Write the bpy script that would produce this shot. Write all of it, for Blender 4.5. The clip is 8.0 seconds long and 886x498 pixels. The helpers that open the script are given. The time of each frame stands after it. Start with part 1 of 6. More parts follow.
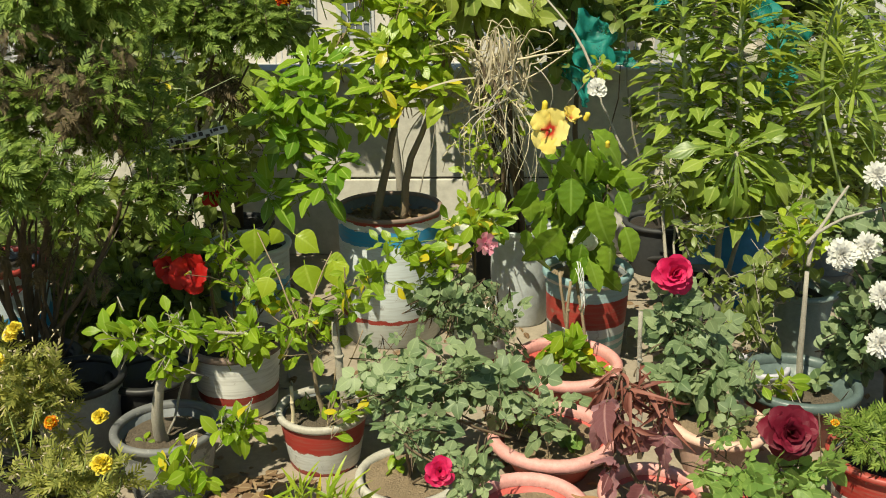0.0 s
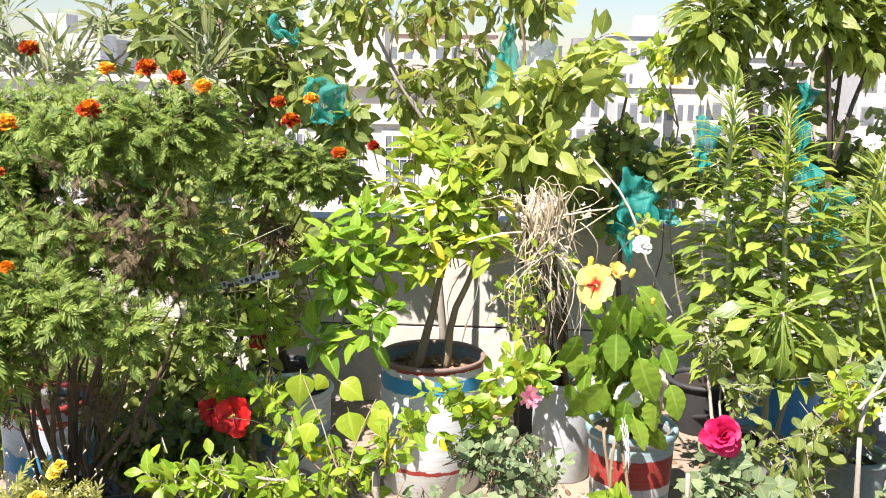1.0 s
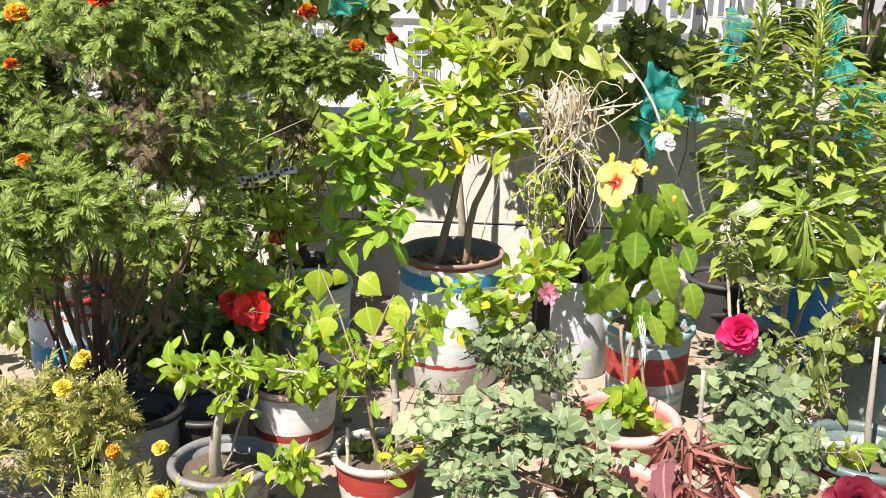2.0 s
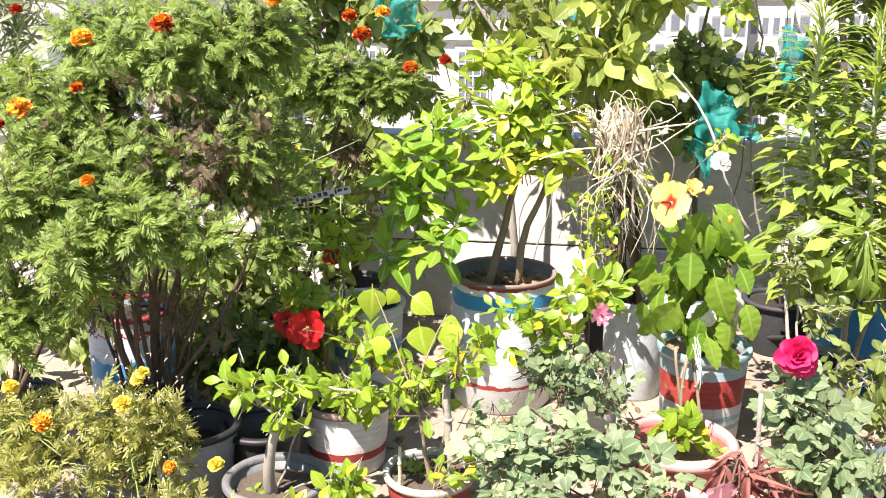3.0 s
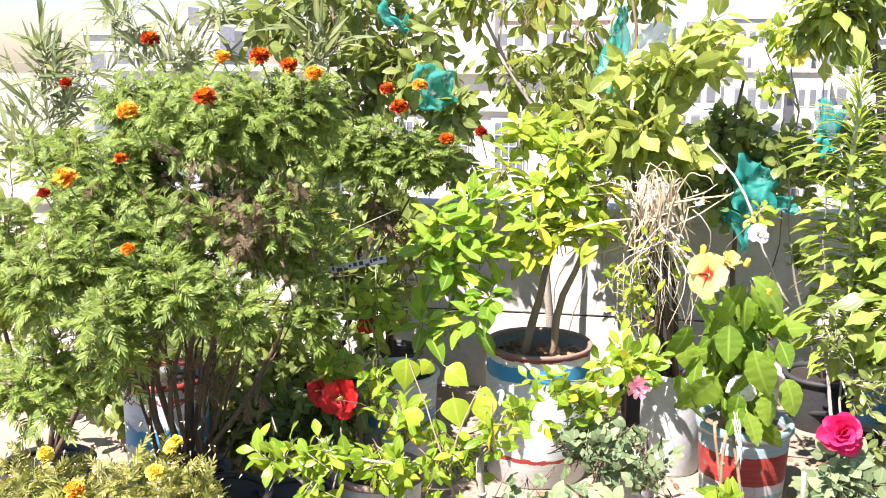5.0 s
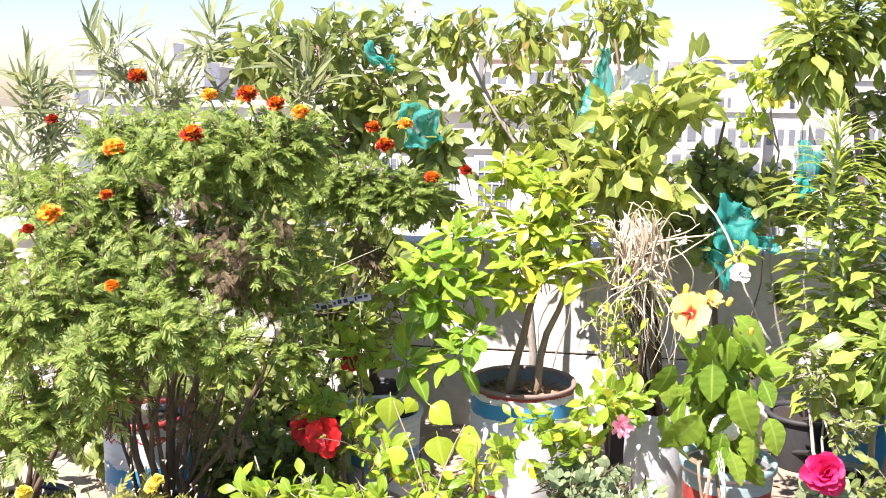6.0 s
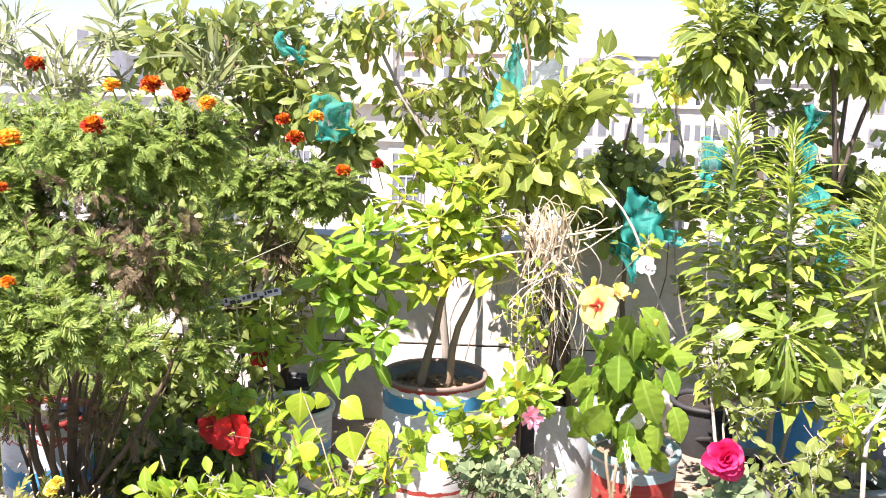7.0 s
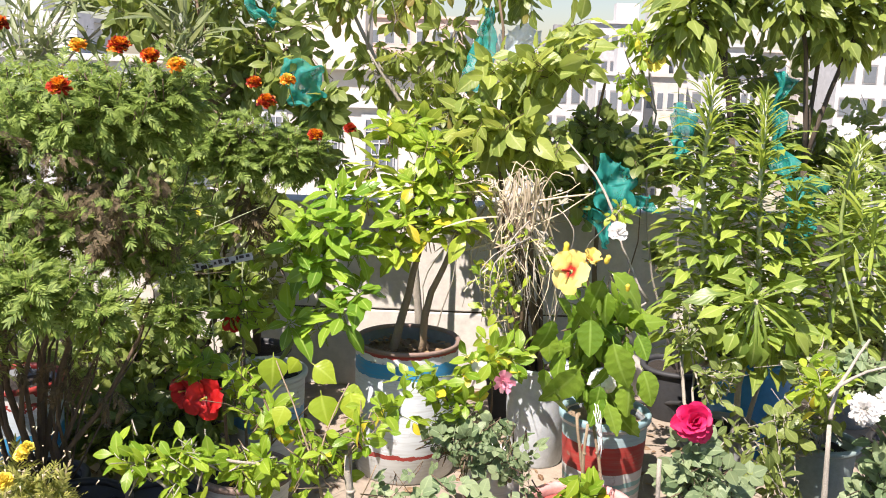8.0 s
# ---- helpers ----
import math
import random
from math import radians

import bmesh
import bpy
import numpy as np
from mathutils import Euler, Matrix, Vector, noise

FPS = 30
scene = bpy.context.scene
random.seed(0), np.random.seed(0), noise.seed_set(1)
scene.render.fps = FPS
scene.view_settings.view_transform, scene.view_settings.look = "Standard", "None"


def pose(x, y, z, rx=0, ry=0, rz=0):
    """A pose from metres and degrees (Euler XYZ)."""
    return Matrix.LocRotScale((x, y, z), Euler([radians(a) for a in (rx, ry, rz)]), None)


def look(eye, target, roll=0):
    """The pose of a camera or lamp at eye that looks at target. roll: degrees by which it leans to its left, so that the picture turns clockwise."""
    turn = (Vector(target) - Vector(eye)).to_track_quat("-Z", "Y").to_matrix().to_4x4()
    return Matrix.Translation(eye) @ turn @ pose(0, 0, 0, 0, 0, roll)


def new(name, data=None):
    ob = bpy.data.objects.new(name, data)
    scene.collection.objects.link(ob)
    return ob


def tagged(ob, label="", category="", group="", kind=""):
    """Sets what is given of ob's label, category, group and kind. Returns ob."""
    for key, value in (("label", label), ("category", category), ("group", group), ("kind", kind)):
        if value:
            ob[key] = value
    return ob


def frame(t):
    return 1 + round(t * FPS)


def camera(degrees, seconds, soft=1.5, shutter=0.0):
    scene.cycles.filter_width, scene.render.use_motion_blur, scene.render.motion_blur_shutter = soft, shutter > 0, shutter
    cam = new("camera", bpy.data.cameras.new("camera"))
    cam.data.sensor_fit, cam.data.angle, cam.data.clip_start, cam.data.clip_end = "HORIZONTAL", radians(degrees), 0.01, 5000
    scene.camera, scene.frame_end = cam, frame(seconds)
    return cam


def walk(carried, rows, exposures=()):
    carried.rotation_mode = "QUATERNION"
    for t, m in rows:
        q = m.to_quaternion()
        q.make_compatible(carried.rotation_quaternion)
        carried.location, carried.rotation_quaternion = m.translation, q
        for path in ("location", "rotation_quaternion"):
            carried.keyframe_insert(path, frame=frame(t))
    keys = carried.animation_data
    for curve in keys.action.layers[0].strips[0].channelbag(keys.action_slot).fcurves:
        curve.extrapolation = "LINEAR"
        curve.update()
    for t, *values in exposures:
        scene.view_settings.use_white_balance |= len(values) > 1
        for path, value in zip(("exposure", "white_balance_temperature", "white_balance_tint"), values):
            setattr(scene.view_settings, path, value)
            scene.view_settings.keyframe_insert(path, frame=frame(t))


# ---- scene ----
cam = camera(51.0, 8.0, soft=1.0)
PATH = [
    (0, (0.028, 0.018, 1.504), (0.008, 1.908, 0.852), -0.4),
    (0.5, (-0.005, 0.004, 1.545), (-0.087, 1.967, 1.172), 0.3),
    (1, (0.0, -0.004, 1.527), (-0.102, 1.963, 1.176), 0.9),
    (1.5, (0.003, 0.007, 1.514), (-0.107, 1.917, 0.929), 1.1),
    (2, (0.009, 0.015, 1.516), (-0.133, 1.928, 0.952), 1.0),
    (2.2, (-0.011, 0.006, 1.519), (-0.185, 1.925, 0.984), 0.7),
    (3.3, (0.007, 0.009, 1.512), (-0.251, 1.922, 0.989), 0.3),
    (3.5, (-0.001, 0.008, 1.507), (-0.246, 1.923, 0.983), 0.4),
    (4, (-0.007, 0.014, 1.505), (-0.27, 1.935, 1.015), 0.3),
    (4.5, (0.008, 0.008, 1.509), (-0.285, 1.938, 1.072), 0.4),
    (4.7, (0.009, 0.01, 1.513), (-0.308, 1.94, 1.099), 0.3),
    (5.8, (-0.013, 0.002, 1.533), (-0.356, 1.948, 1.225), 0.3),
    (6, (0.0, 0.0, 1.527), (-0.299, 1.955, 1.225), 0.7),
    (6.5, (0.002, -0.001, 1.529), (-0.222, 1.965, 1.234), 1.0),
    (7, (0.01, 0.005, 1.53), (-0.106, 1.977, 1.216), 1.4),
    (7.5, (0.006, 0.007, 1.527), (-0.069, 1.978, 1.196), 1.6),
    (8, (0.011, 0.008, 1.521), (-0.045, 1.971, 1.14), 1.8),
]
EXPOSURES = [(0.0, 0.46, 7500, 0), (0.2, 0.71, 7200, 6), (0.5, 1.04, 6900, 14), (1.0, 1.44, 6550, 20), (1.3, 1.53, 6600, 22), (1.6, 1.38, 6650, 22), (2.0, 1.31, 6650, 18), (3.3, 1.75, 6500, 22),
             (4.0, 1.83, 6450, 22), (4.7, 1.76, 6450, 23), (5.8, 1.77, 6450, 27), (6.5, 1.85, 6500, 29), (7.0, 1.85, 6500, 28), (7.5, 1.47, 6500, 24), (8.0, 1.24, 6550, 22)]
walk(cam, [(t, look(eye, aim, roll)) for t, eye, aim, roll in PATH], EXPOSURES)

# ---- light ----
SUN_TO = Vector((-0.36, -0.6, 1.1)).normalized()
world = bpy.data.worlds.new("sky")
scene.world = world
world.use_nodes = True
wn = world.node_tree.nodes
sky = wn.new("ShaderNodeTexSky")
sky.sky_type = "NISHITA"
sky.sun_disc = False
sky.sun_elevation = math.asin(SUN_TO.z)
sky.sun_rotation = math.atan2(SUN_TO.x, SUN_TO.y)
sky.dust_density = 0.6
sky.ozone_density = 5.0
sky.air_density = 1.35
world.node_tree.links.new(sky.outputs[0], wn["Background"].inputs[0])
wn["Background"].inputs[1].default_value = 0.058
sun = new("sun", bpy.data.lights.new("sun", "SUN"))
sun.data.energy = 5.0
sun.data.angle = radians(0.55)
sun.data.color = (1.0, 0.94, 0.82)
sun.matrix_world = look(SUN_TO * 20, (0, 0, 0))


# ---- materials ----
def nodes_of(name, rough=0.6, metal=0.0):
    m = bpy.data.materials.new(name)
    m.use_nodes = True
    nt = m.node_tree
    b = nt.nodes["Principled BSDF"]
    b.inputs["Roughness"].default_value = rough
    b.inputs["Metallic"].default_value = metal
    return m, nt, b


def mix_rgb(nt, fac, a, b, blend="MIX"):
    n = nt.nodes.new("ShaderNodeMix")
    n.data_type, n.blend_type = "RGBA", blend
    for sock, v in ((n.inputs[0], fac), (n.inputs[6], a), (n.inputs[7], b)):
        if hasattr(v, "is_linked"):
            nt.links.new(v, sock)
        elif isinstance(v, tuple):
            sock.default_value = (*v, 1.0)
        else:
            sock.default_value = v
    return n.outputs[2]


def noise_tex(nt, scale, detail=4.0, rough=0.6, coord="Object"):
    tc = nt.nodes.new("ShaderNodeTexCoord")
    n = nt.nodes.new("ShaderNodeTexNoise")
    n.inputs["Scale"].default_value, n.inputs["Detail"].default_value, n.inputs["Roughness"].default_value = scale, detail, rough
    nt.links.new(tc.outputs[coord], n.inputs["Vector"])
    return n.outputs["Fac"]


def ramp(nt, fac, stops, mode="LINEAR"):
    r = nt.nodes.new("ShaderNodeValToRGB")
    r.color_ramp.interpolation = mode
    while len(r.color_ramp.elements) < len(stops):
        r.color_ramp.elements.new(0.5)
    for e, (p, c) in zip(r.color_ramp.elements, stops):
        e.position = p
        e.color = (*c, 1.0) if isinstance(c, tuple) else (c, c, c, 1.0)
    nt.links.new(fac, r.inputs[0])
    return r.outputs[0]


def calc(nt, op, a, b=0.0):
    n = nt.nodes.new("ShaderNodeMath")
    n.operation = op
    for sock, v in zip(n.inputs, (a, b)):
        if hasattr(v, "is_linked"):
            nt.links.new(v, sock)
        else:
            sock.default_value = v
    return n.outputs[0]


def bump(nt, b, height, strength=0.3, dist=0.01):
    n = nt.nodes.new("ShaderNodeBump")
    n.inputs["Strength"].default_value, n.inputs["Distance"].default_value = strength, dist
    nt.links.new(height, n.inputs["Height"])
    nt.links.new(n.outputs[0], b.inputs["Normal"])


def leaf_mat(name, dark, light, vein=None, rough=0.38, through_light=0.4, glow=None, age=None, eye=None):
    """Green tissue: two tones by leaf, a paler midrib, light that passes through the blade."""
    m, nt, b = nodes_of(name, rough)
    info = nt.nodes.new("ShaderNodeObjectInfo")
    geo = nt.nodes.new("ShaderNodeNewGeometry")
    pick = calc(nt, "FRACT", calc(nt, "ADD", info.outputs["Random"], geo.outputs["Random Per Island"]))
    stops = [(0.0, dark), (0.55, tuple((p + q) / 2 for p, q in zip(dark, light))), (0.95, light)]
    if age:
        stops += [(0.955, age), (1.0, age)]
    col = ramp(nt, pick, stops)
    col = mix_rgb(nt, calc(nt, "MULTIPLY", noise_tex(nt, 55, 3), 0.5), col, tuple(c * 0.55 for c in dark))
    at = nt.nodes.new("ShaderNodeAttribute")
    at.attribute_name = "mid"
    if eye:
        ae = nt.nodes.new("ShaderNodeAttribute")
        ae.attribute_name = "along"
        col = mix_rgb(nt, ramp(nt, ae.outputs["Fac"], [(0.16, 1.0), (0.32, 0.25), (0.45, 0.0)]), col, eye)
    if vein:
        col = mix_rgb(nt, ramp(nt, at.outputs["Fac"], [(0.0, 0.7), (0.07, 0.4), (0.13, 0.0)]), col, vein)
        al = nt.nodes.new("ShaderNodeAttribute")
        al.attribute_name = "along"
        ph = calc(nt, "SUBTRACT", calc(nt, "MULTIPLY", al.outputs["Fac"], 52.0), calc(nt, "MULTIPLY", at.outputs["Fac"], 11.0))
        side = calc(nt, "SINE", ph)
        rib = ramp(nt, side, [(0.86, 0.0), (1.0, 0.09)])
        col = mix_rgb(nt, rib, col, vein)
        bump(nt, b, side, 0.14, 0.001)
    else:
        bump(nt, b, noise_tex(nt, 160, 2), 0.25, 0.002)
    nt.links.new(col, b.inputs["Base Color"])
    b.inputs["Specular IOR Level"].default_value = 0.36
    tr = nt.nodes.new("ShaderNodeBsdfTranslucent")
    nt.links.new(mix_rgb(nt, 0.55, col, glow or tuple(min(1, c * 1.9) for c in light)), tr.inputs[0])
    mx = nt.nodes.new("ShaderNodeMixShader")
    mx.inputs[0].default_value = through_light
    nt.links.new(b.outputs[0], mx.inputs[1])
    nt.links.new(tr.outputs[0], mx.inputs[2])
    nt.links.new(mx.outputs[0], nt.nodes["Material Output"].inputs[0])
    return m


def plain_mat(name, a, b2, scale=18.0, rough=0.7, bumps=0.3, dist=0.004, metal=0.0):
    m, nt, b = nodes_of(name, rough, metal)
    big, small = noise_tex(nt, scale * 0.25, 5), noise_tex(nt, scale * 4, 6, 0.7)
    col = mix_rgb(nt, big, a, b2)
    col = mix_rgb(nt, ramp(nt, small, [(0.35, 0.0), (0.75, 0.55)]), col, tuple(c * 0.6 for c in a))
    nt.links.new(col, b.inputs["Base Color"])
    bump(nt, b, small, bumps, dist)
    return m


def band_mat(name, bands, height, drip=0.012, rough=0.5, dirt=(0.2, 0.17, 0.13)):
    """Hand-painted stripes round a pot: bands are (from height, colour), with uneven brush edges, scuffs and dust."""
    m, nt, b = nodes_of(name, rough)
    tc = nt.nodes.new("ShaderNodeTexCoord")
    sep = nt.nodes.new("ShaderNodeSeparateXYZ")
    nt.links.new(tc.outputs["Object"], sep.inputs[0])
    wob = calc(nt, "MULTIPLY", calc(nt, "SUBTRACT", noise_tex(nt, 14, 4), 0.5), drip * 4)
    z = calc(nt, "DIVIDE", calc(nt, "ADD", sep.outputs[2], wob), height)
    col = ramp(nt, z, [(max(0.0, lo / height), c) for lo, c in bands], "CONSTANT")
    stroke = nt.nodes.new("ShaderNodeMapping")
    stroke.inputs["Scale"].default_value = (8, 8, 90)
    nt.links.new(tc.outputs["Object"], stroke.inputs[0])
    sn = nt.nodes.new("ShaderNodeTexNoise")
    sn.inputs["Scale"].default_value = 1.4
    sn.inputs["Detail"].default_value = 5
    nt.links.new(stroke.outputs[0], sn.inputs[0])
    col = mix_rgb(nt, ramp(nt, sn.outputs[0], [(0.45, 0.0), (0.8, 0.45)]), col, dirt)
    col = mix_rgb(nt, ramp(nt, noise_tex(nt, 22, 8, 0.75), [(0.6, 0.0), (0.68, 0.8)]), col, dirt)
    nt.links.new(col, b.inputs["Base Color"])
    bump(nt, b, sn.outputs[0], 0.08, 0.003)
    return m


M = {}
M["lime"] = leaf_mat("lime_leaf", (0.17, 0.31, 0.028), (0.46, 0.565, 0.055), (0.54, 0.62, 0.14), 0.34, 0.45, (0.68, 0.79, 0.12), (0.76, 0.6, 0.05))
M["lime_deep"] = leaf_mat("glossy_green_leaf", (0.09, 0.22, 0.02), (0.34, 0.5, 0.055), (0.42, 0.56, 0.14), 0.19, 0.4, (0.58, 0.74, 0.08))
M["hib"] = leaf_mat("hibiscus_leaf", (0.08, 0.175, 0.015), (0.27, 0.41, 0.05), (0.29, 0.43, 0.09), 0.2, 0.38, (0.5, 0.68, 0.07))
M["heart"] = leaf_mat("heart_leaf", (0.26, 0.38, 0.025), (0.42, 0.52, 0.05), (0.44, 0.55, 0.09), 0.36, 0.46, (0.74, 0.82, 0.08))
M["citrus"] = leaf_mat("citrus_leaf", (0.13, 0.26, 0.018), (0.34, 0.47, 0.04), (0.4, 0.5, 0.12), 0.36, 0.42, (0.6, 0.74, 0.06), (0.76, 0.58, 0.04))
# rose: paler grey-green, sky reflections on the leaves put into the colour
M["rose"] = leaf_mat("rose_leaf", (0.1, 0.165, 0.075), (0.34, 0.415, 0.225), (0.33, 0.42, 0.22), 0.5, 0.3, (0.42, 0.54, 0.22))
M["rose_fresh"] = leaf_mat("fresh_rose_leaf", (0.11, 0.22, 0.05), (0.29, 0.42, 0.115), (0.29, 0.42, 0.12), 0.45, 0.38, (0.5, 0.64, 0.13))
M["marigold"] = leaf_mat("marigold_frond", (0.062, 0.125, 0.014), (0.315, 0.415, 0.09), None, 0.62, 0.34, (0.45, 0.57, 0.09))
M["marigold_dry"] = leaf_mat("withered_frond", (0.07, 0.055, 0.03), (0.22, 0.165, 0.09), None, 0.8, 0.15, (0.22, 0.16, 0.07))
M["tagetes"] = leaf_mat("small_marigold_frond", (0.12, 0.15, 0.03), (0.5, 0.49, 0.13), None, 0.6, 0.34, (0.56, 0.57, 0.12), (0.5, 0.42, 0.26))
M["plumeria"] = leaf_mat("spoon_leaf", (0.14, 0.235, 0.045), (0.38, 0.475, 0.085), (0.46, 0.54, 0.17), 0.36, 0.42, (0.6, 0.7, 0.09))
M["plumeria_tree"] = leaf_mat("tree_spoon_leaf", (0.11, 0.17, 0.045), (0.34, 0.42, 0.1), (0.43, 0.49, 0.18), 0.34, 0.44, (0.6, 0.68, 0.11))
M["shrub"] = leaf_mat("dark_shrub_leaf", (0.1, 0.15, 0.045), (0.3, 0.37, 0.1), (0.36, 0.42, 0.15), 0.34, 0.4, (0.52, 0.6, 0.1))
M["olive"] = leaf_mat("olive_green_leaf", (0.17, 0.25, 0.055), (0.46, 0.54, 0.115), (0.55, 0.6, 0.22), 0.4, 0.46, (0.72, 0.78, 0.16))
M["canopy"] = leaf_mat("sparse_tree_leaf", (0.11, 0.165, 0.035), (0.36, 0.43, 0.085), (0.42, 0.48, 0.15), 0.34, 0.42, (0.58, 0.64, 0.1), (0.3, 0.2, 0.08))
M["oleander"] = leaf_mat("oleander_leaf", (0.11, 0.15, 0.065), (0.31, 0.36, 0.18), (0.42, 0.46, 0.28), 0.4, 0.34, (0.52, 0.58, 0.22))
M["coleus"] = leaf_mat("coleus_leaf", (0.17, 0.06, 0.065), (0.46, 0.25, 0.28), (0.5, 0.28, 0.27), 0.5, 0.28, (0.55, 0.16, 0.12), (0.5, 0.3, 0.14))
M["coleus_dry"] = leaf_mat("dry_coleus_leaf", (0.16, 0.05, 0.04), (0.36, 0.145, 0.11), None, 0.6, 0.25, (0.42, 0.14, 0.08))
M["fallen"] = leaf_mat("fallen_leaf", (0.16, 0.09, 0.05), (0.4, 0.28, 0.16), (0.42, 0.32, 0.2), 0.75, 0.2, (0.45, 0.3, 0.14))
M["petal_yellow"] = leaf_mat("yellow_petal", (0.88, 0.7, 0.16), (0.92, 0.78, 0.3), None, 0.55, 0.35, (1.0, 0.85, 0.3), None, (0.5, 0.02, 0.02))
M["petal_red"] = leaf_mat("red_petal", (0.42, 0.008, 0.008), (0.6, 0.02, 0.015), None, 0.45, 0.28, (0.85, 0.03, 0.02), None, (0.2, 0.004, 0.01))
M["petal_pink"] = leaf_mat("deep_pink_petal", (0.6, 0.01, 0.09), (0.75, 0.03, 0.16), None, 0.5, 0.3, (0.95, 0.05, 0.2))
M["petal_maroon"] = leaf_mat("maroon_petal", (0.1, 0.004, 0.015), (0.24, 0.012, 0.04), None, 0.5, 0.22, (0.4, 0.02, 0.05))
M["petal_pale"] = leaf_mat("pale_pink_petal", (0.8, 0.45, 0.5), (0.85, 0.25, 0.4), None, 0.5, 0.35, (0.95, 0.5, 0.6))
M["petal_white"] = leaf_mat("white_petal", (0.8, 0.8, 0.76), (0.88, 0.87, 0.85), None, 0.5, 0.35, (0.95, 0.93, 0.9))
M["petal_orange"] = leaf_mat("orange_petal", (0.72, 0.15, 0.008), (0.88, 0.4, 0.015), None, 0.55, 0.25, (1.0, 0.48, 0.03))
M["petal_rust"] = leaf_mat("rust_red_petal", (0.22, 0.008, 0.004), (0.52, 0.045, 0.008), None, 0.55, 0.2, (0.85, 0.12, 0.02))
M["petal_lemon"] = leaf_mat("lemon_petal", (0.82, 0.66, 0.06), (0.9, 0.78, 0.16), None, 0.55, 0.3, (1.0, 0.8, 0.1))
M["stem_green"] = plain_mat("green_stem", (0.16, 0.24, 0.06), (0.26, 0.3, 0.1), 40, 0.55)
M["trunk_bark"] = plain_mat("light_brown_bark", (0.2, 0.145, 0.09), (0.38, 0.3, 0.2), 60, 0.85, 0.7)
M["stem_pale"] = plain_mat("pale_green_stem", (0.34, 0.4, 0.2), (0.46, 0.5, 0.3), 40, 0.6)
M["stem_brown"] = plain_mat("brown_bark", (0.1, 0.07, 0.045), (0.2, 0.145, 0.09), 60, 0.85, 0.7)
M["stem_dark"] = plain_mat("dark_bark", (0.06, 0.045, 0.035), (0.13, 0.1, 0.07), 60, 0.85, 0.7)
M["stem_grey"] = plain_mat("grey_bark", (0.3, 0.27, 0.22), (0.45, 0.42, 0.36), 60, 0.85, 0.8)
M["stem_fresh"] = plain_mat("fresh_pale_stem", (0.3, 0.36, 0.2), (0.46, 0.5, 0.34), 60, 0.55, 0.3)
M["straw_leaf"] = leaf_mat("dry_strap_leaf", (0.36, 0.3, 0.2), (0.66, 0.6, 0.47), None, 0.7, 0.3, (0.6, 0.5, 0.32))
M["straw"] = plain_mat("dry_straw", (0.46, 0.39, 0.25), (0.66, 0.58, 0.41), 70, 0.75)
M["soil"] = plain_mat("dry_soil", (0.22, 0.155, 0.095), (0.38, 0.29, 0.19), 40, 0.95, 0.9, 0.012)
M["soil_mid"] = plain_mat("brown_soil", (0.085, 0.065, 0.045), (0.19, 0.15, 0.11), 40, 0.95, 0.9, 0.012)
# soil_dark: shade in the pots is put into this near-black colour
M["soil_dark"] = plain_mat("shade_dark_soil", (0.016, 0.013, 0.01), (0.045, 0.034, 0.026), 40, 0.9, 0.9, 0.012)
M["terracotta"] = plain_mat("painted_terracotta", (0.42, 0.06, 0.05), (0.58, 0.13, 0.11), 14, 0.55, 0.25)
# rims paler than the bodies: dust, plus sunlight put into the colour
M["terracotta_rim"] = plain_mat("dusty_lit_terracotta_rim", (0.57, 0.23, 0.21), (0.73, 0.42, 0.4), 14, 0.65, 0.25)
M["terracotta_pale"] = plain_mat("faded_terracotta", (0.66, 0.4, 0.32), (0.74, 0.52, 0.43), 14, 0.7, 0.25)
M["green_plastic"] = plain_mat("grey_green_plastic", (0.15, 0.21, 0.2), (0.3, 0.37, 0.36), 14, 0.5, 0.15)
M["grey_plastic"] = plain_mat("grey_plastic", (0.22, 0.24, 0.24), (0.42, 0.43, 0.42), 10, 0.6, 0.2)
M["dark_plastic"] = plain_mat("dark_grey_plastic", (0.022, 0.024, 0.027), (0.055, 0.058, 0.062), 10, 0.65, 0.2)
M["ash_plastic"] = plain_mat("ash_grey_plastic", (0.26, 0.27, 0.275), (0.46, 0.47, 0.47), 16, 0.5, 0.2)
M["black_plastic"] = plain_mat("black_plastic", (0.012, 0.012, 0.013), (0.03, 0.03, 0.03), 10, 0.5, 0.1)
M["blue_plastic"] = plain_mat("blue_plastic", (0.02, 0.19, 0.48), (0.04, 0.28, 0.6), 10, 0.45, 0.1)
M["lilac"] = plain_mat("pale_lilac_plastic", (0.42, 0.41, 0.5), (0.54, 0.53, 0.6), 12, 0.5, 0.15)
M["pale_grey"] = plain_mat("pale_grey_plastic", (0.42, 0.47, 0.5), (0.56, 0.6, 0.62), 10, 0.55, 0.15)
M["bag_white"] = plain_mat("white_plastic_bag", (0.7, 0.7, 0.68), (0.8, 0.8, 0.8), 20, 0.4, 0.4)
M["wall"] = plain_mat("cream_wall_paint", (0.5, 0.48, 0.43), (0.66, 0.635, 0.575), 5, 0.85, 0.35, 0.004)
M["floor"] = plain_mat("dusty_concrete", (0.22, 0.18, 0.14), (0.38, 0.325, 0.255), 7, 0.9, 0.5, 0.006)
M["ground"] = plain_mat("dusty_ground", (0.3, 0.28, 0.23), (0.2, 0.22, 0.15), 0.05, 0.95, 0.1)
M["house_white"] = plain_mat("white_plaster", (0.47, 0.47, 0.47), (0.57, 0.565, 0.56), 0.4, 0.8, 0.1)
M["house_cream"] = plain_mat("cream_plaster", (0.52, 0.48, 0.43), (0.62, 0.57, 0.51), 0.4, 0.8, 0.1)
M["house_pink"] = plain_mat("pink_plaster", (0.6, 0.42, 0.36), (0.68, 0.5, 0.44), 0.4, 0.8, 0.1)
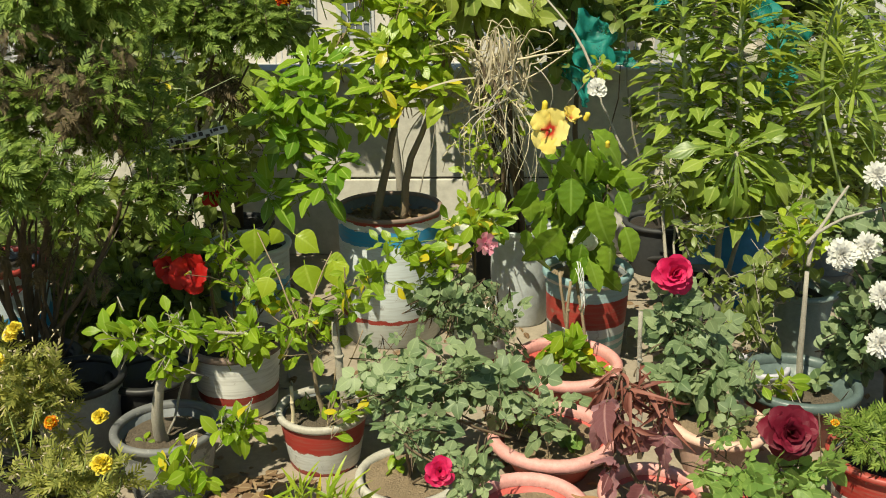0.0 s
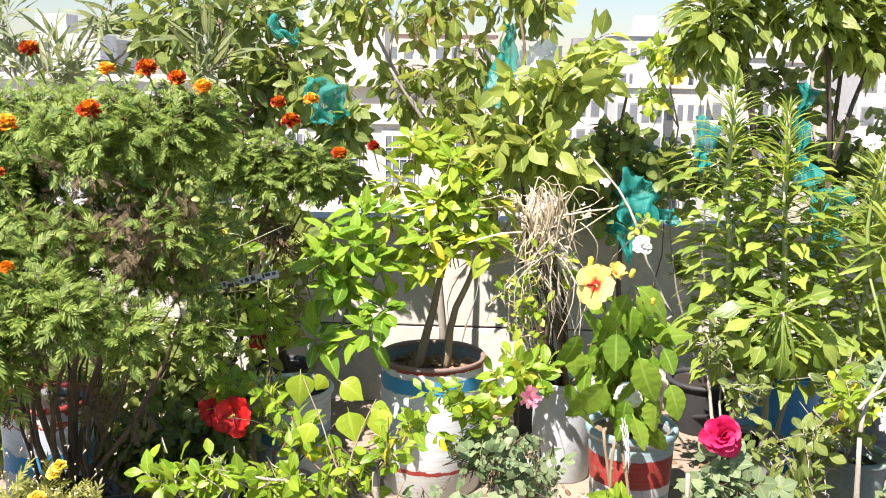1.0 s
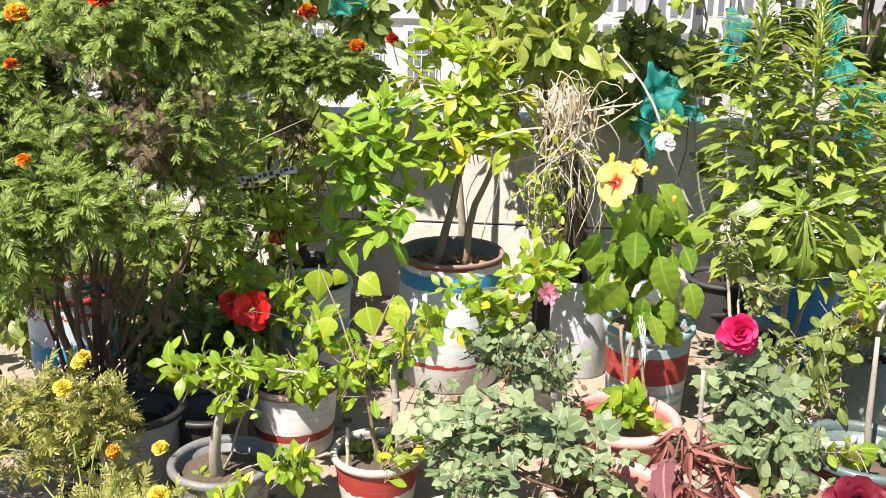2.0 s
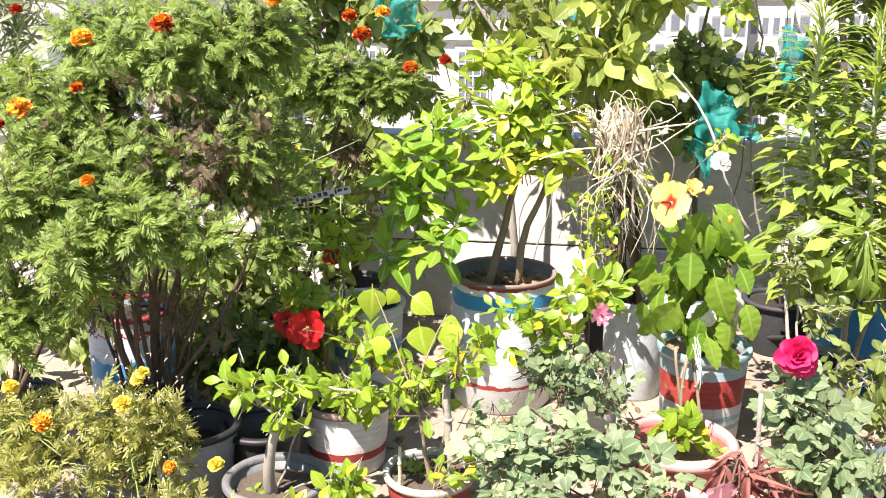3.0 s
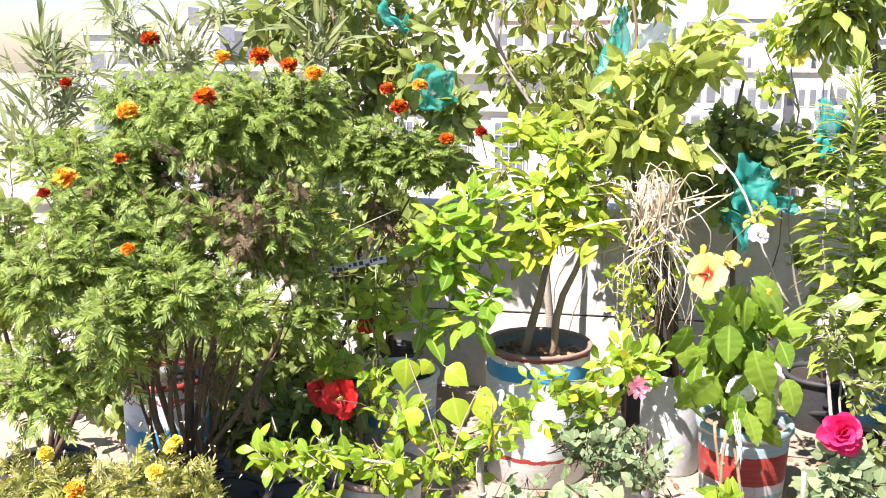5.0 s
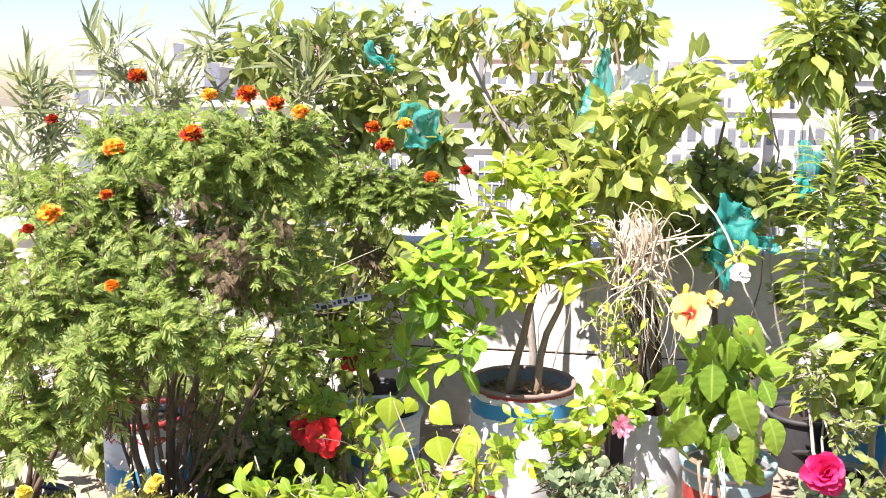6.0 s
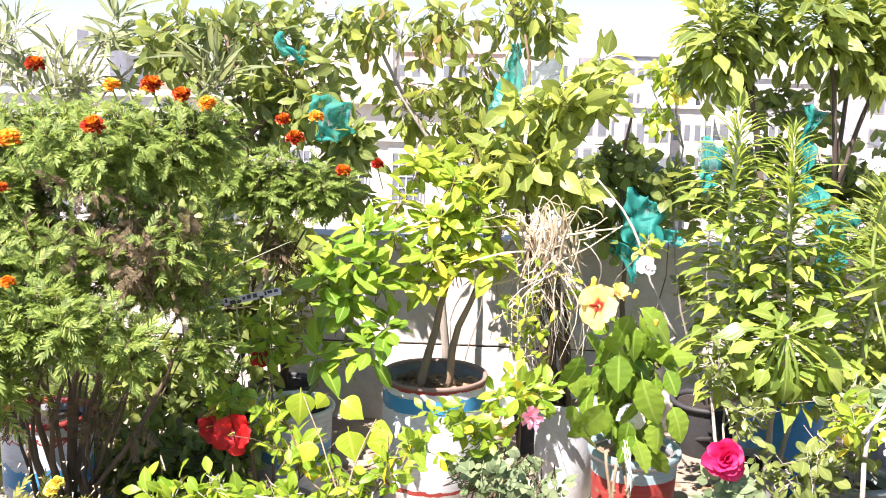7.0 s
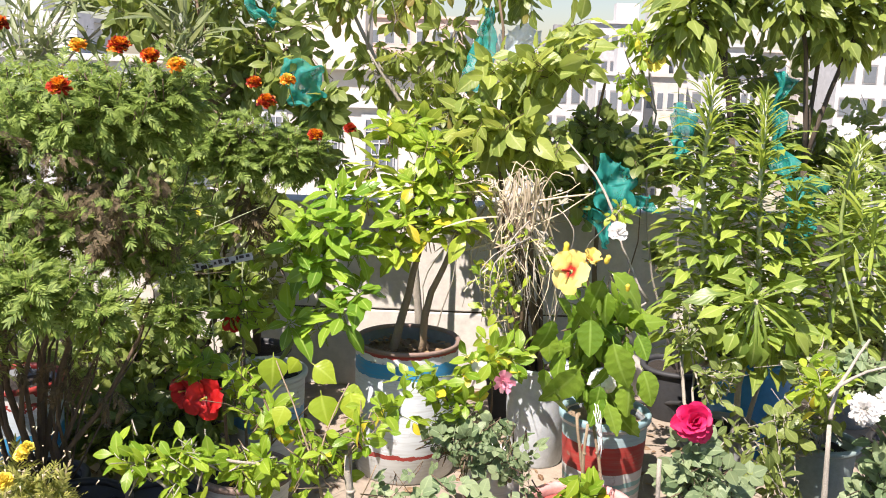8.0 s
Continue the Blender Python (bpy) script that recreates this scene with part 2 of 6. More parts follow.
M["house_grey"] = plain_mat("grey_plaster", (0.2, 0.195, 0.2), (0.3, 0.295, 0.29), 0.4, 0.8, 0.1)
M["pane"] = plain_mat("window_glass", (0.13, 0.15, 0.17), (0.2, 0.22, 0.24), 0.6, 0.12, 0.0)
M["ink"] = plain_mat("black_print", (0.02, 0.02, 0.025), (0.04, 0.04, 0.05), 30, 0.5, 0.1)
M["pipe"] = plain_mat("black_hose", (0.015, 0.015, 0.016), (0.04, 0.04, 0.04), 30, 0.5, 0.1)


def net_mat(name, col, glow):
    m, nt, b = nodes_of(name, 0.6)
    c = mix_rgb(nt, noise_tex(nt, 9, 4), col, tuple(v * 0.6 for v in col))
    nt.links.new(c, b.inputs["Base Color"])
    bump(nt, b, noise_tex(nt, 30, 3), 0.3, 0.005)
    tr = nt.nodes.new("ShaderNodeBsdfTranslucent")
    tr.inputs[0].default_value = (*glow, 1)
    mx = nt.nodes.new("ShaderNodeMixShader")
    mx.inputs[0].default_value = 0.5
    nt.links.new(b.outputs[0], mx.inputs[1])
    nt.links.new(tr.outputs[0], mx.inputs[2])
    holes = nt.nodes.new("ShaderNodeBsdfTransparent")
    weave = nt.nodes.new("ShaderNodeMixShader")
    nt.links.new(ramp(nt, noise_tex(nt, 14, 3), [(0.35, 0.3), (0.7, 0.6)]), weave.inputs[0])
    nt.links.new(mx.outputs[0], weave.inputs[1])
    nt.links.new(holes.outputs[0], weave.inputs[2])
    nt.links.new(weave.outputs[0], nt.nodes["Material Output"].inputs[0])
    return m


M["net"] = net_mat("green_shade_net", (0.03, 0.44, 0.4), (0.06, 0.66, 0.6))
M["net_pale"] = net_mat("pale_blue_plastic", (0.55, 0.66, 0.72), (0.75, 0.84, 0.9))


# ---- building blocks ----
def V(p):
    return Vector(p)


def thing(name, loc, label, category, group=""):
    ob = new(name)
    ob.empty_display_size = 0.05
    ob.location = loc
    return tagged(ob, label, category, group)


def mesh_of(name, verts, faces, mat, smooth=True, mid=None):
    me = bpy.data.meshes.new(name)
    me.from_pydata(verts, [], faces)
    me.materials.append(mat)
    if smooth:
        me.polygons.foreach_set("use_smooth", [True] * len(me.polygons))
    if mid is not None:
        mid = np.asarray(mid, dtype=np.float32)
        me.attributes.new("mid", "FLOAT", "POINT").data.foreach_set("value", np.ascontiguousarray(mid[:, 0]))
        me.attributes.new("along", "FLOAT", "POINT").data.foreach_set("value", np.ascontiguousarray(mid[:, 1]))
    me.update()
    return me


def part(name, me, parent, label="", m=None, kind=""):
    ob = new(name, me)
    ob.parent = parent
    if m is not None:
        ob.matrix_basis = m
    return tagged(ob, label, kind=kind)


def lathe(profile, segs=40, wob=0.0, seed=0):
    """A turned form from (radius, height) pairs, from outside base over the rim to the inside."""
    v, fc = [], []
    rg = random.Random(seed)
    ph = rg.random() * 6
    for r, z in profile:
        for k in range(segs):
            a = 2 * math.pi * k / segs
            rr = r * (1 + wob * math.sin(2 * a + ph) + wob * 0.6 * math.sin(5 * a + ph * 2))
            v.append((rr * math.cos(a), rr * math.sin(a), z))
    for i in range(len(profile) - 1):
        for k in range(segs):
            a, b = i * segs + k, i * segs + (k + 1) % segs
            fc.append((a, b, b + segs, a + segs))
    return v, fc


def disc(r, z, rings=5, segs=28, rough=0.008, seed=0):
    rg = random.Random(seed)
    v, fc = [(0, 0, z)], []
    for i in range(1, rings + 1):
        for k in range(segs):
            a = 2 * math.pi * k / segs
            v.append((r * i / rings * math.cos(a), r * i / rings * math.sin(a), z + rg.uniform(-rough, rough)))
    for k in range(segs):
        fc.append((0, 1 + k, 1 + (k + 1) % segs))
    for i in range(rings - 1):
        for k in range(segs):
            a, b = 1 + i * segs + k, 1 + i * segs + (k + 1) % segs
            fc.append((a, a + segs, b + segs, b))
    return v, fc


def tubes(paths, sides=6):
    """Round stems: paths are (points, radius at the start, radius at the end)."""
    v, fc = [], []
    for pts, r0, r1 in paths:
        pts = [V(p) for p in pts]
        n, base = len(pts), len(v)
        for i, p in enumerate(pts):
            d = (pts[min(i + 1, n - 1)] - pts[max(i - 1, 0)]).normalized()
            x = d.orthogonal().normalized() if i == 0 else (x - d * x.dot(d)).normalized()
            y = d.cross(x)
            r = r0 + (r1 - r0) * i / (n - 1)
            for k in range(sides):
                a = 2 * math.pi * k / sides
                q = p + x * (r * math.cos(a)) + y * (r * math.sin(a))
                v.append(q[:])
        for i in range(n - 1):
            for k in range(sides):
                a, b = base + i * sides + k, base + i * sides + (k + 1) % sides
                fc.append((a, b, b + sides, a + sides))
        fc.append(tuple(base + k for k in range(sides - 1, -1, -1)))
        fc.append(tuple(base + (n - 1) * sides + k for k in range(sides)))
    return v, fc


def bent(a, b, rg, bow=0.08, n=6):
    """A slightly crooked line from a to b."""
    a, b = V(a), V(b)
    ln = (b - a).length
    off = Vector((rg.uniform(-1, 1), rg.uniform(-1, 1), rg.uniform(-0.4, 0.6))) * ln * bow
    pts = []
    for i in range(n):
        t = i / (n - 1)
        w = Vector((rg.uniform(-1, 1), rg.uniform(-1, 1), 0)) * ln * 0.012 * (0 < i < n - 1)
        pts.append(a.lerp(b, t) + off * math.sin(math.pi * t) + w)
    return pts


def blade(length, widths, fold=0.25, curl=0.25, stalk=0.12, wave=0.0, power=2, bend=0.0, twist=0.0, across=(-1, 0, 1)):
    """A leaf along +Y: half-widths along it, cupped on the midrib, curled down, bent and twisted to its tip. Gives verts, faces and (across, along)."""
    n, m = len(widths), len(across)
    w0 = 0.012 * length
    v, fc, mid = [(w0 * q, 0, 0) for q in across], [], [(abs(q) * 0.15, 0) for q in across]
    for i, w in enumerate(widths):
        u = stalk + (1 - stalk) * i / (n - 1)
        w = max(w, 0.012) * length
        z = -curl * length * u ** power
        wv = wave * length * math.sin(2.1 * i + 40 * bend)
        x = bend * length * u * u
        c, t = math.cos(twist * u), math.sin(twist * u)
        for q in across:
            up = fold * w * (1.4 * abs(q) - 0.4 * q * q) - 0.1 * w * max(0, abs(q) - 0.6)
            v.append((x + q * w * c - up * t, u * length, z + q * w * t + up * c - wv * q * q * q))
            mid.append((abs(q), u))
    for i in range(n):
        for k in range(m - 1):
            a = m * i + k
            fc.append((a, a + 1, a + m + 1, a + m))
    return np.array(v), fc, np.array(mid)


def blades(widths, n=6, stalk=0.1, wave=0.006, power=2, fold=(0.05, 0.5), curl=(-0.05, 0.45), bend=0.12, twist=0.5, across=(-1, 0, 1)):
    return [blade(1, tuple(w * RG.uniform(0.96, 1.04) for w in widths[:-1]) + widths[-1:], RG.uniform(*fold), RG.uniform(*curl), stalk, wave, power, RG.uniform(-bend, bend), RG.uniform(-twist, twist), across) for _ in range(n)]


def frond(length, pairs, leaflet, width, rg):
    """A feathery leaf: lance-shaped leaflets in pairs on a thin rib that arches over."""
    v, fc, mid = [], [], []

    def lance(p, d, ln, w, lift):
        s = Vector((-d.y, d.x, 0))
        k = len(v)
        for u, e, h in ((0, 0.25, 0), (0.35, 1.0, 0.5), (0.72, 0.7, 0.8)):
            for q in (-1, 1):
                v.append((p + d * ln * u + s * w * e * q + Vector((0, 0, lift * h)))[:])
                mid.append((0.5, u))
        v.append((p + d * ln + Vector((0, 0, lift * 0.7)))[:])
        mid.append((0.5, 1.0))
        fc.extend(((k, k + 1, k + 3, k + 2), (k + 2, k + 3, k + 5, k + 4), (k + 4, k + 5, k + 6)))
    lance(Vector((0, 0, 0)), Vector((0, 1, 0)), length * 0.97, 0.0011, 0)
    for i in range(pairs):
        u = 0.2 + 0.74 * i / pairs
        ln = leaflet * (0.45 + 0.75 * math.sin(math.pi * (0.2 + 0.68 * u)))
        for sgn in (-1, 1):
            a = radians(rg.uniform(46, 60) - 14 * u) * sgn
            lance(Vector((0, (u + rg.uniform(-0.012, 0.012)) * length, 0)), Vector((math.sin(a), math.cos(a), 0)), ln * rg.uniform(0.85, 1.1), width, rg.uniform(-0.004, 0.006))
    lance(Vector((0, length * 0.9, 0)), Vector((0, 1, 0)), leaflet * 0.85, width, 0)
    v = np.array(v)
    v[:, 2] -= 0.42 / length * v[:, 1] ** 2
    v[:, 0] += rg.uniform(-0.8, 0.8) * v[:, 1] ** 2
    return v, fc, np.array(mid)


def compound(rg, width=0.42):
    """A rose leaf: five rounded leaflets on a thin rib, one at its end."""
    v, fc, mid, k = [], [], [], 0
    for y, a, ln in ((0.6, 0, 0.42), (0.56, 66, 0.35), (0.56, -66, 0.35), (0.27, 72, 0.28), (0.27, -72, 0.28), (0.0, 0, 0.66)):
        rib = ln == 0.66
        lv, lf, lm = blade(ln * rg.uniform(0.88, 1.1), (0.012, 0.012, 0.01) if rib else ovate(width, 7, 0.85, 0.2, 0.7), rg.uniform(-0.1, 0.3), 0.0 if rib else rg.uniform(-0.05, 0.4), 0.08, 0.02)
        c, t = math.cos(radians(a + rg.uniform(-8, 8) * (not rib))), math.sin(radians(a))
        v.append(np.stack([lv[:, 0] * c + lv[:, 1] * t, y + lv[:, 1] * c - lv[:, 0] * t, lv[:, 2] + rg.uniform(0, 0.03)], axis=1))
        fc += [tuple(q + k for q in f) for f in lf]
        mid.append(lm)
        k += len(lv)
    v = np.concatenate(v)
    v[:, 2] -= 0.2 * v[:, 1] ** 2
    return v, fc, np.concatenate(mid)


RG = random.Random(7)


def ovate(width, n=13, base=0.75, tip=0.3, full=0.7):
    """Half-widths of an egg-shaped leaf, widest below its middle, with a drawn-out tip."""
    return tuple(width * math.sin(math.pi * (i / n) ** base) ** full * (1 - tip * (i / n) ** 3) for i in range(n + 1))


T = {
    "lime": blades(ovate(0.215, 11, 1.28, 0.08, 0.9), 8, 0.1, 0.014, 2, (0.0, 0.35), (0.05, 0.5), 0.13, 0.45, across=(-1, -0.5, 0, 0.5, 1)),
    "oval": blades(ovate(0.25, 10, 1.18, 0.05, 0.8), 7, 0.12, 0.012, 2, (0.0, 0.35), (0.0, 0.5), 0.15, 0.6),
    "hib": blades(ovate(0.31, 15, 0.9, 0.28, 0.68), 9, 0.14, 0.03, 2, (-0.6, 0.35), (0.1, 0.75), 0.16, 0.55, across=(-1, -0.5, 0, 0.5, 1)),
    "heart": blades(ovate(0.42, 13, 0.7, 0.45, 0.85), 6, 0.14, 0.014, 2, (-0.3, 0.25), (0.05, 0.45), 0.1, 0.4, across=(-1, -0.5, 0, 0.5, 1)),
    "broad": blades(ovate(0.27, 11, 0.9, 0.3, 0.85), 6, 0.1, 0.014, 2, (-0.2, 0.3), (0.0, 0.5), 0.12, 0.5, across=(-1, -0.5, 0, 0.5, 1)),
    "rose": blades(ovate(0.42, 9, 0.8, 0.2, 0.7), 6, 0.1, 0.02, 2, (-0.1, 0.25), (-0.1, 0.4)),
    "spoon": blades((0.014, 0.02, 0.024, 0.026, 0.027, 0.028, 0.028, 0.028, 0.028, 0.028, 0.028, 0.028, 0.028, 0.029, 0.03, 0.032, 0.105, 0.128, 0.115, 0.08, 0.036, 0.0), 10, 0.02, 0.006, 5, (-0.05, 0.35), (0.12, 0.42), 0.1, 0.45, across=(-1, -0.5, 0, 0.5, 1)),
    "needle": blades((0.014, 0.024, 0.03, 0.032, 0.03, 0.028, 0.036, 0.04, 0.022, 0.0), 6, 0.02, 0.004, 3, (0.1, 0.5), (0.1, 0.5), 0.1, 0.4),
    "straw": blades((0.01, 0.017, 0.02, 0.021, 0.02, 0.018, 0.016, 0.012, 0.004), 9, 0.03, 0.01, 2, (-0.4, 0.6), (-0.4, 0.7), 0.35, 1.6),
    "spade": blades((0.016, 0.02, 0.022, 0.024, 0.026, 0.027, 0.028, 0.03, 0.031, 0.032, 0.034, 0.036, 0.04, 0.11, 0.155, 0.145, 0.105, 0.05, 0.0), 9, 0.03, 0.012, 3, (-0.25, 0.35), (0.2, 0.65), 0.12, 0.6, across=(-1, -0.5, 0, 0.5, 1)),
    "narrow": blades((0.016, 0.04, 0.055, 0.058, 0.048, 0.026, 0.003), 6, 0.05),
    "coleus": blades((0.12, 0.26, 0.31, 0.36, 0.33, 0.36, 0.29, 0.27, 0.17, 0.12, 0.01), 9, 0.12, 0.06, 2, (-0.7, 0.5), (0.3, 1.2), 0.3, 0.8, across=(-1, -0.5, 0, 0.5, 1)),
    "curl": blades((0.05, 0.08, 0.1, 0.09, 0.06, 0.02), 7, 0.1, 0.02, 2, (0.5, 1.2), (-0.6, 1.4), 0.5, 2.2),
    "marigold": [frond(RG.uniform(0.085, 0.13), 8, 0.027, 0.0034, RG) for _ in range(8)],
    "tagetes": [frond(RG.uniform(0.045, 0.065), 6, 0.014, 0.0021, RG) for _ in range(6)],
    "spray": [compound(RG) for _ in range(7)],
    "petal": blades((0.12, 0.26, 0.4, 0.5, 0.49, 0.4, 0.2), 5, 0.03, 0.075, 2, (0.0, 0.25), (0.05, 0.4), 0.08, 0.2, across=(-1, -0.5, 0, 0.5, 1)),
    "ruffle": blades((0.1, 0.2, 0.3, 0.41, 0.49, 0.53, 0.53, 0.47, 0.36, 0.18), 6, 0.03, 0.1, 2, (-0.1, 0.25), (0.05, 0.5), 0.08, 0.25, across=(-1, -0.6, -0.3, 0, 0.3, 0.6, 1)),
    "rosepetal": blades((0.16, 0.32, 0.44, 0.5, 0.5, 0.42, 0.18), 7, 0.02, 0.07, 2, (0.1, 0.5), (-0.2, 0.4), 0.12, 0.3, across=(-1, -0.5, 0, 0.5, 1)),
    "strap": blades((0.06, 0.11, 0.14, 0.13, 0.08), 4, 0.03, 0.0, 2, (0.2, 0.35), (-0.25, 0.25)),
    "frill": blades((0.1, 0.2, 0.3, 0.24), 6, 0.05, 0.1, 2, (0.1, 0.3), (-0.25, 0.2)),
}


def orient(p, d, up, s, roll=0.0):
    """The pose of a leaf at p that grows along d, with its upper face towards up."""
    y = V(d).normalized()
    x = y.cross(V(up))
    if x.length < 1e-4:
        x = y.orthogonal()
    x.normalize()
    z = x.cross(y)
    m = Matrix((x, y, z)).transposed().to_4x4()
    if roll:
        m = m @ Matrix.Rotation(roll, 4, "Y")
    return Matrix.Translation(p) @ m @ Matrix.Scale(s, 4)


def merged(name, temps, mats4, mat):
    """Many small leaves as one mesh."""
    vs, fs, ms, k = [], [], [], 0
    for i, m in enumerate(mats4):
        v, fc, mid = temps[i % len(temps)]
        a = np.array(m)
        vs.append(v @ a[:3, :3].T + a[:3, 3])
        fs += [tuple(q + k for q in face) for face in fc]
        ms.append(mid)
        k += len(v)
    return mesh_of(name, np.concatenate(vs).tolist(), fs, mat, True, np.concatenate(ms))


SHARED = {}


def leaves(owner, kind, mats4, mat, name="leaf", limit=120):
    """The front leaves as parts of their own, the rest as one part."""
    temps = T[kind]
    mats4 = sorted(mats4, key=lambda q: q.translation.y)
    key = (kind, mat.name, name)
    if key not in SHARED:
        SHARED[key] = [mesh_of(name, v.tolist(), fc, mat, True, mid) for v, fc, mid in temps]
    for i, m in enumerate(mats4[:limit]):
        part(name, SHARED[key][i % len(temps)], owner, m=m)
    if len(mats4) > limit:
        part("foliage", merged("foliage", temps, mats4[limit:], mat), owner, kind="stuff")


def rand_dir(rg):
    z = rg.uniform(-1, 1)
    a = rg.uniform(0, 2 * math.pi)
    s = math.sqrt(1 - z * z)
    return Vector((s * math.cos(a), s * math.sin(a), z))


LIGHTWARD = Vector((-0.25, -0.5, 0.85))
DENSITY = 1.35


def crown(rg, blobs, twig, per, size, spread=55, lift=0.6, droop=0.0, jitter=0.95, shell=0.2, loose=0.8, dense=DENSITY, bare=0.07):
    """Twigs with leaves that fill some rounded masses. Gives twig lines and leaf poses."""
    lines, mats4 = [], []
    for c, r, n in blobs:
        c = V(c)
        for _ in range(max(1, round(n * dense))):
            d = rand_dir(rg)
            rad = shell + (1 - shell) * rg.random() ** 0.6
            tip = c + Vector((d.x * r[0], d.y * r[1], d.z * r[2])) * rad
            td = (d * 0.8 + Vector((0, -0.15, lift * 0.7 - droop)) + rand_dir(rg) * 0.7).normalized()
            st = tip - td * twig * rg.uniform(0.7, 1.2)
            lines.append((bent(c.lerp(st, 0.55), st, rg, 0.15, 3) + [tip], 0.0026, 0.001))
            if rg.random() < bare:
                far = tip + (td + rand_dir(rg) * 0.6) * twig * rg.uniform(0.3, 0.9)
                lines.append((bent(st, far, rg, 0.15, 4), 0.0024, 0.001))
            side = td.orthogonal().normalized()
            for k in range(per):
                u = (k + 0.6) / per
                q = Matrix.Rotation(2.4 * k + rg.uniform(-0.4, 0.4), 3, td) @ side
                ang = radians(spread * (1.15 - 0.75 * u))
                ld = (td * math.cos(ang) + q * math.sin(ang) + Vector((0, 0, -droop * 0.6)) + rand_dir(rg) * jitter * 0.5).normalized()
                mats4.append(orient(st.lerp(tip, u), ld, LIGHTWARD + rand_dir(rg) * loose, size * rg.choice((0.55, 0.75, 0.9, 1.0, 1.15))))
    return lines, mats4


def whorls(rg, blobs, twig, per, size, rise=0.6, shell=0.6, loose=0.25, flat=86, low=-0.35, ends=0.45, many=1.0):
    """Shoots on the skin of some rounded masses, each ending in a star of leaves that spread and arch over."""
    lines, mats4 = [], []
    for c, r, n in blobs:
        c = V(c)
        for _ in range(round(n * many)):
            d = rand_dir(rg)
            while d.z < low:
                d = rand_dir(rg)
            tip = c + Vector((d.x * r[0], d.y * r[1], d.z * r[2])) * (shell + (1 - shell) * rg.random() ** 0.7)
            td = (d * 0.7 + Vector((0, -0.1, rise)) + rand_dir(rg) * 0.35).normalized()
            st = tip - td * twig * rg.uniform(0.8, 1.2)
            lines.append((bent(c.lerp(st, 0.45), st, rg, 0.15, 3) + [tip], 0.003, 0.0014))
            side = td.orthogonal().normalized()
            a0 = rg.uniform(0, 6.28)
            for k in range(per):
                u = k / per
                q = Matrix.Rotation(a0 + 2.4 * k + rg.uniform(-0.3, 0.3), 3, td) @ side
                ang = radians(flat - 58 * u + rg.uniform(-14, 14))
                ld = td * math.cos(ang) + q * math.sin(ang)
                mats4.append(orient(tip - td * twig * ends * (1 - u), ld, td + LIGHTWARD * 0.35 + rand_dir(rg) * loose, size * (1 - 0.4 * u) * rg.uniform(0.72, 1.15)))
    return lines, mats4


def plant(name, base, label, category, stems, blobs, leaf, mat, twig=0.12, per=5, size=0.08, bark="stem_green", seed=1, radius=0.006,
          spread=60, lift=0.5, droop=0.15, limit=120, group="", shell=0.2, leafname="leaf", loose=0.8, dense=DENSITY, canes=1, star=None):
    """A plant on its base: stems are (from, to, radius) or (from, to), in the world's places."""
    rg = random.Random(seed)
    base = V(base)
    ob = thing(name, base, label, category, group)
    lb = [(V(c) - base, r, n) for c, r, n in blobs]
    if leaf in ("oval", "rose", "spray") and base.y < 3.3:
        twig *= 1.55
    for s in stems:
        a, b = V(s[0]) - base, V(s[1]) - base
        r = s[2] if len(s) > 2 else radius
        v, fc = tubes([(bent(a, b, rg), r, r * 0.55)], 8)
        part("stem", mesh_of("stem", v, fc, M[bark]), ob)
    for k in range(canes if stems else 0):
        c, r, n = lb[(k * 2 + seed) % len(lb)]
        d = rand_dir(rg)
        tip = c + Vector((d.x * r[0], d.y * r[1], abs(d.z) * r[2])) * 1.1
        v, fc = tubes([(bent(V(stems[0][0]) - base + Vector((rg.uniform(-0.02, 0.02), rg.uniform(-0.02, 0.02), 0)), tip, rg, 0.14, 8), 0.0045, 0.0015)], 6)
        part("stem", mesh_of("stem", v, fc, M[bark]), ob)
    if star:
        lines, mats4 = whorls(rg, lb, twig, per, size, **star)
    else:
        lines, mats4 = crown(rg, lb, twig, per, size, spread, lift, droop, shell=shell, loose=loose, dense=dense)
    if lines:
        v, fc = tubes(lines, 4)
        part("twigwork", mesh_of("twigwork", v, fc, M[bark]), ob, kind="stuff")
        leaves(ob, leaf, mats4, M[mat], leafname, limit)
    return ob


PAINTED = ("barrel", "bucket", "whitered", "redwhite", "smallwhite", "whiteblue", "pinkwhite", "bluewhite", "grey_worn")


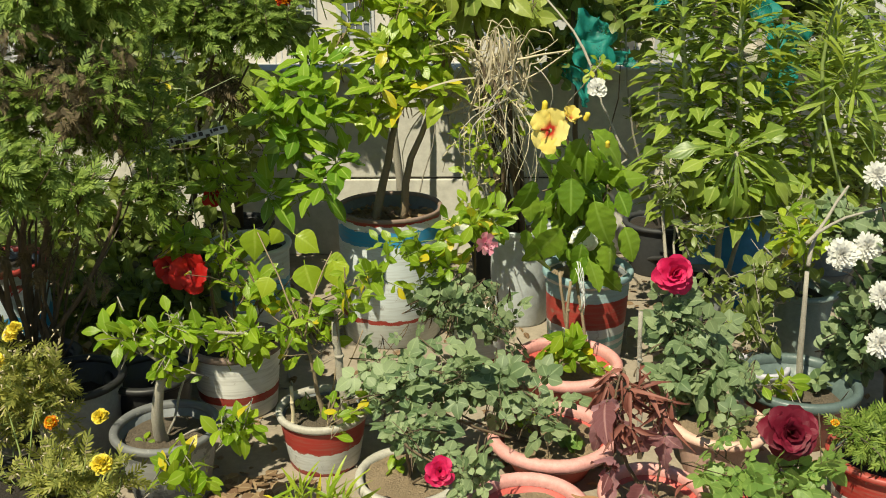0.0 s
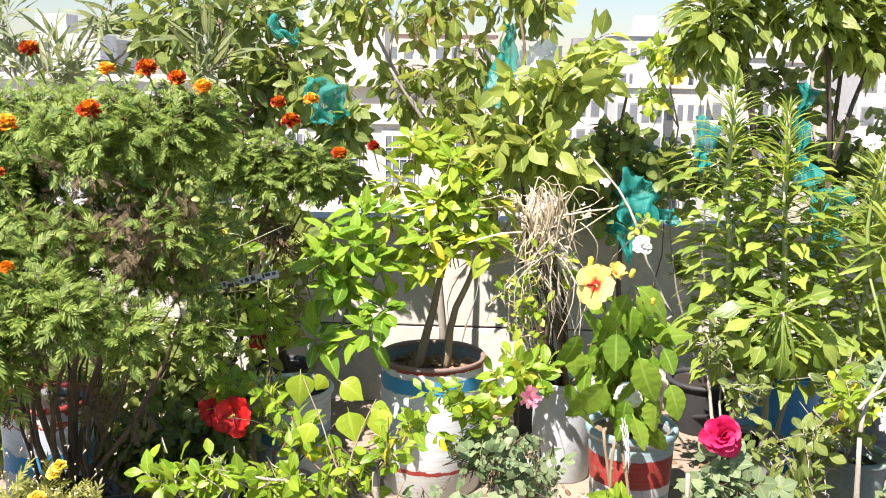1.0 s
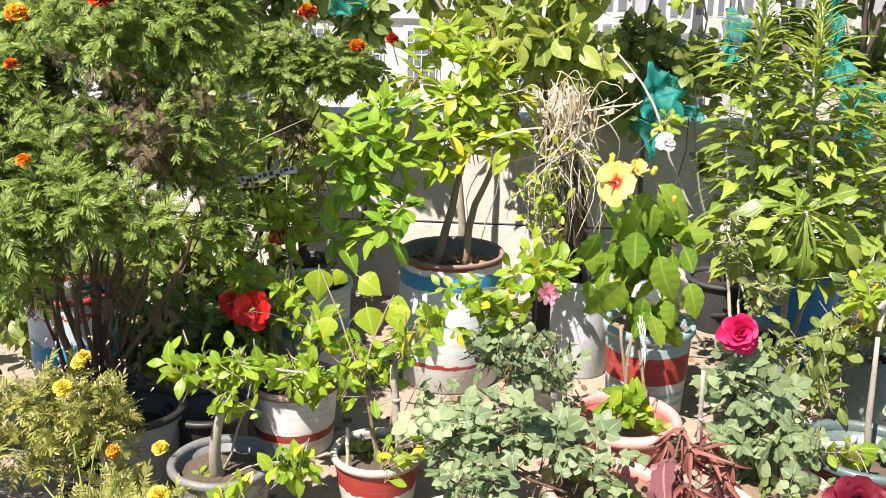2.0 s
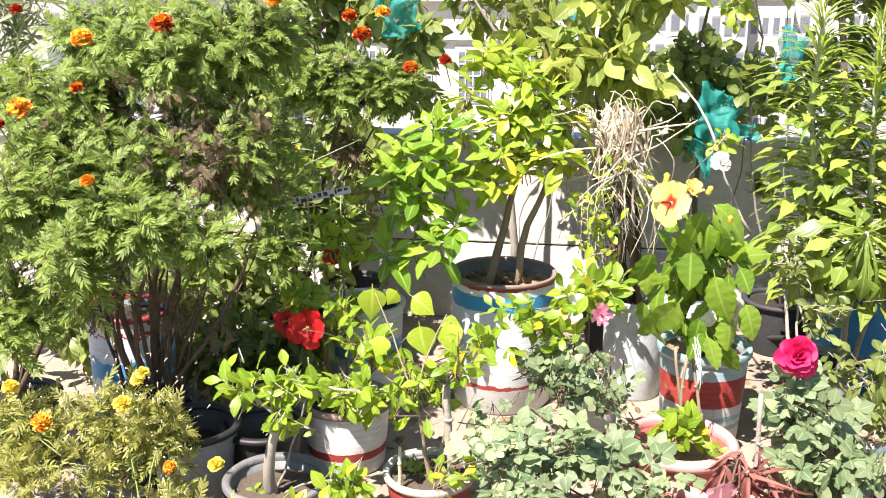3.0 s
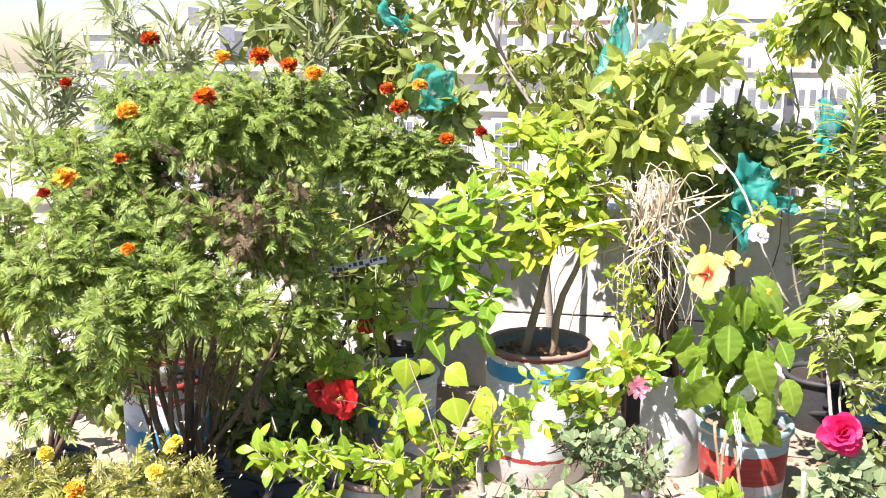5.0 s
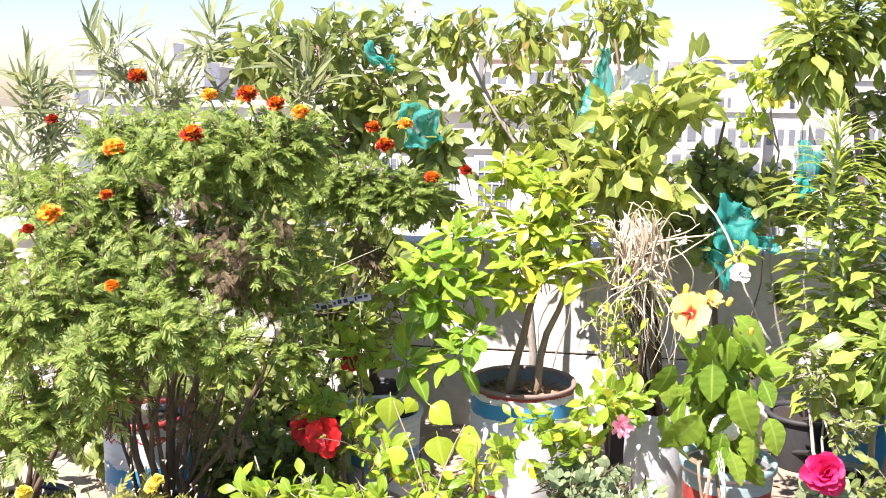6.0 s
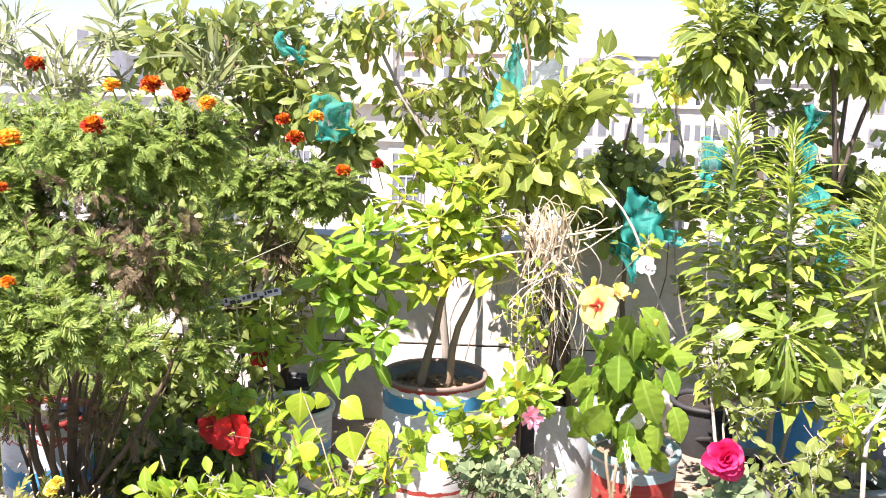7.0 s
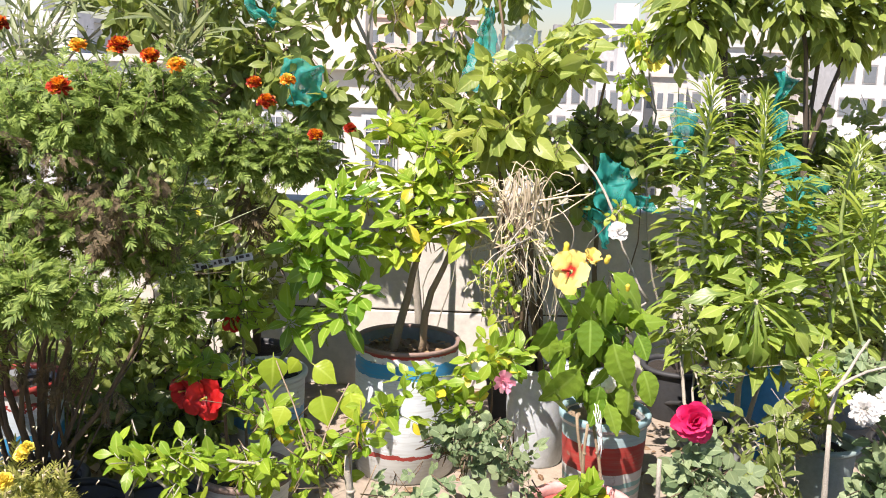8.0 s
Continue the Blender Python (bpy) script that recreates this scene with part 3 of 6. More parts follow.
def pot(name, loc, r, h, mat, label, category="pot", rb=None, soil="soil", fill=0.8, rim=0.012, lip=0.02, wob=0.004, group="", rim_mat=None, inner=None):
    """A pot with a rolled rim, an inside, and soil in it."""
    rb = rb or r * 0.78
    ob = thing(name, loc, label, category, group)
    prof = [(0.001, 0), (rb * 0.96, 0), (rb, 0.008), (rb + (r - rb) * 0.5, h * 0.5), (r - 0.004, h - lip), (r - 0.004, h - lip + 0.001)]
    v, fc = lathe(prof, 44, wob, len(label) % 7)
    part("body", mesh_of("body", v, fc, M[mat]), ob)
    v, fc = lathe([(r - 0.006, h - lip + 0.001), (r - 0.014, h - lip), (rb + (r - rb) * 0.5 - 0.014, h * 0.5), (rb - 0.012, 0.02), (0.001, 0.02)], 44, wob, len(label) % 7)
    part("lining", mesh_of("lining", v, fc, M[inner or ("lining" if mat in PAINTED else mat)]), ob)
    lipp = [(r - 0.013, h - lip + 0.0015), (r + rim * 0.6, h - lip), (r + rim, h - lip * 0.7), (r + rim, h - lip * 0.25), (r + rim * 0.5, h), (r - 0.008, h), (r - 0.015, h - lip * 0.4), (r - 0.013, h - lip + 0.0015)]
    v, fc = lathe(lipp, 44, wob, len(label) % 7)
    part("rim", mesh_of("rim", v, fc, M[rim_mat or mat]), ob)
    if soil:
        zs = h * fill
        rs = rb + (r - rb) * fill - 0.016
        v, fc = disc(rs, zs, 6, 28, 0.006, len(label))
        part("soil", mesh_of("soil", v, fc, M[soil]), ob)
    return ob


def flower(owner, pos, face, size, petals, kind, mat, cup=0.5, rings=1, seed=0, heart="petal_lemon", column=0.0, upright=0.0, colmat=None):
    """A bloom: rings of petals round a small heart; pos in the world."""
    rg = random.Random(seed)
    face = V(face).normalized()
    p = V(pos) - owner.location
    v, fc = lathe([(0.0005, -0.16 * size), (0.09 * size, -0.12 * size), (0.13 * size, 0), (0.06 * size, 0.05 * size), (0.0005, 0.06 * size)], 10)
    rotm = face.to_track_quat("Z", "Y").to_matrix().to_4x4()
    fl = part("flower", mesh_of("flower", v, fc, M["stem_green"]), owner, m=Matrix.Translation(p) @ rotm)
    key = (kind, mat, "petal")
    if key not in SHARED:
        SHARED[key] = [mesh_of("petal", a.tolist(), b, M[mat], True, c) for a, b, c in T[kind]]
    n = 0
    for ri in range(rings):
        u = ri / max(1, rings - 1) if rings > 1 else 0
        cnt = max(3, round(petals * (1 - 0.45 * u)))
        for k in range(cnt):
            a = 2 * math.pi * (k + 0.5 * (ri % 2)) / cnt + rg.uniform(-0.12, 0.12)
            lift = cup + (1.35 - cup) * u * upright + rg.uniform(-0.12, 0.12)
            d = Vector((math.cos(a) * math.cos(lift), math.sin(a) * math.cos(lift), math.sin(lift)))
            up = Vector((-math.cos(a) * math.sin(lift), -math.sin(a) * math.sin(lift), math.cos(lift)))
            s = size * (1 - 0.42 * u) * rg.uniform(0.9, 1.08)
            part("petal", SHARED[key][n % len(T[kind])], fl, m=orient(Vector((math.cos(a), math.sin(a), 0)) * size * 0.05 + Vector((0, 0, 0.02 * size * ri)), d, up, s))
            n += 1
    if column:
        pts = [(0, 0, 0), (0.02 * size, 0, column * size * 0.5), (0.06 * size, -0.03 * size, column * size)]
        v, fc = tubes([(pts, 0.035 * size, 0.05 * size)], 7)
        part("stamen", mesh_of("stamen", v, fc, M[heart]), fl)
        if colmat:
            v, fc = lathe([(0.0005, 0.075 * size), (0.12 * size, 0.08 * size), (0.22 * size, 0.12 * size), (0.21 * size, 0.13 * size), (0.0005, 0.1 * size)], 12)
            part("throat", mesh_of("throat", v, fc, M[colmat]), fl)
    return fl


def pompon(owner, pos, face, size, outer, inner, seed=0):
    """A marigold head: a dome of many frilled petals, paler towards the middle."""
    rg = random.Random(seed)
    face = V(face).normalized()
    p = V(pos) - owner.location
    rotm = face.to_track_quat("Z", "Y").to_matrix().to_4x4()
    out, inn = [], []
    for k in range(230):
        u = k / 230
        a, el = 2.4 * k, radians(-8 + 95 * u)
        d = Vector((math.cos(a) * math.cos(el), math.sin(a) * math.cos(el), math.sin(el) * 0.8))
        up = Vector((-math.cos(a) * math.sin(el), -math.sin(a) * math.sin(el), math.cos(el)))
        m = orient(d * size * 0.35, d + rand_dir(rg) * 0.5, up, size * rg.uniform(0.3, 0.62) * (1 - 0.2 * u))
        (inn if u > 0.72 or rg.random() < 0.26 else out).append(m)
    fl = part("flower", merged("flower", T["frill"], out, M[outer]), owner, m=Matrix.Translation(p) @ rotm)
    part("heart", merged("heart", T["frill"], inn, M[inner]), fl)
    v, fc = lathe([(0.0005, -0.75 * size), (0.1 * size, -0.75 * size), (0.28 * size, -0.2 * size), (0.3 * size, 0.1 * size), (0.0005, 0.15 * size)], 10)
    part("calyx", mesh_of("calyx", v, fc, M["stem_green"]), fl)
    return fl


def stake(name, a, b, r, mat, label, seed=0, bow=0.01, group=""):
    rg = random.Random(seed)
    ob = thing(name, a, label, "stake", group)
    v, fc = tubes([([p - V(a) for p in bent(a, b, rg, bow, 7)], r, r * 0.85)], 9)
    part("pole", mesh_of("pole", v, fc, M[mat]), ob)
    v, fc = lathe([(r * 0.7, -0.002), (r * 1.06, 0.0), (r * 1.06, 0.006), (r * 0.7, 0.008)], 9)
    d = (V(b) - V(a)).normalized()
    for u in (0.3, 0.68):
        part("node", mesh_of("node", v, fc, M[mat]), ob, m=orient(d * (V(b) - V(a)).length * u, d, (0, -1, 0.1), 1) @ Matrix.Rotation(-math.pi / 2, 4, "X"))
    return ob


def box(x0, x1, y0, y1, z0, z1):
    v = [(x, y, z) for x in (x0, x1) for y in (y0, y1) for z in (z0, z1)]
    return v, [(0, 1, 3, 2), (4, 6, 7, 5), (0, 4, 5, 1), (2, 3, 7, 6), (0, 2, 6, 4), (1, 5, 7, 3)]


def sheet(owner_name, pts, label, mat, seed=0, crumple=0.03, n=14):
    """A hanging piece of cloth between four corners, with folds and creases and a thin body."""
    rg = random.Random(seed)
    a, b, c, d = [V(p) for p in pts]
    ob = thing(owner_name, a, label, "shade net")
    v = []
    off = Vector((rg.random() * 9, rg.random() * 9, rg.random() * 9))
    for i in range(n + 1):
        for j in range(n + 1):
            u, w = i / n, j / n
            p = a.lerp(b, u).lerp(d.lerp(c, u), w)
            q = p * 11 + off
            fold = math.sin(u * 13 + 2.5 * math.sin(w * 5 + seed)) * 0.5
            k = noise.noise_vector(q) * crumple + Vector((0.15, -1, 0.1)) * fold * crumple * 0.7 + noise.noise_vector(q * 2.7) * crumple * 0.45
            edge = 1 + 0.5 * (i in (0, n) or j in (0, n))
            v.append((p + k * edge - a)[:])
    fc = [(i * (n + 1) + j, i * (n + 1) + j + 1, (i + 1) * (n + 1) + j + 1, (i + 1) * (n + 1) + j) for i in range(n) for j in range(n)]
    me = mesh_of("cloth", v, fc, M[mat])
    cl = part("cloth", me, ob)
    so = cl.modifiers.new("thick", "SOLIDIFY")
    so.thickness = 0.0015
    return ob


# ---- setting ----
def slab(name, b, mat, label, bevel=0.0):
    v, fc = box(*b)
    ob = new(name, mesh_of(name, v, fc, M[mat], False))
    if bevel:
        bv = ob.modifiers.new("edge", "BEVEL")
        bv.width, bv.segments = bevel, 2
    return tagged(ob, label, kind="structure")


slab("ground", (-2500, 2500, -2500, 2500, -12.4, -12.0), "ground", "dusty ground of the town far below the terrace")
slab("floor", (-7, 7, -4, 4.9, -0.3, 0.0), "floor", "dusty concrete terrace floor with dirt and fallen leaves")
slab("terrace_block", (-7, 7, -4, 4.9, -12.0, -0.3), "house_cream", "cream building under the terrace")
WY = 4.3
slab("wall_north", (-7, 7, WY, WY + 0.14, 0.0, 0.378), "wall", "lower course of the cream painted parapet wall", 0.006)
slab("wall_north_joint", (-7, 7, WY + 0.012, WY + 0.13, 0.378, 0.386), "stem_dark", "dark joint in the parapet wall")
slab("wall_north_upper", (-7, 7, WY + 0.002, WY + 0.14, 0.386, 0.84), "wall", "upper course of the cream painted parapet wall", 0.006)
slab("trim_coping", (-7, 7, WY - 0.03, WY + 0.17, 0.84, 0.9), "wall", "plain coping on the parapet wall", 0.01)
slab("wall_west", (-7.0, -6.86, -4, WY, 0.0, 0.9), "wall", "cream painted parapet wall")
slab("wall_east", (6.86, 7.0, -4, WY, 0.0, 0.9), "wall", "cream painted parapet wall")
slab("wall_south", (-6.86, 6.86, -4, -3.86, 0.0, 0.9), "wall", "cream painted parapet wall")


# ---- town beyond the terrace ----
def building(loc, w, d, floors, cols, mat, label, seed=0, fh=3.1, balcony=False):
    rg = random.Random(seed)
    h = floors * fh + 1.0
    ob = thing("apartment_building", (loc[0], loc[1], -12.0), label, "building", "town behind the terrace")
    v, fc = box(-w / 2, w / 2, 0, d, 0, h)
    part("wall", mesh_of("wall", v, fc, M[mat], False), ob)
    v, fc = box(-w / 2 - 0.3, w / 2 + 0.3, -0.3, d + 0.3, h, h + 0.35)
    part("roof", mesh_of("roof", v, fc, M[mat], False), ob)
    tx = rg.uniform(-w / 3, w / 3)
    v, fc = box(tx - 1.4, tx + 1.4, d * 0.3, d * 0.3 + 2.4, h + 0.35, h + 2.6)
    part("stair_head", mesh_of("stair_head", v, fc, M[mat], False), ob)
    cw = w / cols
    wv, wf = box(-cw * 0.27, cw * 0.27, -0.06, 0.1, 0, fh * 0.48)
    fv, ff = box(-cw * 0.33, cw * 0.33, -0.04, 0.06, -0.12, fh * 0.54)
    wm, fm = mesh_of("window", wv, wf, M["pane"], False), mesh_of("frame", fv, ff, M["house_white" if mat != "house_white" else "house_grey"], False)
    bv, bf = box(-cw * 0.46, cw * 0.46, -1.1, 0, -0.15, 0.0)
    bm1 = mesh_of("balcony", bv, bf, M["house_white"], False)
    rails = []
    for k in range(9):
        x = -cw * 0.44 + cw * 0.88 * k / 8
        rails.append(([(x, -1.06, 0), (x, -1.06, 1.0)], 0.03, 0.03))
    rails.append(([(-cw * 0.46, -1.06, 1.0), (cw * 0.46, -1.06, 1.0)], 0.05, 0.05))
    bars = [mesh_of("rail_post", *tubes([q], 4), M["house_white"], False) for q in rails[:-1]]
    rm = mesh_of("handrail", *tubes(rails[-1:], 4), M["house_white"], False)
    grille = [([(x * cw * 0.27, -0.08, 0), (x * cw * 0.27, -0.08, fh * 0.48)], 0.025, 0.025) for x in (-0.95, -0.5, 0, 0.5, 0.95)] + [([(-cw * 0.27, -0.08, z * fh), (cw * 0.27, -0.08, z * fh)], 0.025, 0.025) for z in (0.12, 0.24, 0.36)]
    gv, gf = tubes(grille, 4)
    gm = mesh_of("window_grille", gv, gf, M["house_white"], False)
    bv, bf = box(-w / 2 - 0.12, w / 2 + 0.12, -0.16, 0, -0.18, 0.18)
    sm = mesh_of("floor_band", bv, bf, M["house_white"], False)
    for f in range(1, floors + 1 if balcony else 0):
        part("floor_band", sm, ob, m=pose(0, 0, f * fh))
    for f in range(floors):
        for c in range(cols):
            p = pose(-w / 2 + cw * (c + 0.5), 0, f * fh + fh * 0.34)
            wo = part("window", wm, ob, m=p)
            part("frame", fm, wo)
            if balcony:
                part("window_grille", gm, wo, kind="stuff")
            if balcony and c % 2 == seed % 2:
                bo = part("balcony", bm1, ob, m=pose(-w / 2 + cw * (c + 0.5), 0, f * fh + 0.05))
                part("handrail", rm, bo)
                for bar in bars:
                    part("rail_post", bar, bo)
    return ob


building((-3.0, 30), 9, 8, 4, 5, "house_cream", "cream apartment block with white balcony rails", 1, balcony=True)
building((-11.5, 42), 8, 10, 4, 4, "house_cream", "cream apartment block with a flat roof", 2)
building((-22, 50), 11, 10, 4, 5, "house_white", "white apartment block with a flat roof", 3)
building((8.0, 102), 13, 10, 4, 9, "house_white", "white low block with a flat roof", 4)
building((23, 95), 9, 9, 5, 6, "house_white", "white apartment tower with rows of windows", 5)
building((31, 110), 10, 9, 5, 6, "house_cream", "cream apartment tower with rows of windows", 6)
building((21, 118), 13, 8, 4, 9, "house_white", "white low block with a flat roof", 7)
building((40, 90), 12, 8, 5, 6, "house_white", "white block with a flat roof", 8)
building((42, 105), 13, 8, 4, 8, "house_cream", "cream low block with a flat roof", 9)
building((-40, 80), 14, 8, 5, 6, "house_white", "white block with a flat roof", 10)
building((-8, 120), 16, 8, 6, 8, "house_pink", "pinkish block far away", 11)
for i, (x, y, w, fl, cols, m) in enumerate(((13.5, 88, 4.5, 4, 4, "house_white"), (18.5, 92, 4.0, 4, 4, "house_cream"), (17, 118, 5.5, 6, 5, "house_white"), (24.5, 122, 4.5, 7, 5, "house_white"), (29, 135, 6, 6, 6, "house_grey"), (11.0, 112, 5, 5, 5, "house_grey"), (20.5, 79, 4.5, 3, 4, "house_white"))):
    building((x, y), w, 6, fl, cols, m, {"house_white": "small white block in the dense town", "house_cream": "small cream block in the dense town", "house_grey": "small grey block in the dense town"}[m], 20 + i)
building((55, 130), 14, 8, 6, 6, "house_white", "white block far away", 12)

# ---- pots ----
W, R_, BL, TL, G_ = (0.58, 0.59, 0.58), (0.32, 0.032, 0.026), (0.025, 0.27, 0.52), (0.2, 0.42, 0.42), (0.42, 0.46, 0.47)
M["barrel"] = band_mat("barrel_paint", [(0.0, (0.5, 0.53, 0.53)), (0.1, R_), (0.115, (0.6, 0.66, 0.69)), (0.405, BL), (0.462, (0.64, 0.67, 0.68)), (0.488, R_)], 0.515, 0.012)
M["bucket"] = band_mat("bucket_paint", [(0.0, W), (0.06, TL), (0.08, W), (0.095, TL), (0.112, W), (0.148, R_), (0.252, (0.3, 0.42, 0.45)), (0.305, W), (0.318, (0.2, 0.32, 0.35))], 0.34, 0.005)
M["whitered"] = band_mat("white_red_paint", [(0.0, W), (0.06, R_), (0.088, (0.74, 0.74, 0.72))], 0.3, 0.004)
M["redwhite"] = band_mat("red_white_paint", [(0.0, R_), (0.015, W), (0.082, R_), (0.162, W)], 0.178, 0.016)
M["smallwhite"] = band_mat("small_white_paint", [(0.0, (0.62, 0.55, 0.45)), (0.095, R_), (0.11, W)], 0.25, 0.005)
M["whiteblue"] = band_mat("white_blue_paint", [(0.0, W), (0.12, (0.5, 0.62, 0.7)), (0.22, BL), (0.29, (0.55, 0.64, 0.7)), (0.39, R_), (0.4, W), (0.435, R_)], 0.46, 0.035)
M["pinkwhite"] = band_mat("red_white_pot_paint", [(0.0, W), (0.1, R_)], 0.2, 0.008)
M["bluewhite"] = band_mat("pale_blue_paint", [(0.0, W), (0.22, (0.12, 0.32, 0.5)), (0.3, (0.5, 0.55, 0.55))], 0.42, 0.03)

# bare grey pot insides, with the shade below the rim put into the colour
M["lining"] = plain_mat("bare_shaded_inside", (0.1, 0.115, 0.125), (0.2, 0.215, 0.225), 12, 0.6, 0.2)
M["dirty_white"] = plain_mat("dirty_white_paint", (0.3, 0.27, 0.22), (0.62, 0.61, 0.57), 26, 0.65, 0.4)
M["teal_glaze"] = plain_mat("worn_teal_glaze", (0.055, 0.085, 0.085), (0.15, 0.2, 0.195), 14, 0.4, 0.3)
M["rusty"] = plain_mat("rusty_rim", (0.16, 0.1, 0.08), (0.32, 0.24, 0.2), 30, 0.7, 0.4)
M["maroon"] = plain_mat("maroon_glaze", (0.22, 0.06, 0.05), (0.32, 0.1, 0.08), 12, 0.5, 0.2)
M["grey_worn"] = band_mat("worn_grey_paint", [(0.0, (0.13, 0.135, 0.135)), (0.08, (0.24, 0.245, 0.24)), (0.16, (0.12, 0.125, 0.128))], 0.3, 0.05, 0.65, (0.36, 0.36, 0.35))

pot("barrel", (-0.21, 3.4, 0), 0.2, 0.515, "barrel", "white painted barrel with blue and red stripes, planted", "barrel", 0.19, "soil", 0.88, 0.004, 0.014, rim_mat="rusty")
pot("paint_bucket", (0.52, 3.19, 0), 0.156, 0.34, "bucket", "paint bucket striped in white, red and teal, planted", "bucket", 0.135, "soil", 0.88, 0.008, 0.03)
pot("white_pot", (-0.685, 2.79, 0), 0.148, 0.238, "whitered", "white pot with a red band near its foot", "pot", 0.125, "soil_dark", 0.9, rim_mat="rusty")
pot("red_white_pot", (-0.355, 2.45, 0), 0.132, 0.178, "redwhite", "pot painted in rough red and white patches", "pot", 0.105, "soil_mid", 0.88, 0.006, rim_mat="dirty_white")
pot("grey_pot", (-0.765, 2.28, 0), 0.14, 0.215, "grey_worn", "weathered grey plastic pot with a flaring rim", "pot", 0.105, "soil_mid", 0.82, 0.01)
# dark_grey_pot: its dark inner colour stands for the shade inside it
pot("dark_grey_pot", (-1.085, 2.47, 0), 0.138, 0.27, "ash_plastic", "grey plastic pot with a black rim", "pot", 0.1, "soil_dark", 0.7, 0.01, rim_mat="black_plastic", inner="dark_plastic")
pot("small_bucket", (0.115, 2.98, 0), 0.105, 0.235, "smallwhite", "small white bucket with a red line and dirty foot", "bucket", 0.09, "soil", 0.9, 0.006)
pot("bowl_pot", (0.405, 2.82, 0), 0.168, 0.15, "terracotta", "wide red terracotta bowl with a rolled rim", "bowl pot", 0.11, "soil", 0.7, 0.02, 0.035, group="terracotta bowls", rim_mat="terracotta_rim")
pot("bowl_pot", (0.315, 2.4, 0), 0.168, 0.125, "terracotta", "wide red terracotta bowl with dry soil", "bowl pot", 0.11, "soil", 0.75, 0.02, 0.035, group="terracotta bowls", rim_mat="terracotta_rim")
pot("bowl_pot", (0.22, 2.04, 0), 0.145, 0.115, "terracotta", "pinkish terracotta bowl in front of the red ones", "bowl pot", 0.1, "soil", 0.7, 0.02, 0.03, group="terracotta bowls", rim_mat="terracotta_rim")
pot("bowl_pot", (0.55, 2.1, 0), 0.13, 0.12, "terracotta", "red terracotta bowl under the coleus", "bowl pot", 0.09, "soil", 0.7, 0.015, 0.03, group="terracotta bowls", rim_mat="terracotta_rim")
pot("bowl_pot", (0.79, 2.38, 0), 0.13, 0.17, "terracotta_pale", "pale faded terracotta bowl filled with tan soil", "bowl pot", 0.09, "soil", 0.92, 0.015, 0.025, group="terracotta bowls")
pot("bowl_pot", (0.87, 2.02, 0), 0.14, 0.12, "terracotta", "red terracotta bowl under fresh rose leaves", "bowl pot", 0.1, "soil", 0.7, 0.015, 0.03, group="terracotta bowls", rim_mat="terracotta_rim")
pot("green_bowl", (1.09, 2.6, 0), 0.175, 0.19, "maroon", "wide maroon bowl with a grey-green rim", "bowl pot", 0.125, "soil_mid", 0.6, 0.013, 0.03, rim_mat="teal_glaze", inner="teal_glaze")
pot("white_bowl", (-0.09, 2.17, 0), 0.135, 0.13, "dirty_white", "white bowl with dry soil", "bowl pot", 0.1, "soil", 0.93, 0.01, 0.03)
pot("grey_green_pot", (1.27, 3.12, 0), 0.12, 0.29, "green_plastic", "plain grey-green plastic pot", "pot", 0.095, "soil_dark", 0.85)
pot("red_pot", (1.16, 2.15, 0), 0.135, 0.2, "pinkwhite", "red pot with a white foot", "pot", 0.11, "soil_dark", 0.85, 0.012)
pot("tall_grey_pot", (0.3, 3.52, 0), 0.125, 0.4, "pale_grey", "tall pale grey container", "pot", 0.11, "soil", 0.9, 0.008)
pot("blue_pot", (1.2, 3.72, 0), 0.19, 0.42, "blue_plastic", "bright blue plastic drum used as a pot", "pot", 0.17, "soil_dark", 0.9, 0.01)
pot("white_blue_bucket", (-1.5, 2.95, 0), 0.15, 0.46, "whiteblue", "white bucket with blue and red painted patches", "bucket", 0.14, "soil_dark", 0.9, 0.006)
pot("white_blue_bucket", (-0.72, 3.25, 0), 0.15, 0.42, "bluewhite", "white bucket with a rough blue band", "bucket", 0.13, "soil_dark", 0.9, 0.006)
pot("black_pot", (-1.28, 2.62, 0), 0.14, 0.26, "black_plastic", "black plastic pot of the marigold bush", "pot", 0.11, "soil_dark", 0.9)
pot("black_pot", (-1.75, 2.6, 0), 0.14, 0.26, "black_plastic", "black plastic pot of the outer marigold bush", "pot", 0.11, "soil_dark", 0.9)
pot("black_pot", (-1.06, 3.42, 0), 0.14, 0.3, "black_plastic", "black plastic pot in deep shade by the wall", "pot", 0.11, "soil_dark", 0.9)
pot("black_pot", (-1.05, 2.02, 0), 0.13, 0.2, "black_plastic", "black plastic pot under the small marigolds", "pot", 0.1, "soil_dark", 0.9)
pot("black_pot", (0.85, 3.04, 0), 0.12, 0.2, "black_plastic", "black plastic bowl behind the pink rose", "pot", 0.1, "soil_dark", 0.8)
pot("black_pot", (1.5, 2.6, 0), 0.14, 0.22, "black_plastic", "black plastic pot of the white chrysanthemums", "pot", 0.11, "soil_dark", 0.9)
pot("lilac_pot", (1.04, 2.78, 0), 0.085, 0.15, "lilac", "small pale lilac plastic pot between the roses", "pot", 0.065, "soil_dark", 0.85, 0.005)
pot("dark_tub", (-0.90, 2.58, 0), 0.125, 0.23, "black_plastic", "empty black plastic tub in the shade", "tub", 0.1, None)
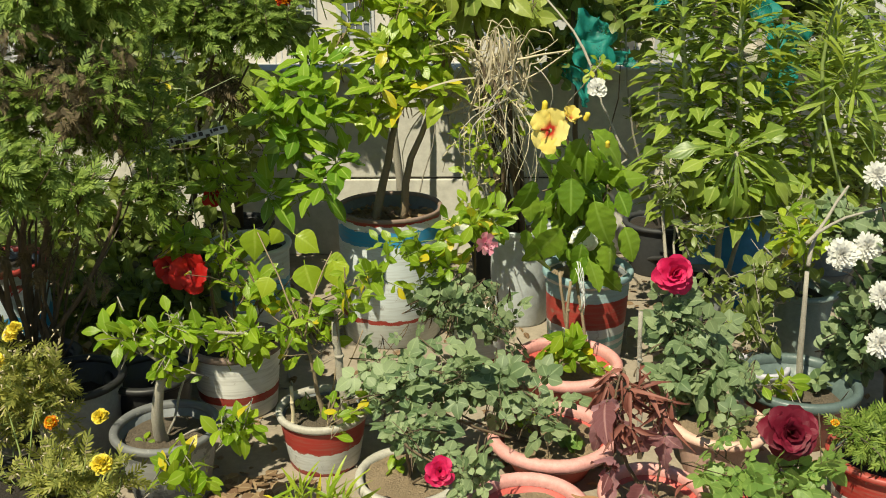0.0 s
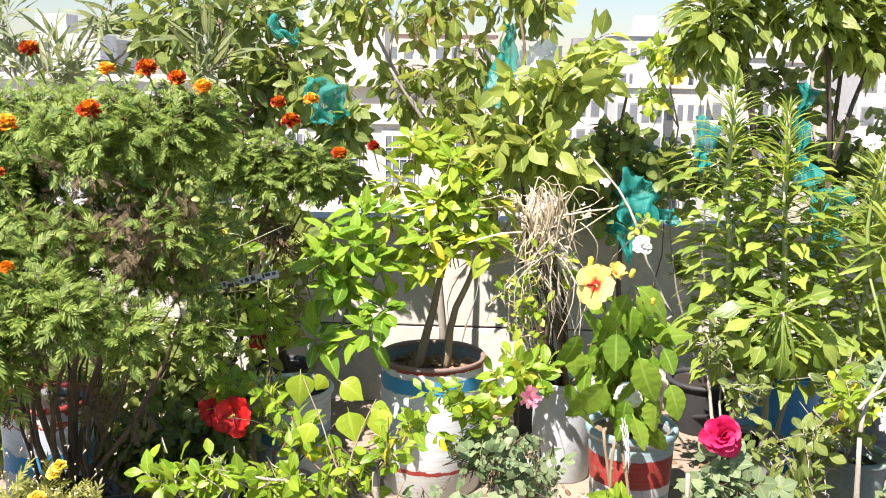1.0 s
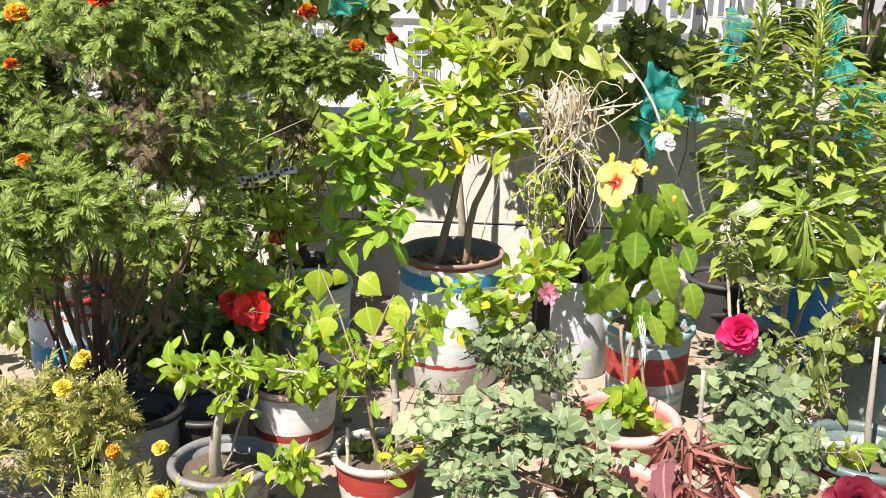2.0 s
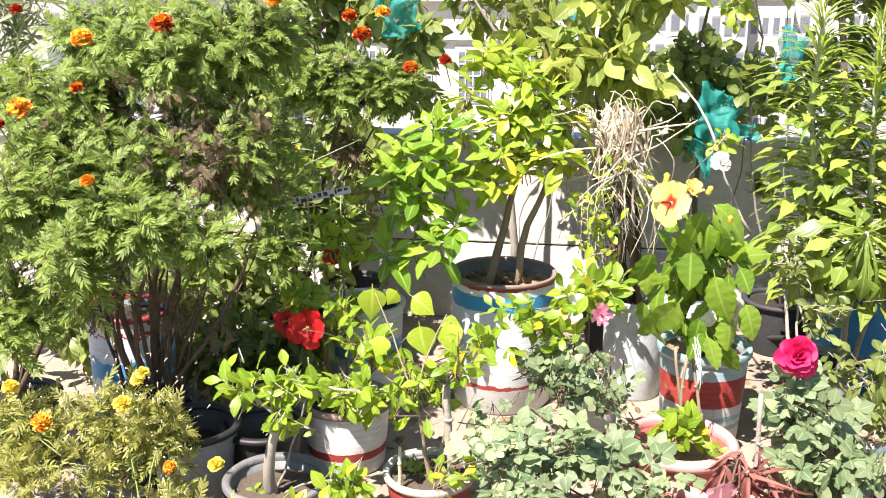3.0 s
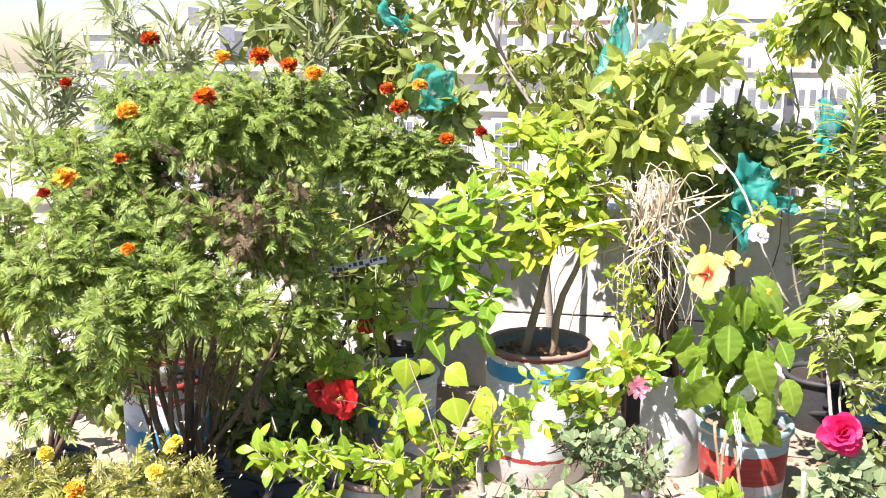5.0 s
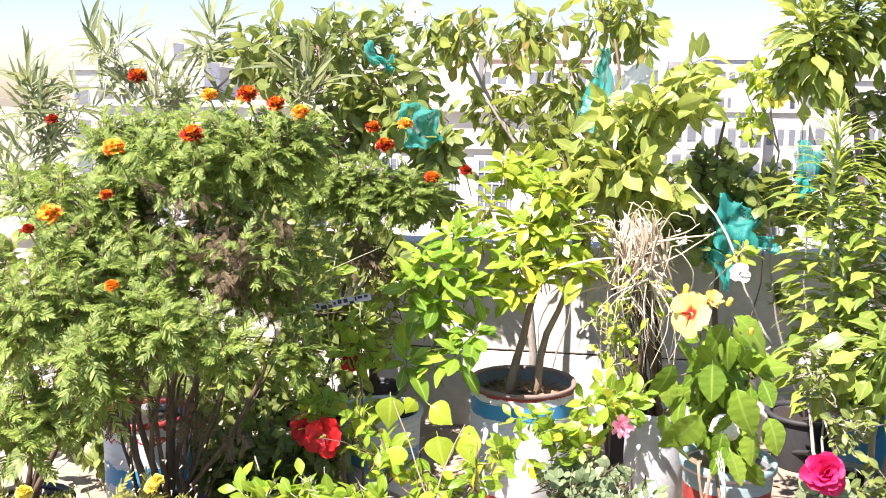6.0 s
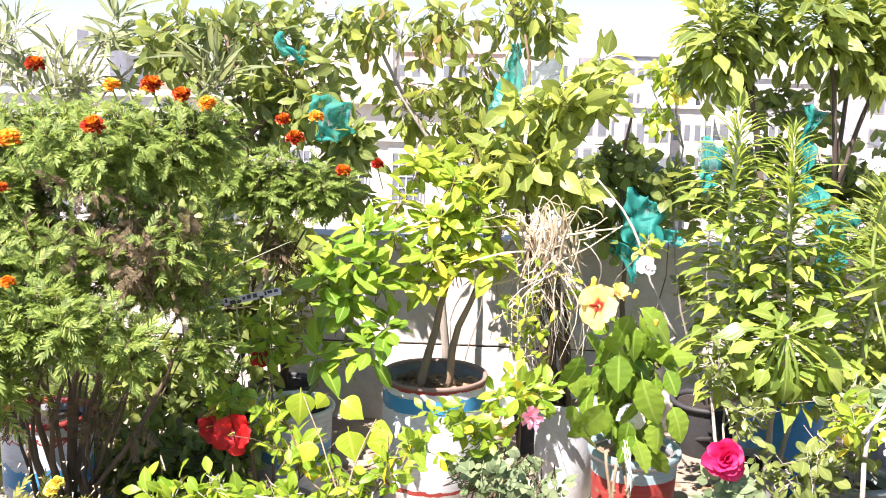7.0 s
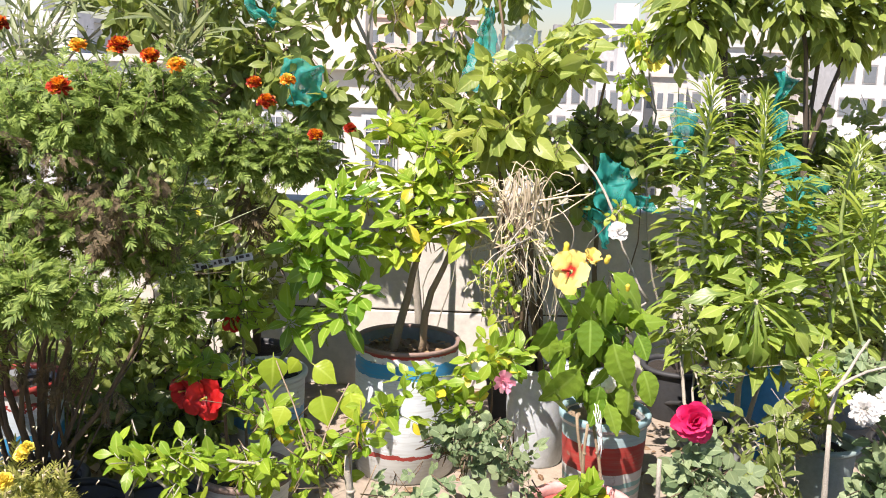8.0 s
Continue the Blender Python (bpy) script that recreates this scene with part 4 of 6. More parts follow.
# ---- front left: small yellow marigolds ----
yb = plant("small_marigold", (-1.05, 2.02, 0.16), "bushy small marigold, yellow-green with seed heads", "flower plant", [((-1.05, 2.02, 0.15), (-1.031, 2.100, 0.354)), ((-1.05, 2.02, 0.15), (-0.920, 2.000, 0.253)), ((-1.05, 2.02, 0.15), (-1.129, 2.150, 0.395)), ((-1.05, 2.02, 0.15), (-1.502, 2.200, 0.393))],
           [((-1.074, 2.200, 0.351), (0.128, 0.12, 0.128), 70), ((-0.938, 2.000, 0.221), (0.181, 0.12, 0.090), 90), ((-1.202, 2.200, 0.399), (0.156, 0.12, 0.085), 70), ((-1.471, 2.200, 0.362), (0.156, 0.12, 0.099), 70), ((-1.645, 2.200, 0.331), (0.156, 0.12, 0.085), 40), ((-1.301, 2.100, 0.308), (0.271, 0.12, 0.068), 60)],
           "tagetes", "tagetes", 0.07, 5, 1.3, "stem_green", 11, 0.003, 60, 1.1, dense=0.6, canes=0, loose=1.4)
rg = random.Random(111)
pods = []
for k in range(120):
    c = rg.choice(((-1.043, 2.150, 0.424), (-0.934, 1.980, 0.296), (-1.154, 2.150, 0.490), (-1.430, 2.150, 0.470), (-1.099, 2.200, 0.488)))
    p = V(c) - yb.location + Vector((rg.gauss(0, 0.08), rg.gauss(-0.03, 0.05), rg.gauss(0.03, 0.05)))
    d = rand_dir(rg) + Vector((0, 0, 0.8))
    pods.append(([p, p + d * 0.005, p + d * 0.009], 0.0008, 0.0022))
part("seedhead_scatter", mesh_of("seedhead_scatter", *tubes(pods, 5), M["straw"]), yb, "dry straw-coloured seed heads", kind="stuff")
for i, (p, s, a, b) in enumerate([((-1.086, 2.150, 0.543), 0.017, "petal_lemon", "petal_lemon"), ((-0.945, 2.000, 0.379), 0.016, "petal_orange", "petal_lemon"), ((-0.824, 2.000, 0.394), 0.018, "petal_lemon", "petal_lemon"), ((-0.794, 1.900, 0.325), 0.023, "petal_lemon", "petal_lemon"),
                                  ((-1.415, 2.100, 0.522), 0.02, "petal_lemon", "petal_lemon"), ((-1.056, 2.000, 0.542), 0.021, "petal_lemon", "petal_lemon"), ((-1.046, 2.100, 0.584), 0.016, "petal_lemon", "petal_lemon"), ((-1.275, 2.000, 0.478), 0.024, "petal_orange", "petal_lemon")]):
    pompon(yb, p, (0.1, -0.6, 1), s * 1.3, a, b, 40 + i)

# ---- left: the tall marigold bushes ----
mb = (-1.28, 2.62, 0.22)
marigold = plant("marigold_bush", mb, "tall feathery marigold bush with rust-red flowers", "flower plant",
                 [(mb, (-1.159, 2.620, 0.927), 0.013), (mb, (-1.308, 2.620, 1.129), 0.012), (mb, (-1.003, 2.650, 1.082), 0.012), (mb, (-1.094, 2.600, 0.614), 0.008), (mb, (-1.209, 2.550, 0.766), 0.01), (mb, (-0.913, 2.620, 0.831), 0.009), (mb, (-1.358, 2.500, 0.842), 0.009)],
                 [((-1.187, 2.703, 1.340), (0.330, 0.24, 0.170), 84), ((-1.018, 2.650, 1.393), (0.240, 0.2, 0.125), 50), ((-1.117, 2.319, 0.945), (0.150, 0.13, 0.105), 26), ((-0.823, 2.600, 0.826), (0.080, 0.08, 0.050), 7), ((-1.328, 2.850, 1.043), (0.361, 0.1, 0.199), 12), ((-1.245, 2.450, 1.120), (0.120, 0.10, 0.070), 5), ((-0.969, 2.394, 0.887), (0.110, 0.1, 0.060), 8), ((-1.389, 2.756, 1.425), (0.201, 0.2, 0.101), 30), ((-0.850, 2.700, 1.430), (0.117, 0.15, 0.101), 16), ((-0.930, 2.560, 1.130), (0.130, 0.12, 0.100), 7), ((-1.05, 2.78, 1.130), (0.30, 0.10, 0.14), 18), ((-1.17, 2.54, 1.090), (0.18, 0.12, 0.10), 9), ((-1.18, 2.80, 0.950), (0.30, 0.10, 0.12), 14), ((-0.90, 2.70, 0.98), (0.12, 0.10, 0.10), 6)],
                 "marigold", "marigold", 0.1, 8, 0.92, "stem_brown", 21, 0.008, star=dict(rise=0.7, shell=0.45, ends=1.0, loose=0.42, many=1.75))
rg = random.Random(55)
for k in range(17):
    tip = V((-1.179, 2.620, 0.891)) - V(mb) + Vector((rg.gauss(0, 0.17), rg.gauss(0, 0.09), rg.gauss(0, 0.12)))
    foot = Vector((max(-0.08, min(0.08, tip.x * 0.35 + rg.gauss(0, 0.02))), rg.gauss(0, 0.03), 0))
    part("stem", mesh_of("stem", *tubes([(bent(foot, tip, rg, 0.17, 11), rg.uniform(0.003, 0.0105), 0.002)], 6), M["stem_dark" if k % 2 else "stem_brown"]), marigold)
dry = crown(random.Random(5), [(V(c) - V(mb), r, n) for c, r, n in (((-0.982, 2.580, 1.090), (0.26, 0.18, 0.17), 10), ((-0.900, 2.540, 1.160), (0.12, 0.10, 0.10), 5), ((-1.120, 2.520, 1.130), (0.16, 0.12, 0.08), 6), ((-0.965, 2.470, 1.030), (0.04, 0.06, 0.08), 5),
                                 ((-1.060, 2.500, 0.598), (0.16, 0.12, 0.13), 9), ((-1.337, 2.500, 0.633), (0.22, 0.15, 0.12), 9), ((-1.290, 2.460, 1.150), (0.16, 0.12, 0.09), 4), ((-1.06, 2.47, 1.100), (0.20, 0.12, 0.13), 6), ((-0.90, 2.48, 1.060), (0.12, 0.08, 0.12), 5), ((-1.13, 2.44, 1.235), (0.18, 0.10, 0.08), 3))], 0.08, 6, 0.5, 60, -0.3, 0.8, loose=1.6)
part("withered_leaves", merged("withered_leaves", T["marigold"], dry[1], M["marigold_dry"]), marigold, "withered brown fronds", kind="stuff")
ob2 = (-1.75, 2.6, 0.22)
outer = plant("marigold_bush", ob2, "leafy marigold bush with orange flowers", "flower plant",
              [(ob2, (-1.496, 2.600, 0.919), 0.012), (ob2, (-1.650, 2.600, 1.071), 0.011), (ob2, (-1.624, 2.500, 0.689), 0.01), (ob2, (-1.828, 2.500, 0.875), 0.01)],
              [((-1.475, 2.600, 1.179), (0.218, 0.25, 0.184), 44), ((-1.404, 2.263, 0.945), (0.258, 0.18, 0.169), 38), ((-1.532, 2.291, 0.658), (0.193, 0.16, 0.137), 26), ((-1.884, 2.500, 0.872), (0.218, 0.2, 0.335), 50), ((-1.243, 2.244, 0.808), (0.097, 0.1, 0.081), 8), ((-1.383, 2.420, 1.062), (0.242, 0.14, 0.10), 18), ((-1.691, 2.700, 1.286), (0.117, 0.15, 0.067), 7)],
              "marigold", "marigold", 0.1, 8, 0.92, "stem_brown", 22, 0.008, star=dict(rise=0.7, shell=0.45, ends=1.0, loose=0.42, many=1.75))
rb0 = (-1.06, 3.42, 0.26)
right_m = plant("marigold_bush", rb0, "slender marigold bush with withered lower leaves", "flower plant",
                [(rb0, (-0.969, 3.632, 0.772), 0.009), ((-0.969, 3.632, 0.772), (-0.821, 3.518, 1.176), 0.008), (rb0, (-1.061, 3.632, 0.932), 0.007), (rb0, (-0.756, 3.632, 1.009), 0.007)],
                [((-0.670, 3.462, 1.202), (0.150, 0.15, 0.110), 34), ((-0.829, 3.439, 1.208), (0.130, 0.14, 0.130), 32), ((-0.989, 3.405, 1.225), (0.135, 0.15, 0.145), 20)], "marigold", "marigold", 0.1, 8, 0.92, "stem_brown", 23, 0.007, star=dict(rise=0.7, shell=0.45, ends=1.0, loose=0.42, many=1.75))
dry = crown(random.Random(6), [(V((-0.810, 3.462, 0.954)) - V(rb0), (0.087, 0.06, 0.058), 5)], 0.08, 4, 0.9, 60, -0.5, 0.8)
part("withered_leaves", merged("withered_leaves", T["marigold"], dry[1], M["marigold_dry"]), right_m, "withered brown fronds", kind="stuff")
RU, OR, LE = "petal_rust", "petal_orange", "petal_lemon"
heads = [(marigold, (-1.057, 2.397, 1.444), 0.033, RU, OR), (outer, (-1.285, 2.397, 1.403), 0.034, OR, LE), (outer, (-1.388, 2.240, 1.236), 0.033, OR, LE), (right_m, (-0.733, 3.348, 1.386), 0.032, RU, OR), (right_m, (-0.789, 3.405, 1.448), 0.028, RU, OR),
         (right_m, (-0.667, 3.405, 1.462), 0.027, OR, LE), (right_m, (-0.546, 3.292, 1.275), 0.027, RU, OR), (right_m, (-0.439, 3.405, 1.296), 0.022, RU, RU), (marigold, (-1.090, 2.600, 1.552), 0.026, OR, LE), (marigold, (-0.970, 2.589, 1.554), 0.034, RU, OR),
         (marigold, (-0.884, 2.589, 1.530), 0.028, RU, OR), (marigold, (-0.813, 2.589, 1.507), 0.028, OR, LE), (marigold, (-1.360, 2.700, 1.608), 0.03, RU, OR), (outer, (-1.587, 2.600, 1.476), 0.02, RU, RU), (outer, (-1.227, 2.240, 1.290), 0.019, RU, OR), (outer, (-1.453, 2.240, 1.193), 0.019, RU, RU), (outer, (-1.222, 2.240, 1.051), 0.021, OR, OR)]
for i, (o, p, s, a, b) in enumerate(heads):
    pompon(o, p, (0.05, -0.55, 1), s * (1.25 if o is right_m else 1.12), a, b, 60 + i)
    q = V(p) - o.location
    v, fc = tubes([([q + Vector((0.015, 0.06, -0.1)), q + Vector((0.006, 0.03, -0.05)), q + Vector((0, 0.005, -0.01))], 0.002, 0.0025)], 5)
    part("flower_stalk", mesh_of("flower_stalk", v, fc, M["stem_green"]), o)

# ---- grey pot with the little tree ----
g0 = (-0.77, 2.28, 0.14)
bonsai = plant("small_citrus", g0, "little tree with a thick pale trunk and bright leaves", "potted tree",
               [(g0, (-0.724, 2.220, 0.423), 0.02), ((-0.724, 2.220, 0.423), (-0.813, 2.200, 0.511), 0.007), ((-0.724, 2.220, 0.423), (-0.673, 2.250, 0.514), 0.009), ((-0.673, 2.250, 0.514), (-0.493, 2.300, 0.477), 0.006), (g0, (-0.508, 2.100, 0.322), 0.004), (g0, (-0.653, 1.980, 0.249), 0.005)],
               [((-0.796, 2.200, 0.535), (0.078, 0.08, 0.054), 9), ((-0.678, 2.220, 0.534), (0.085, 0.09, 0.057), 10), ((-0.695, 2.150, 0.455), (0.035, 0.05, 0.035), 3), ((-0.522, 2.300, 0.493), (0.078, 0.06, 0.043), 6), ((-0.536, 2.100, 0.322), (0.074, 0.06, 0.047), 7), ((-0.636, 1.970, 0.255), (0.084, 0.06, 0.064), 9)],
               "oval", "citrus", 0.07, 5, 0.06, "stem_grey", 31, 0.008, 55, 0.6)

# ---- tall weed stalks between the bushes ----
s9 = (-0.98, 3.2, 0.0)
plant("tall_weed", s9, "thin pale weed stalks with few yellowing leaves", "weed", [(s9, (-0.784, 3.200, 0.522), 0.005), ((-0.784, 3.200, 0.522), (-0.782, 3.200, 0.879), 0.004), (s9, (-0.887, 3.150, 0.659), 0.004), ((-0.887, 3.150, 0.659), (-0.863, 3.150, 1.012), 0.003), (s9, (-1.003, 3.100, 0.732), 0.004), ((-1.003, 3.100, 0.732), (-0.992, 3.100, 1.038), 0.003)],
      [((-0.765, 3.200, 0.729), (0.052, 0.05, 0.144), 4), ((-0.864, 3.150, 0.936), (0.062, 0.05, 0.124), 4), ((-0.975, 3.100, 1.019), (0.070, 0.06, 0.100), 6), ((-0.721, 3.100, 0.489), (0.083, 0.05, 0.062), 5)], "oval", "citrus", 0.08, 3, 0.06, "stem_pale", 133, 0.004, canes=0, dense=1.0)

# ---- red hibiscus ----
h0 = (-0.67, 2.79, 0.16)
redhib = plant("red_hibiscus", h0, "hibiscus with open red flowers and small bright leaves", "flower plant",
               [(h0, (-0.723, 2.700, 0.504), 0.008), ((-0.723, 2.700, 0.504), (-0.805, 2.720, 0.626), 0.005), (h0, (-0.554, 2.620, 0.460), 0.007), ((-0.554, 2.620, 0.460), (-0.663, 2.700, 0.614), 0.004), (h0, (-0.413, 2.550, 0.343), 0.007), (h0, (-0.733, 2.950, 0.672), 0.006)],
               [((-0.817, 2.700, 0.614), (0.078, 0.06, 0.052), 6), ((-0.678, 2.680, 0.584), (0.078, 0.07, 0.070), 7), ((-0.569, 2.620, 0.497), (0.117, 0.08, 0.084), 12), ((-0.587, 2.500, 0.365), (0.129, 0.06, 0.056), 12), ((-0.402, 2.500, 0.436), (0.113, 0.08, 0.081), 10), ((-0.738, 3.000, 0.755), (0.135, 0.1, 0.116), 10)],
               "oval", "citrus", 0.08, 5, 0.062, "stem_brown", 32, 0.005, 55, 0.6)
flower(redhib, (-0.758, 2.620, 0.535), (-0.12, -1, 0.25), 0.064, 5, "ruffle", "petal_red", 0.45, 1, 1, "petal_lemon", 0.75)
flower(redhib, (-0.830, 2.660, 0.540), (-0.5, -0.8, 0.2), 0.05, 5, "ruffle", "petal_red", 0.7, 1, 2, "petal_lemon", 0.6)
flower(redhib, (-0.788, 3.050, 0.649), (0.2, -0.8, 0.2), 0.034, 5, "ruffle", "petal_red", 0.5, 1, 3, "petal_lemon", 0.6)

# ---- heart-leaved sapling ----
s0 = (-0.35, 2.42, 0.12)
sap = plant("heart_leaf_sapling", s0, "thin sapling with large yellow-green heart-shaped leaves", "potted tree",
            [(s0, (-0.389, 2.400, 0.408), 0.008), ((-0.389, 2.400, 0.408), (-0.535, 2.550, 0.694), 0.003), ((-0.389, 2.400, 0.408), (-0.313, 2.500, 0.642), 0.0032), (s0, (-0.301, 2.400, 0.497), 0.0035), (s0, (-0.221, 2.380, 0.452), 0.003)],
            [((-0.400, 2.400, 0.430), (0.089, 0.08, 0.074), 6), ((-0.290, 2.300, 0.250), (0.085, 0.07, 0.043), 4), ((-0.258, 2.400, 0.544), (0.077, 0.06, 0.046), 5)],
            "oval", "citrus", 0.08, 5, 0.055, "trunk_bark", 33, 0.0035, canes=0)
hearts = [((-0.539, 2.550, 0.708), (-0.528, 2.500, 0.617), 0.115), ((-0.430, 2.550, 0.681), (-0.329, 2.500, 0.642), 0.1), ((-0.394, 2.500, 0.617), (-0.373, 2.460, 0.521), 0.115), ((-0.313, 2.500, 0.626), (-0.288, 2.460, 0.547), 0.105), ((-0.471, 2.600, 0.679), (-0.506, 2.600, 0.636), 0.07), ((-0.492, 2.500, 0.575), (-0.512, 2.460, 0.521), 0.08), ((-0.882, 2.900, 0.707), (-0.891, 2.850, 0.657), 0.09), ((-0.340, 2.520, 0.610), (-0.250, 2.500, 0.592), 0.085)]
leaves(sap, "heart", [orient(V(a) - V(s0), V(b) - V(a), (0.2, -1, 0.5), ln * 0.9, 0.15 * (i % 3 - 1)) for i, (a, b, ln) in enumerate(hearts)], M["heart"], "heart_leaf")

# ---- glossy lime-green shrubs ----
l0 = (-0.72, 3.25, 0.36)
plant("glossy_shrub", l0, "shrub with large glossy lime-green leaves", "shrub",
      [(l0, (-0.531, 3.200, 0.647), 0.01), ((-0.531, 3.200, 0.647), (-0.478, 3.200, 0.928), 0.008), ((-0.531, 3.200, 0.647), (-0.344, 3.150, 0.720), 0.006), ((-0.478, 3.200, 0.928), (-0.439, 3.250, 1.076), 0.006)],
      [((-0.590, 3.130, 0.930), (0.05, 0.06, 0.03), 3), ((-0.459, 3.150, 0.985), (0.06, 0.07, 0.03), 3), ((-0.385, 3.150, 0.925), (0.05, 0.06, 0.03), 3), ((-0.540, 3.180, 0.990), (0.06, 0.06, 0.03), 3), ((-0.540, 3.150, 0.800), (0.06, 0.06, 0.03), 2), ((-0.417, 3.050, 0.720), (0.04, 0.05, 0.02), 2),
       ((-0.600, 3.050, 0.670), (0.05, 0.05, 0.02), 2), ((-0.370, 3.100, 0.780), (0.04, 0.05, 0.03), 2), ((-0.487, 3.050, 0.660), (0.04, 0.05, 0.02), 2), ((-0.500, 3.150, 0.880), (0.07, 0.07, 0.03), 3), ((-0.440, 3.250, 1.080), (0.05, 0.06, 0.04), 3)],
      "lime", "lime_deep", 0.1, 7, 0.138, "stem_green", 34, 0.008, canes=0, star=dict(rise=0.9, shell=0.3, flat=92, low=-0.6))
t0 = (-0.21, 3.4, 0.4)
plant("lime_tree", t0, "small tree with two brown trunks and lime-green crown", "potted tree",
      [((-0.285, 3.4, 0.4), (-0.174, 3.400, 0.850), 0.019), ((-0.174, 3.400, 0.850), (-0.190, 3.400, 1.158), 0.011), ((-0.165, 3.42, 0.4), (-0.052, 3.420, 0.866), 0.017), ((-0.052, 3.420, 0.866), (0.000, 3.400, 1.100), 0.01), ((-0.174, 3.400, 0.850), (-0.296, 3.380, 0.960), 0.008), ((-0.165, 3.400, 0.950), (-0.120, 3.350, 1.200), 0.007)],
      [((-0.295, 3.350, 1.300), (0.06, 0.07, 0.04), 4), ((-0.165, 3.350, 1.255), (0.08, 0.08, 0.04), 5), ((-0.061, 3.350, 1.195), (0.06, 0.07, 0.04), 4), ((-0.207, 3.330, 1.120), (0.07, 0.08, 0.04), 5), ((-0.287, 3.300, 0.945), (0.06, 0.06, 0.03), 4), ((-0.032, 3.300, 0.985), (0.07, 0.07, 0.03), 5), ((-0.136, 3.300, 0.950), (0.06, 0.06, 0.03), 4),
       ((-0.347, 3.350, 1.180), (0.04, 0.06, 0.04), 3), ((-0.365, 3.300, 1.070), (0.05, 0.06, 0.03), 3), ((-0.22, 3.27, 0.90), (0.06, 0.05, 0.02), 3), ((0.023, 3.350, 1.105), (0.05, 0.06, 0.04), 3), ((-0.120, 3.330, 1.085), (0.08, 0.08, 0.04), 5), ((-0.221, 3.300, 1.010), (0.06, 0.07, 0.03), 4), ((-0.190, 3.430, 1.330), (0.10, 0.08, 0.04), 5)],
      "lime", "lime", 0.1, 7, 0.118, "trunk_bark", 35, 0.01, canes=0, star=dict(rise=0.8, shell=0.3, flat=96, low=-0.6))

# ---- sapling and rose in the small bucket ----
r0 = (0.13, 2.98, 0.15)
srose = plant("rose_bush", r0, "rose bush with dull grey-green leaves and pale pink bloom", "rose",
              [(r0, (0.062, 2.750, 0.411), 0.005), (r0, (0.153, 2.800, 0.431), 0.005), (r0, (-0.045, 2.750, 0.524), 0.005), (r0, (0.105, 2.800, 0.657), 0.005)],
              [((0.043, 2.720, 0.400), (0.150, 0.12, 0.075), 19), ((0.190, 2.680, 0.345), (0.080, 0.08, 0.060), 5), ((-0.028, 2.750, 0.411), (0.078, 0.08, 0.061), 6)],
              "spray", "rose", 0.1, 3, 0.092, "stem_brown", 36, 0.005, dense=1.35)
lines, mm = crown(random.Random(8), [(V((-0.106, 2.750, 0.580)) - V(r0), (0.148, 0.09, 0.070), 8), (V((0.105, 2.800, 0.647)) - V(r0), (0.108, 0.09, 0.063), 11), (V((0.008, 2.750, 0.506)) - V(r0), (0.108, 0.09, 0.063), 6), (V((-0.184, 2.700, 0.504)) - V(r0), (0.104, 0.08, 0.070), 4)], 0.08, 5, 0.065)
v, fc = tubes(lines, 4)
part("shoot_work", mesh_of("shoot_work", v, fc, M["stem_green"]), srose, kind="stuff")
leaves(srose, "oval", mm, M["citrus"], "young_leaf")
flower(srose, (0.129, 2.720, 0.589), (0.3, -1, 0.1), 0.036, 7, "frill", "petal_pale", 0.3, 3, 5, upright=0.6)
flower(srose, (0.060, 2.750, 0.613), (-0.3, -1, 0.1), 0.03, 5, "petal", "petal_white", 0.4, 2, 6, upright=0.6)

# ---- yellow hibiscus in the striped bucket ----
y0 = (0.52, 3.19, 0.27)
yh = plant("yellow_hibiscus", y0, "hibiscus with broad leaves and one open yellow flower", "flower plant",
           [(y0, (0.448, 3.050, 0.685), 0.009), ((0.448, 3.050, 0.685), (0.398, 3.020, 0.883), 0.007), (y0, (0.558, 3.080, 0.677), 0.007), ((0.448, 3.050, 0.685), (0.328, 3.000, 0.678), 0.005)],
           [((0.436, 3.120, 0.672), (0.120, 0.08, 0.190), 15), ((0.555, 3.130, 0.667), (0.055, 0.07, 0.150), 6), ((0.445, 3.120, 0.458), (0.110, 0.07, 0.070), 5)],
           "hib", "hib", 0.08, 4, 0.1, "stem_brown", 37, 0.007, 70, 0.1, 0.5)
big = [((0.461, 2.950, 0.900), (0.578, 2.900, 0.848), 0.15), ((0.288, 2.900, 0.760), (0.288, 2.860, 0.643), 0.13), ((0.406, 2.880, 0.774), (0.403, 2.840, 0.649), 0.14), ((0.478, 2.880, 0.700), (0.501, 2.820, 0.561), 0.165), ((0.266, 2.900, 0.600), (0.256, 2.850, 0.471), 0.15), ((0.389, 2.860, 0.611), (0.305, 2.800, 0.492), 0.165),
       ((0.470, 2.880, 0.490), (0.502, 2.820, 0.408), 0.12), ((0.582, 2.920, 0.594), (0.630, 2.870, 0.503), 0.13), ((0.563, 2.950, 0.700), (0.604, 2.900, 0.632), 0.1), ((0.301, 2.950, 0.813), (0.325, 2.900, 0.745), 0.085), ((0.430, 2.900, 0.824), (0.446, 2.870, 0.767), 0.065), ((0.543, 2.900, 0.561), (0.552, 2.860, 0.448), 0.13)]
rg = random.Random(38)
c0, c1 = V((0.429, 2.980, 0.890)), V((0.412, 2.920, 0.447))
for k in range(13):
    p = c0.lerp(c1, (k + 0.5) / 13) + Vector((rg.uniform(-0.15, 0.13), rg.uniform(-0.02, 0.05), 0.0))
    ln = rg.uniform(0.08, 0.14)
    big.append((p[:], (p + Vector((rg.uniform(-0.05, 0.06), -0.04, -0.09)))[:], ln))
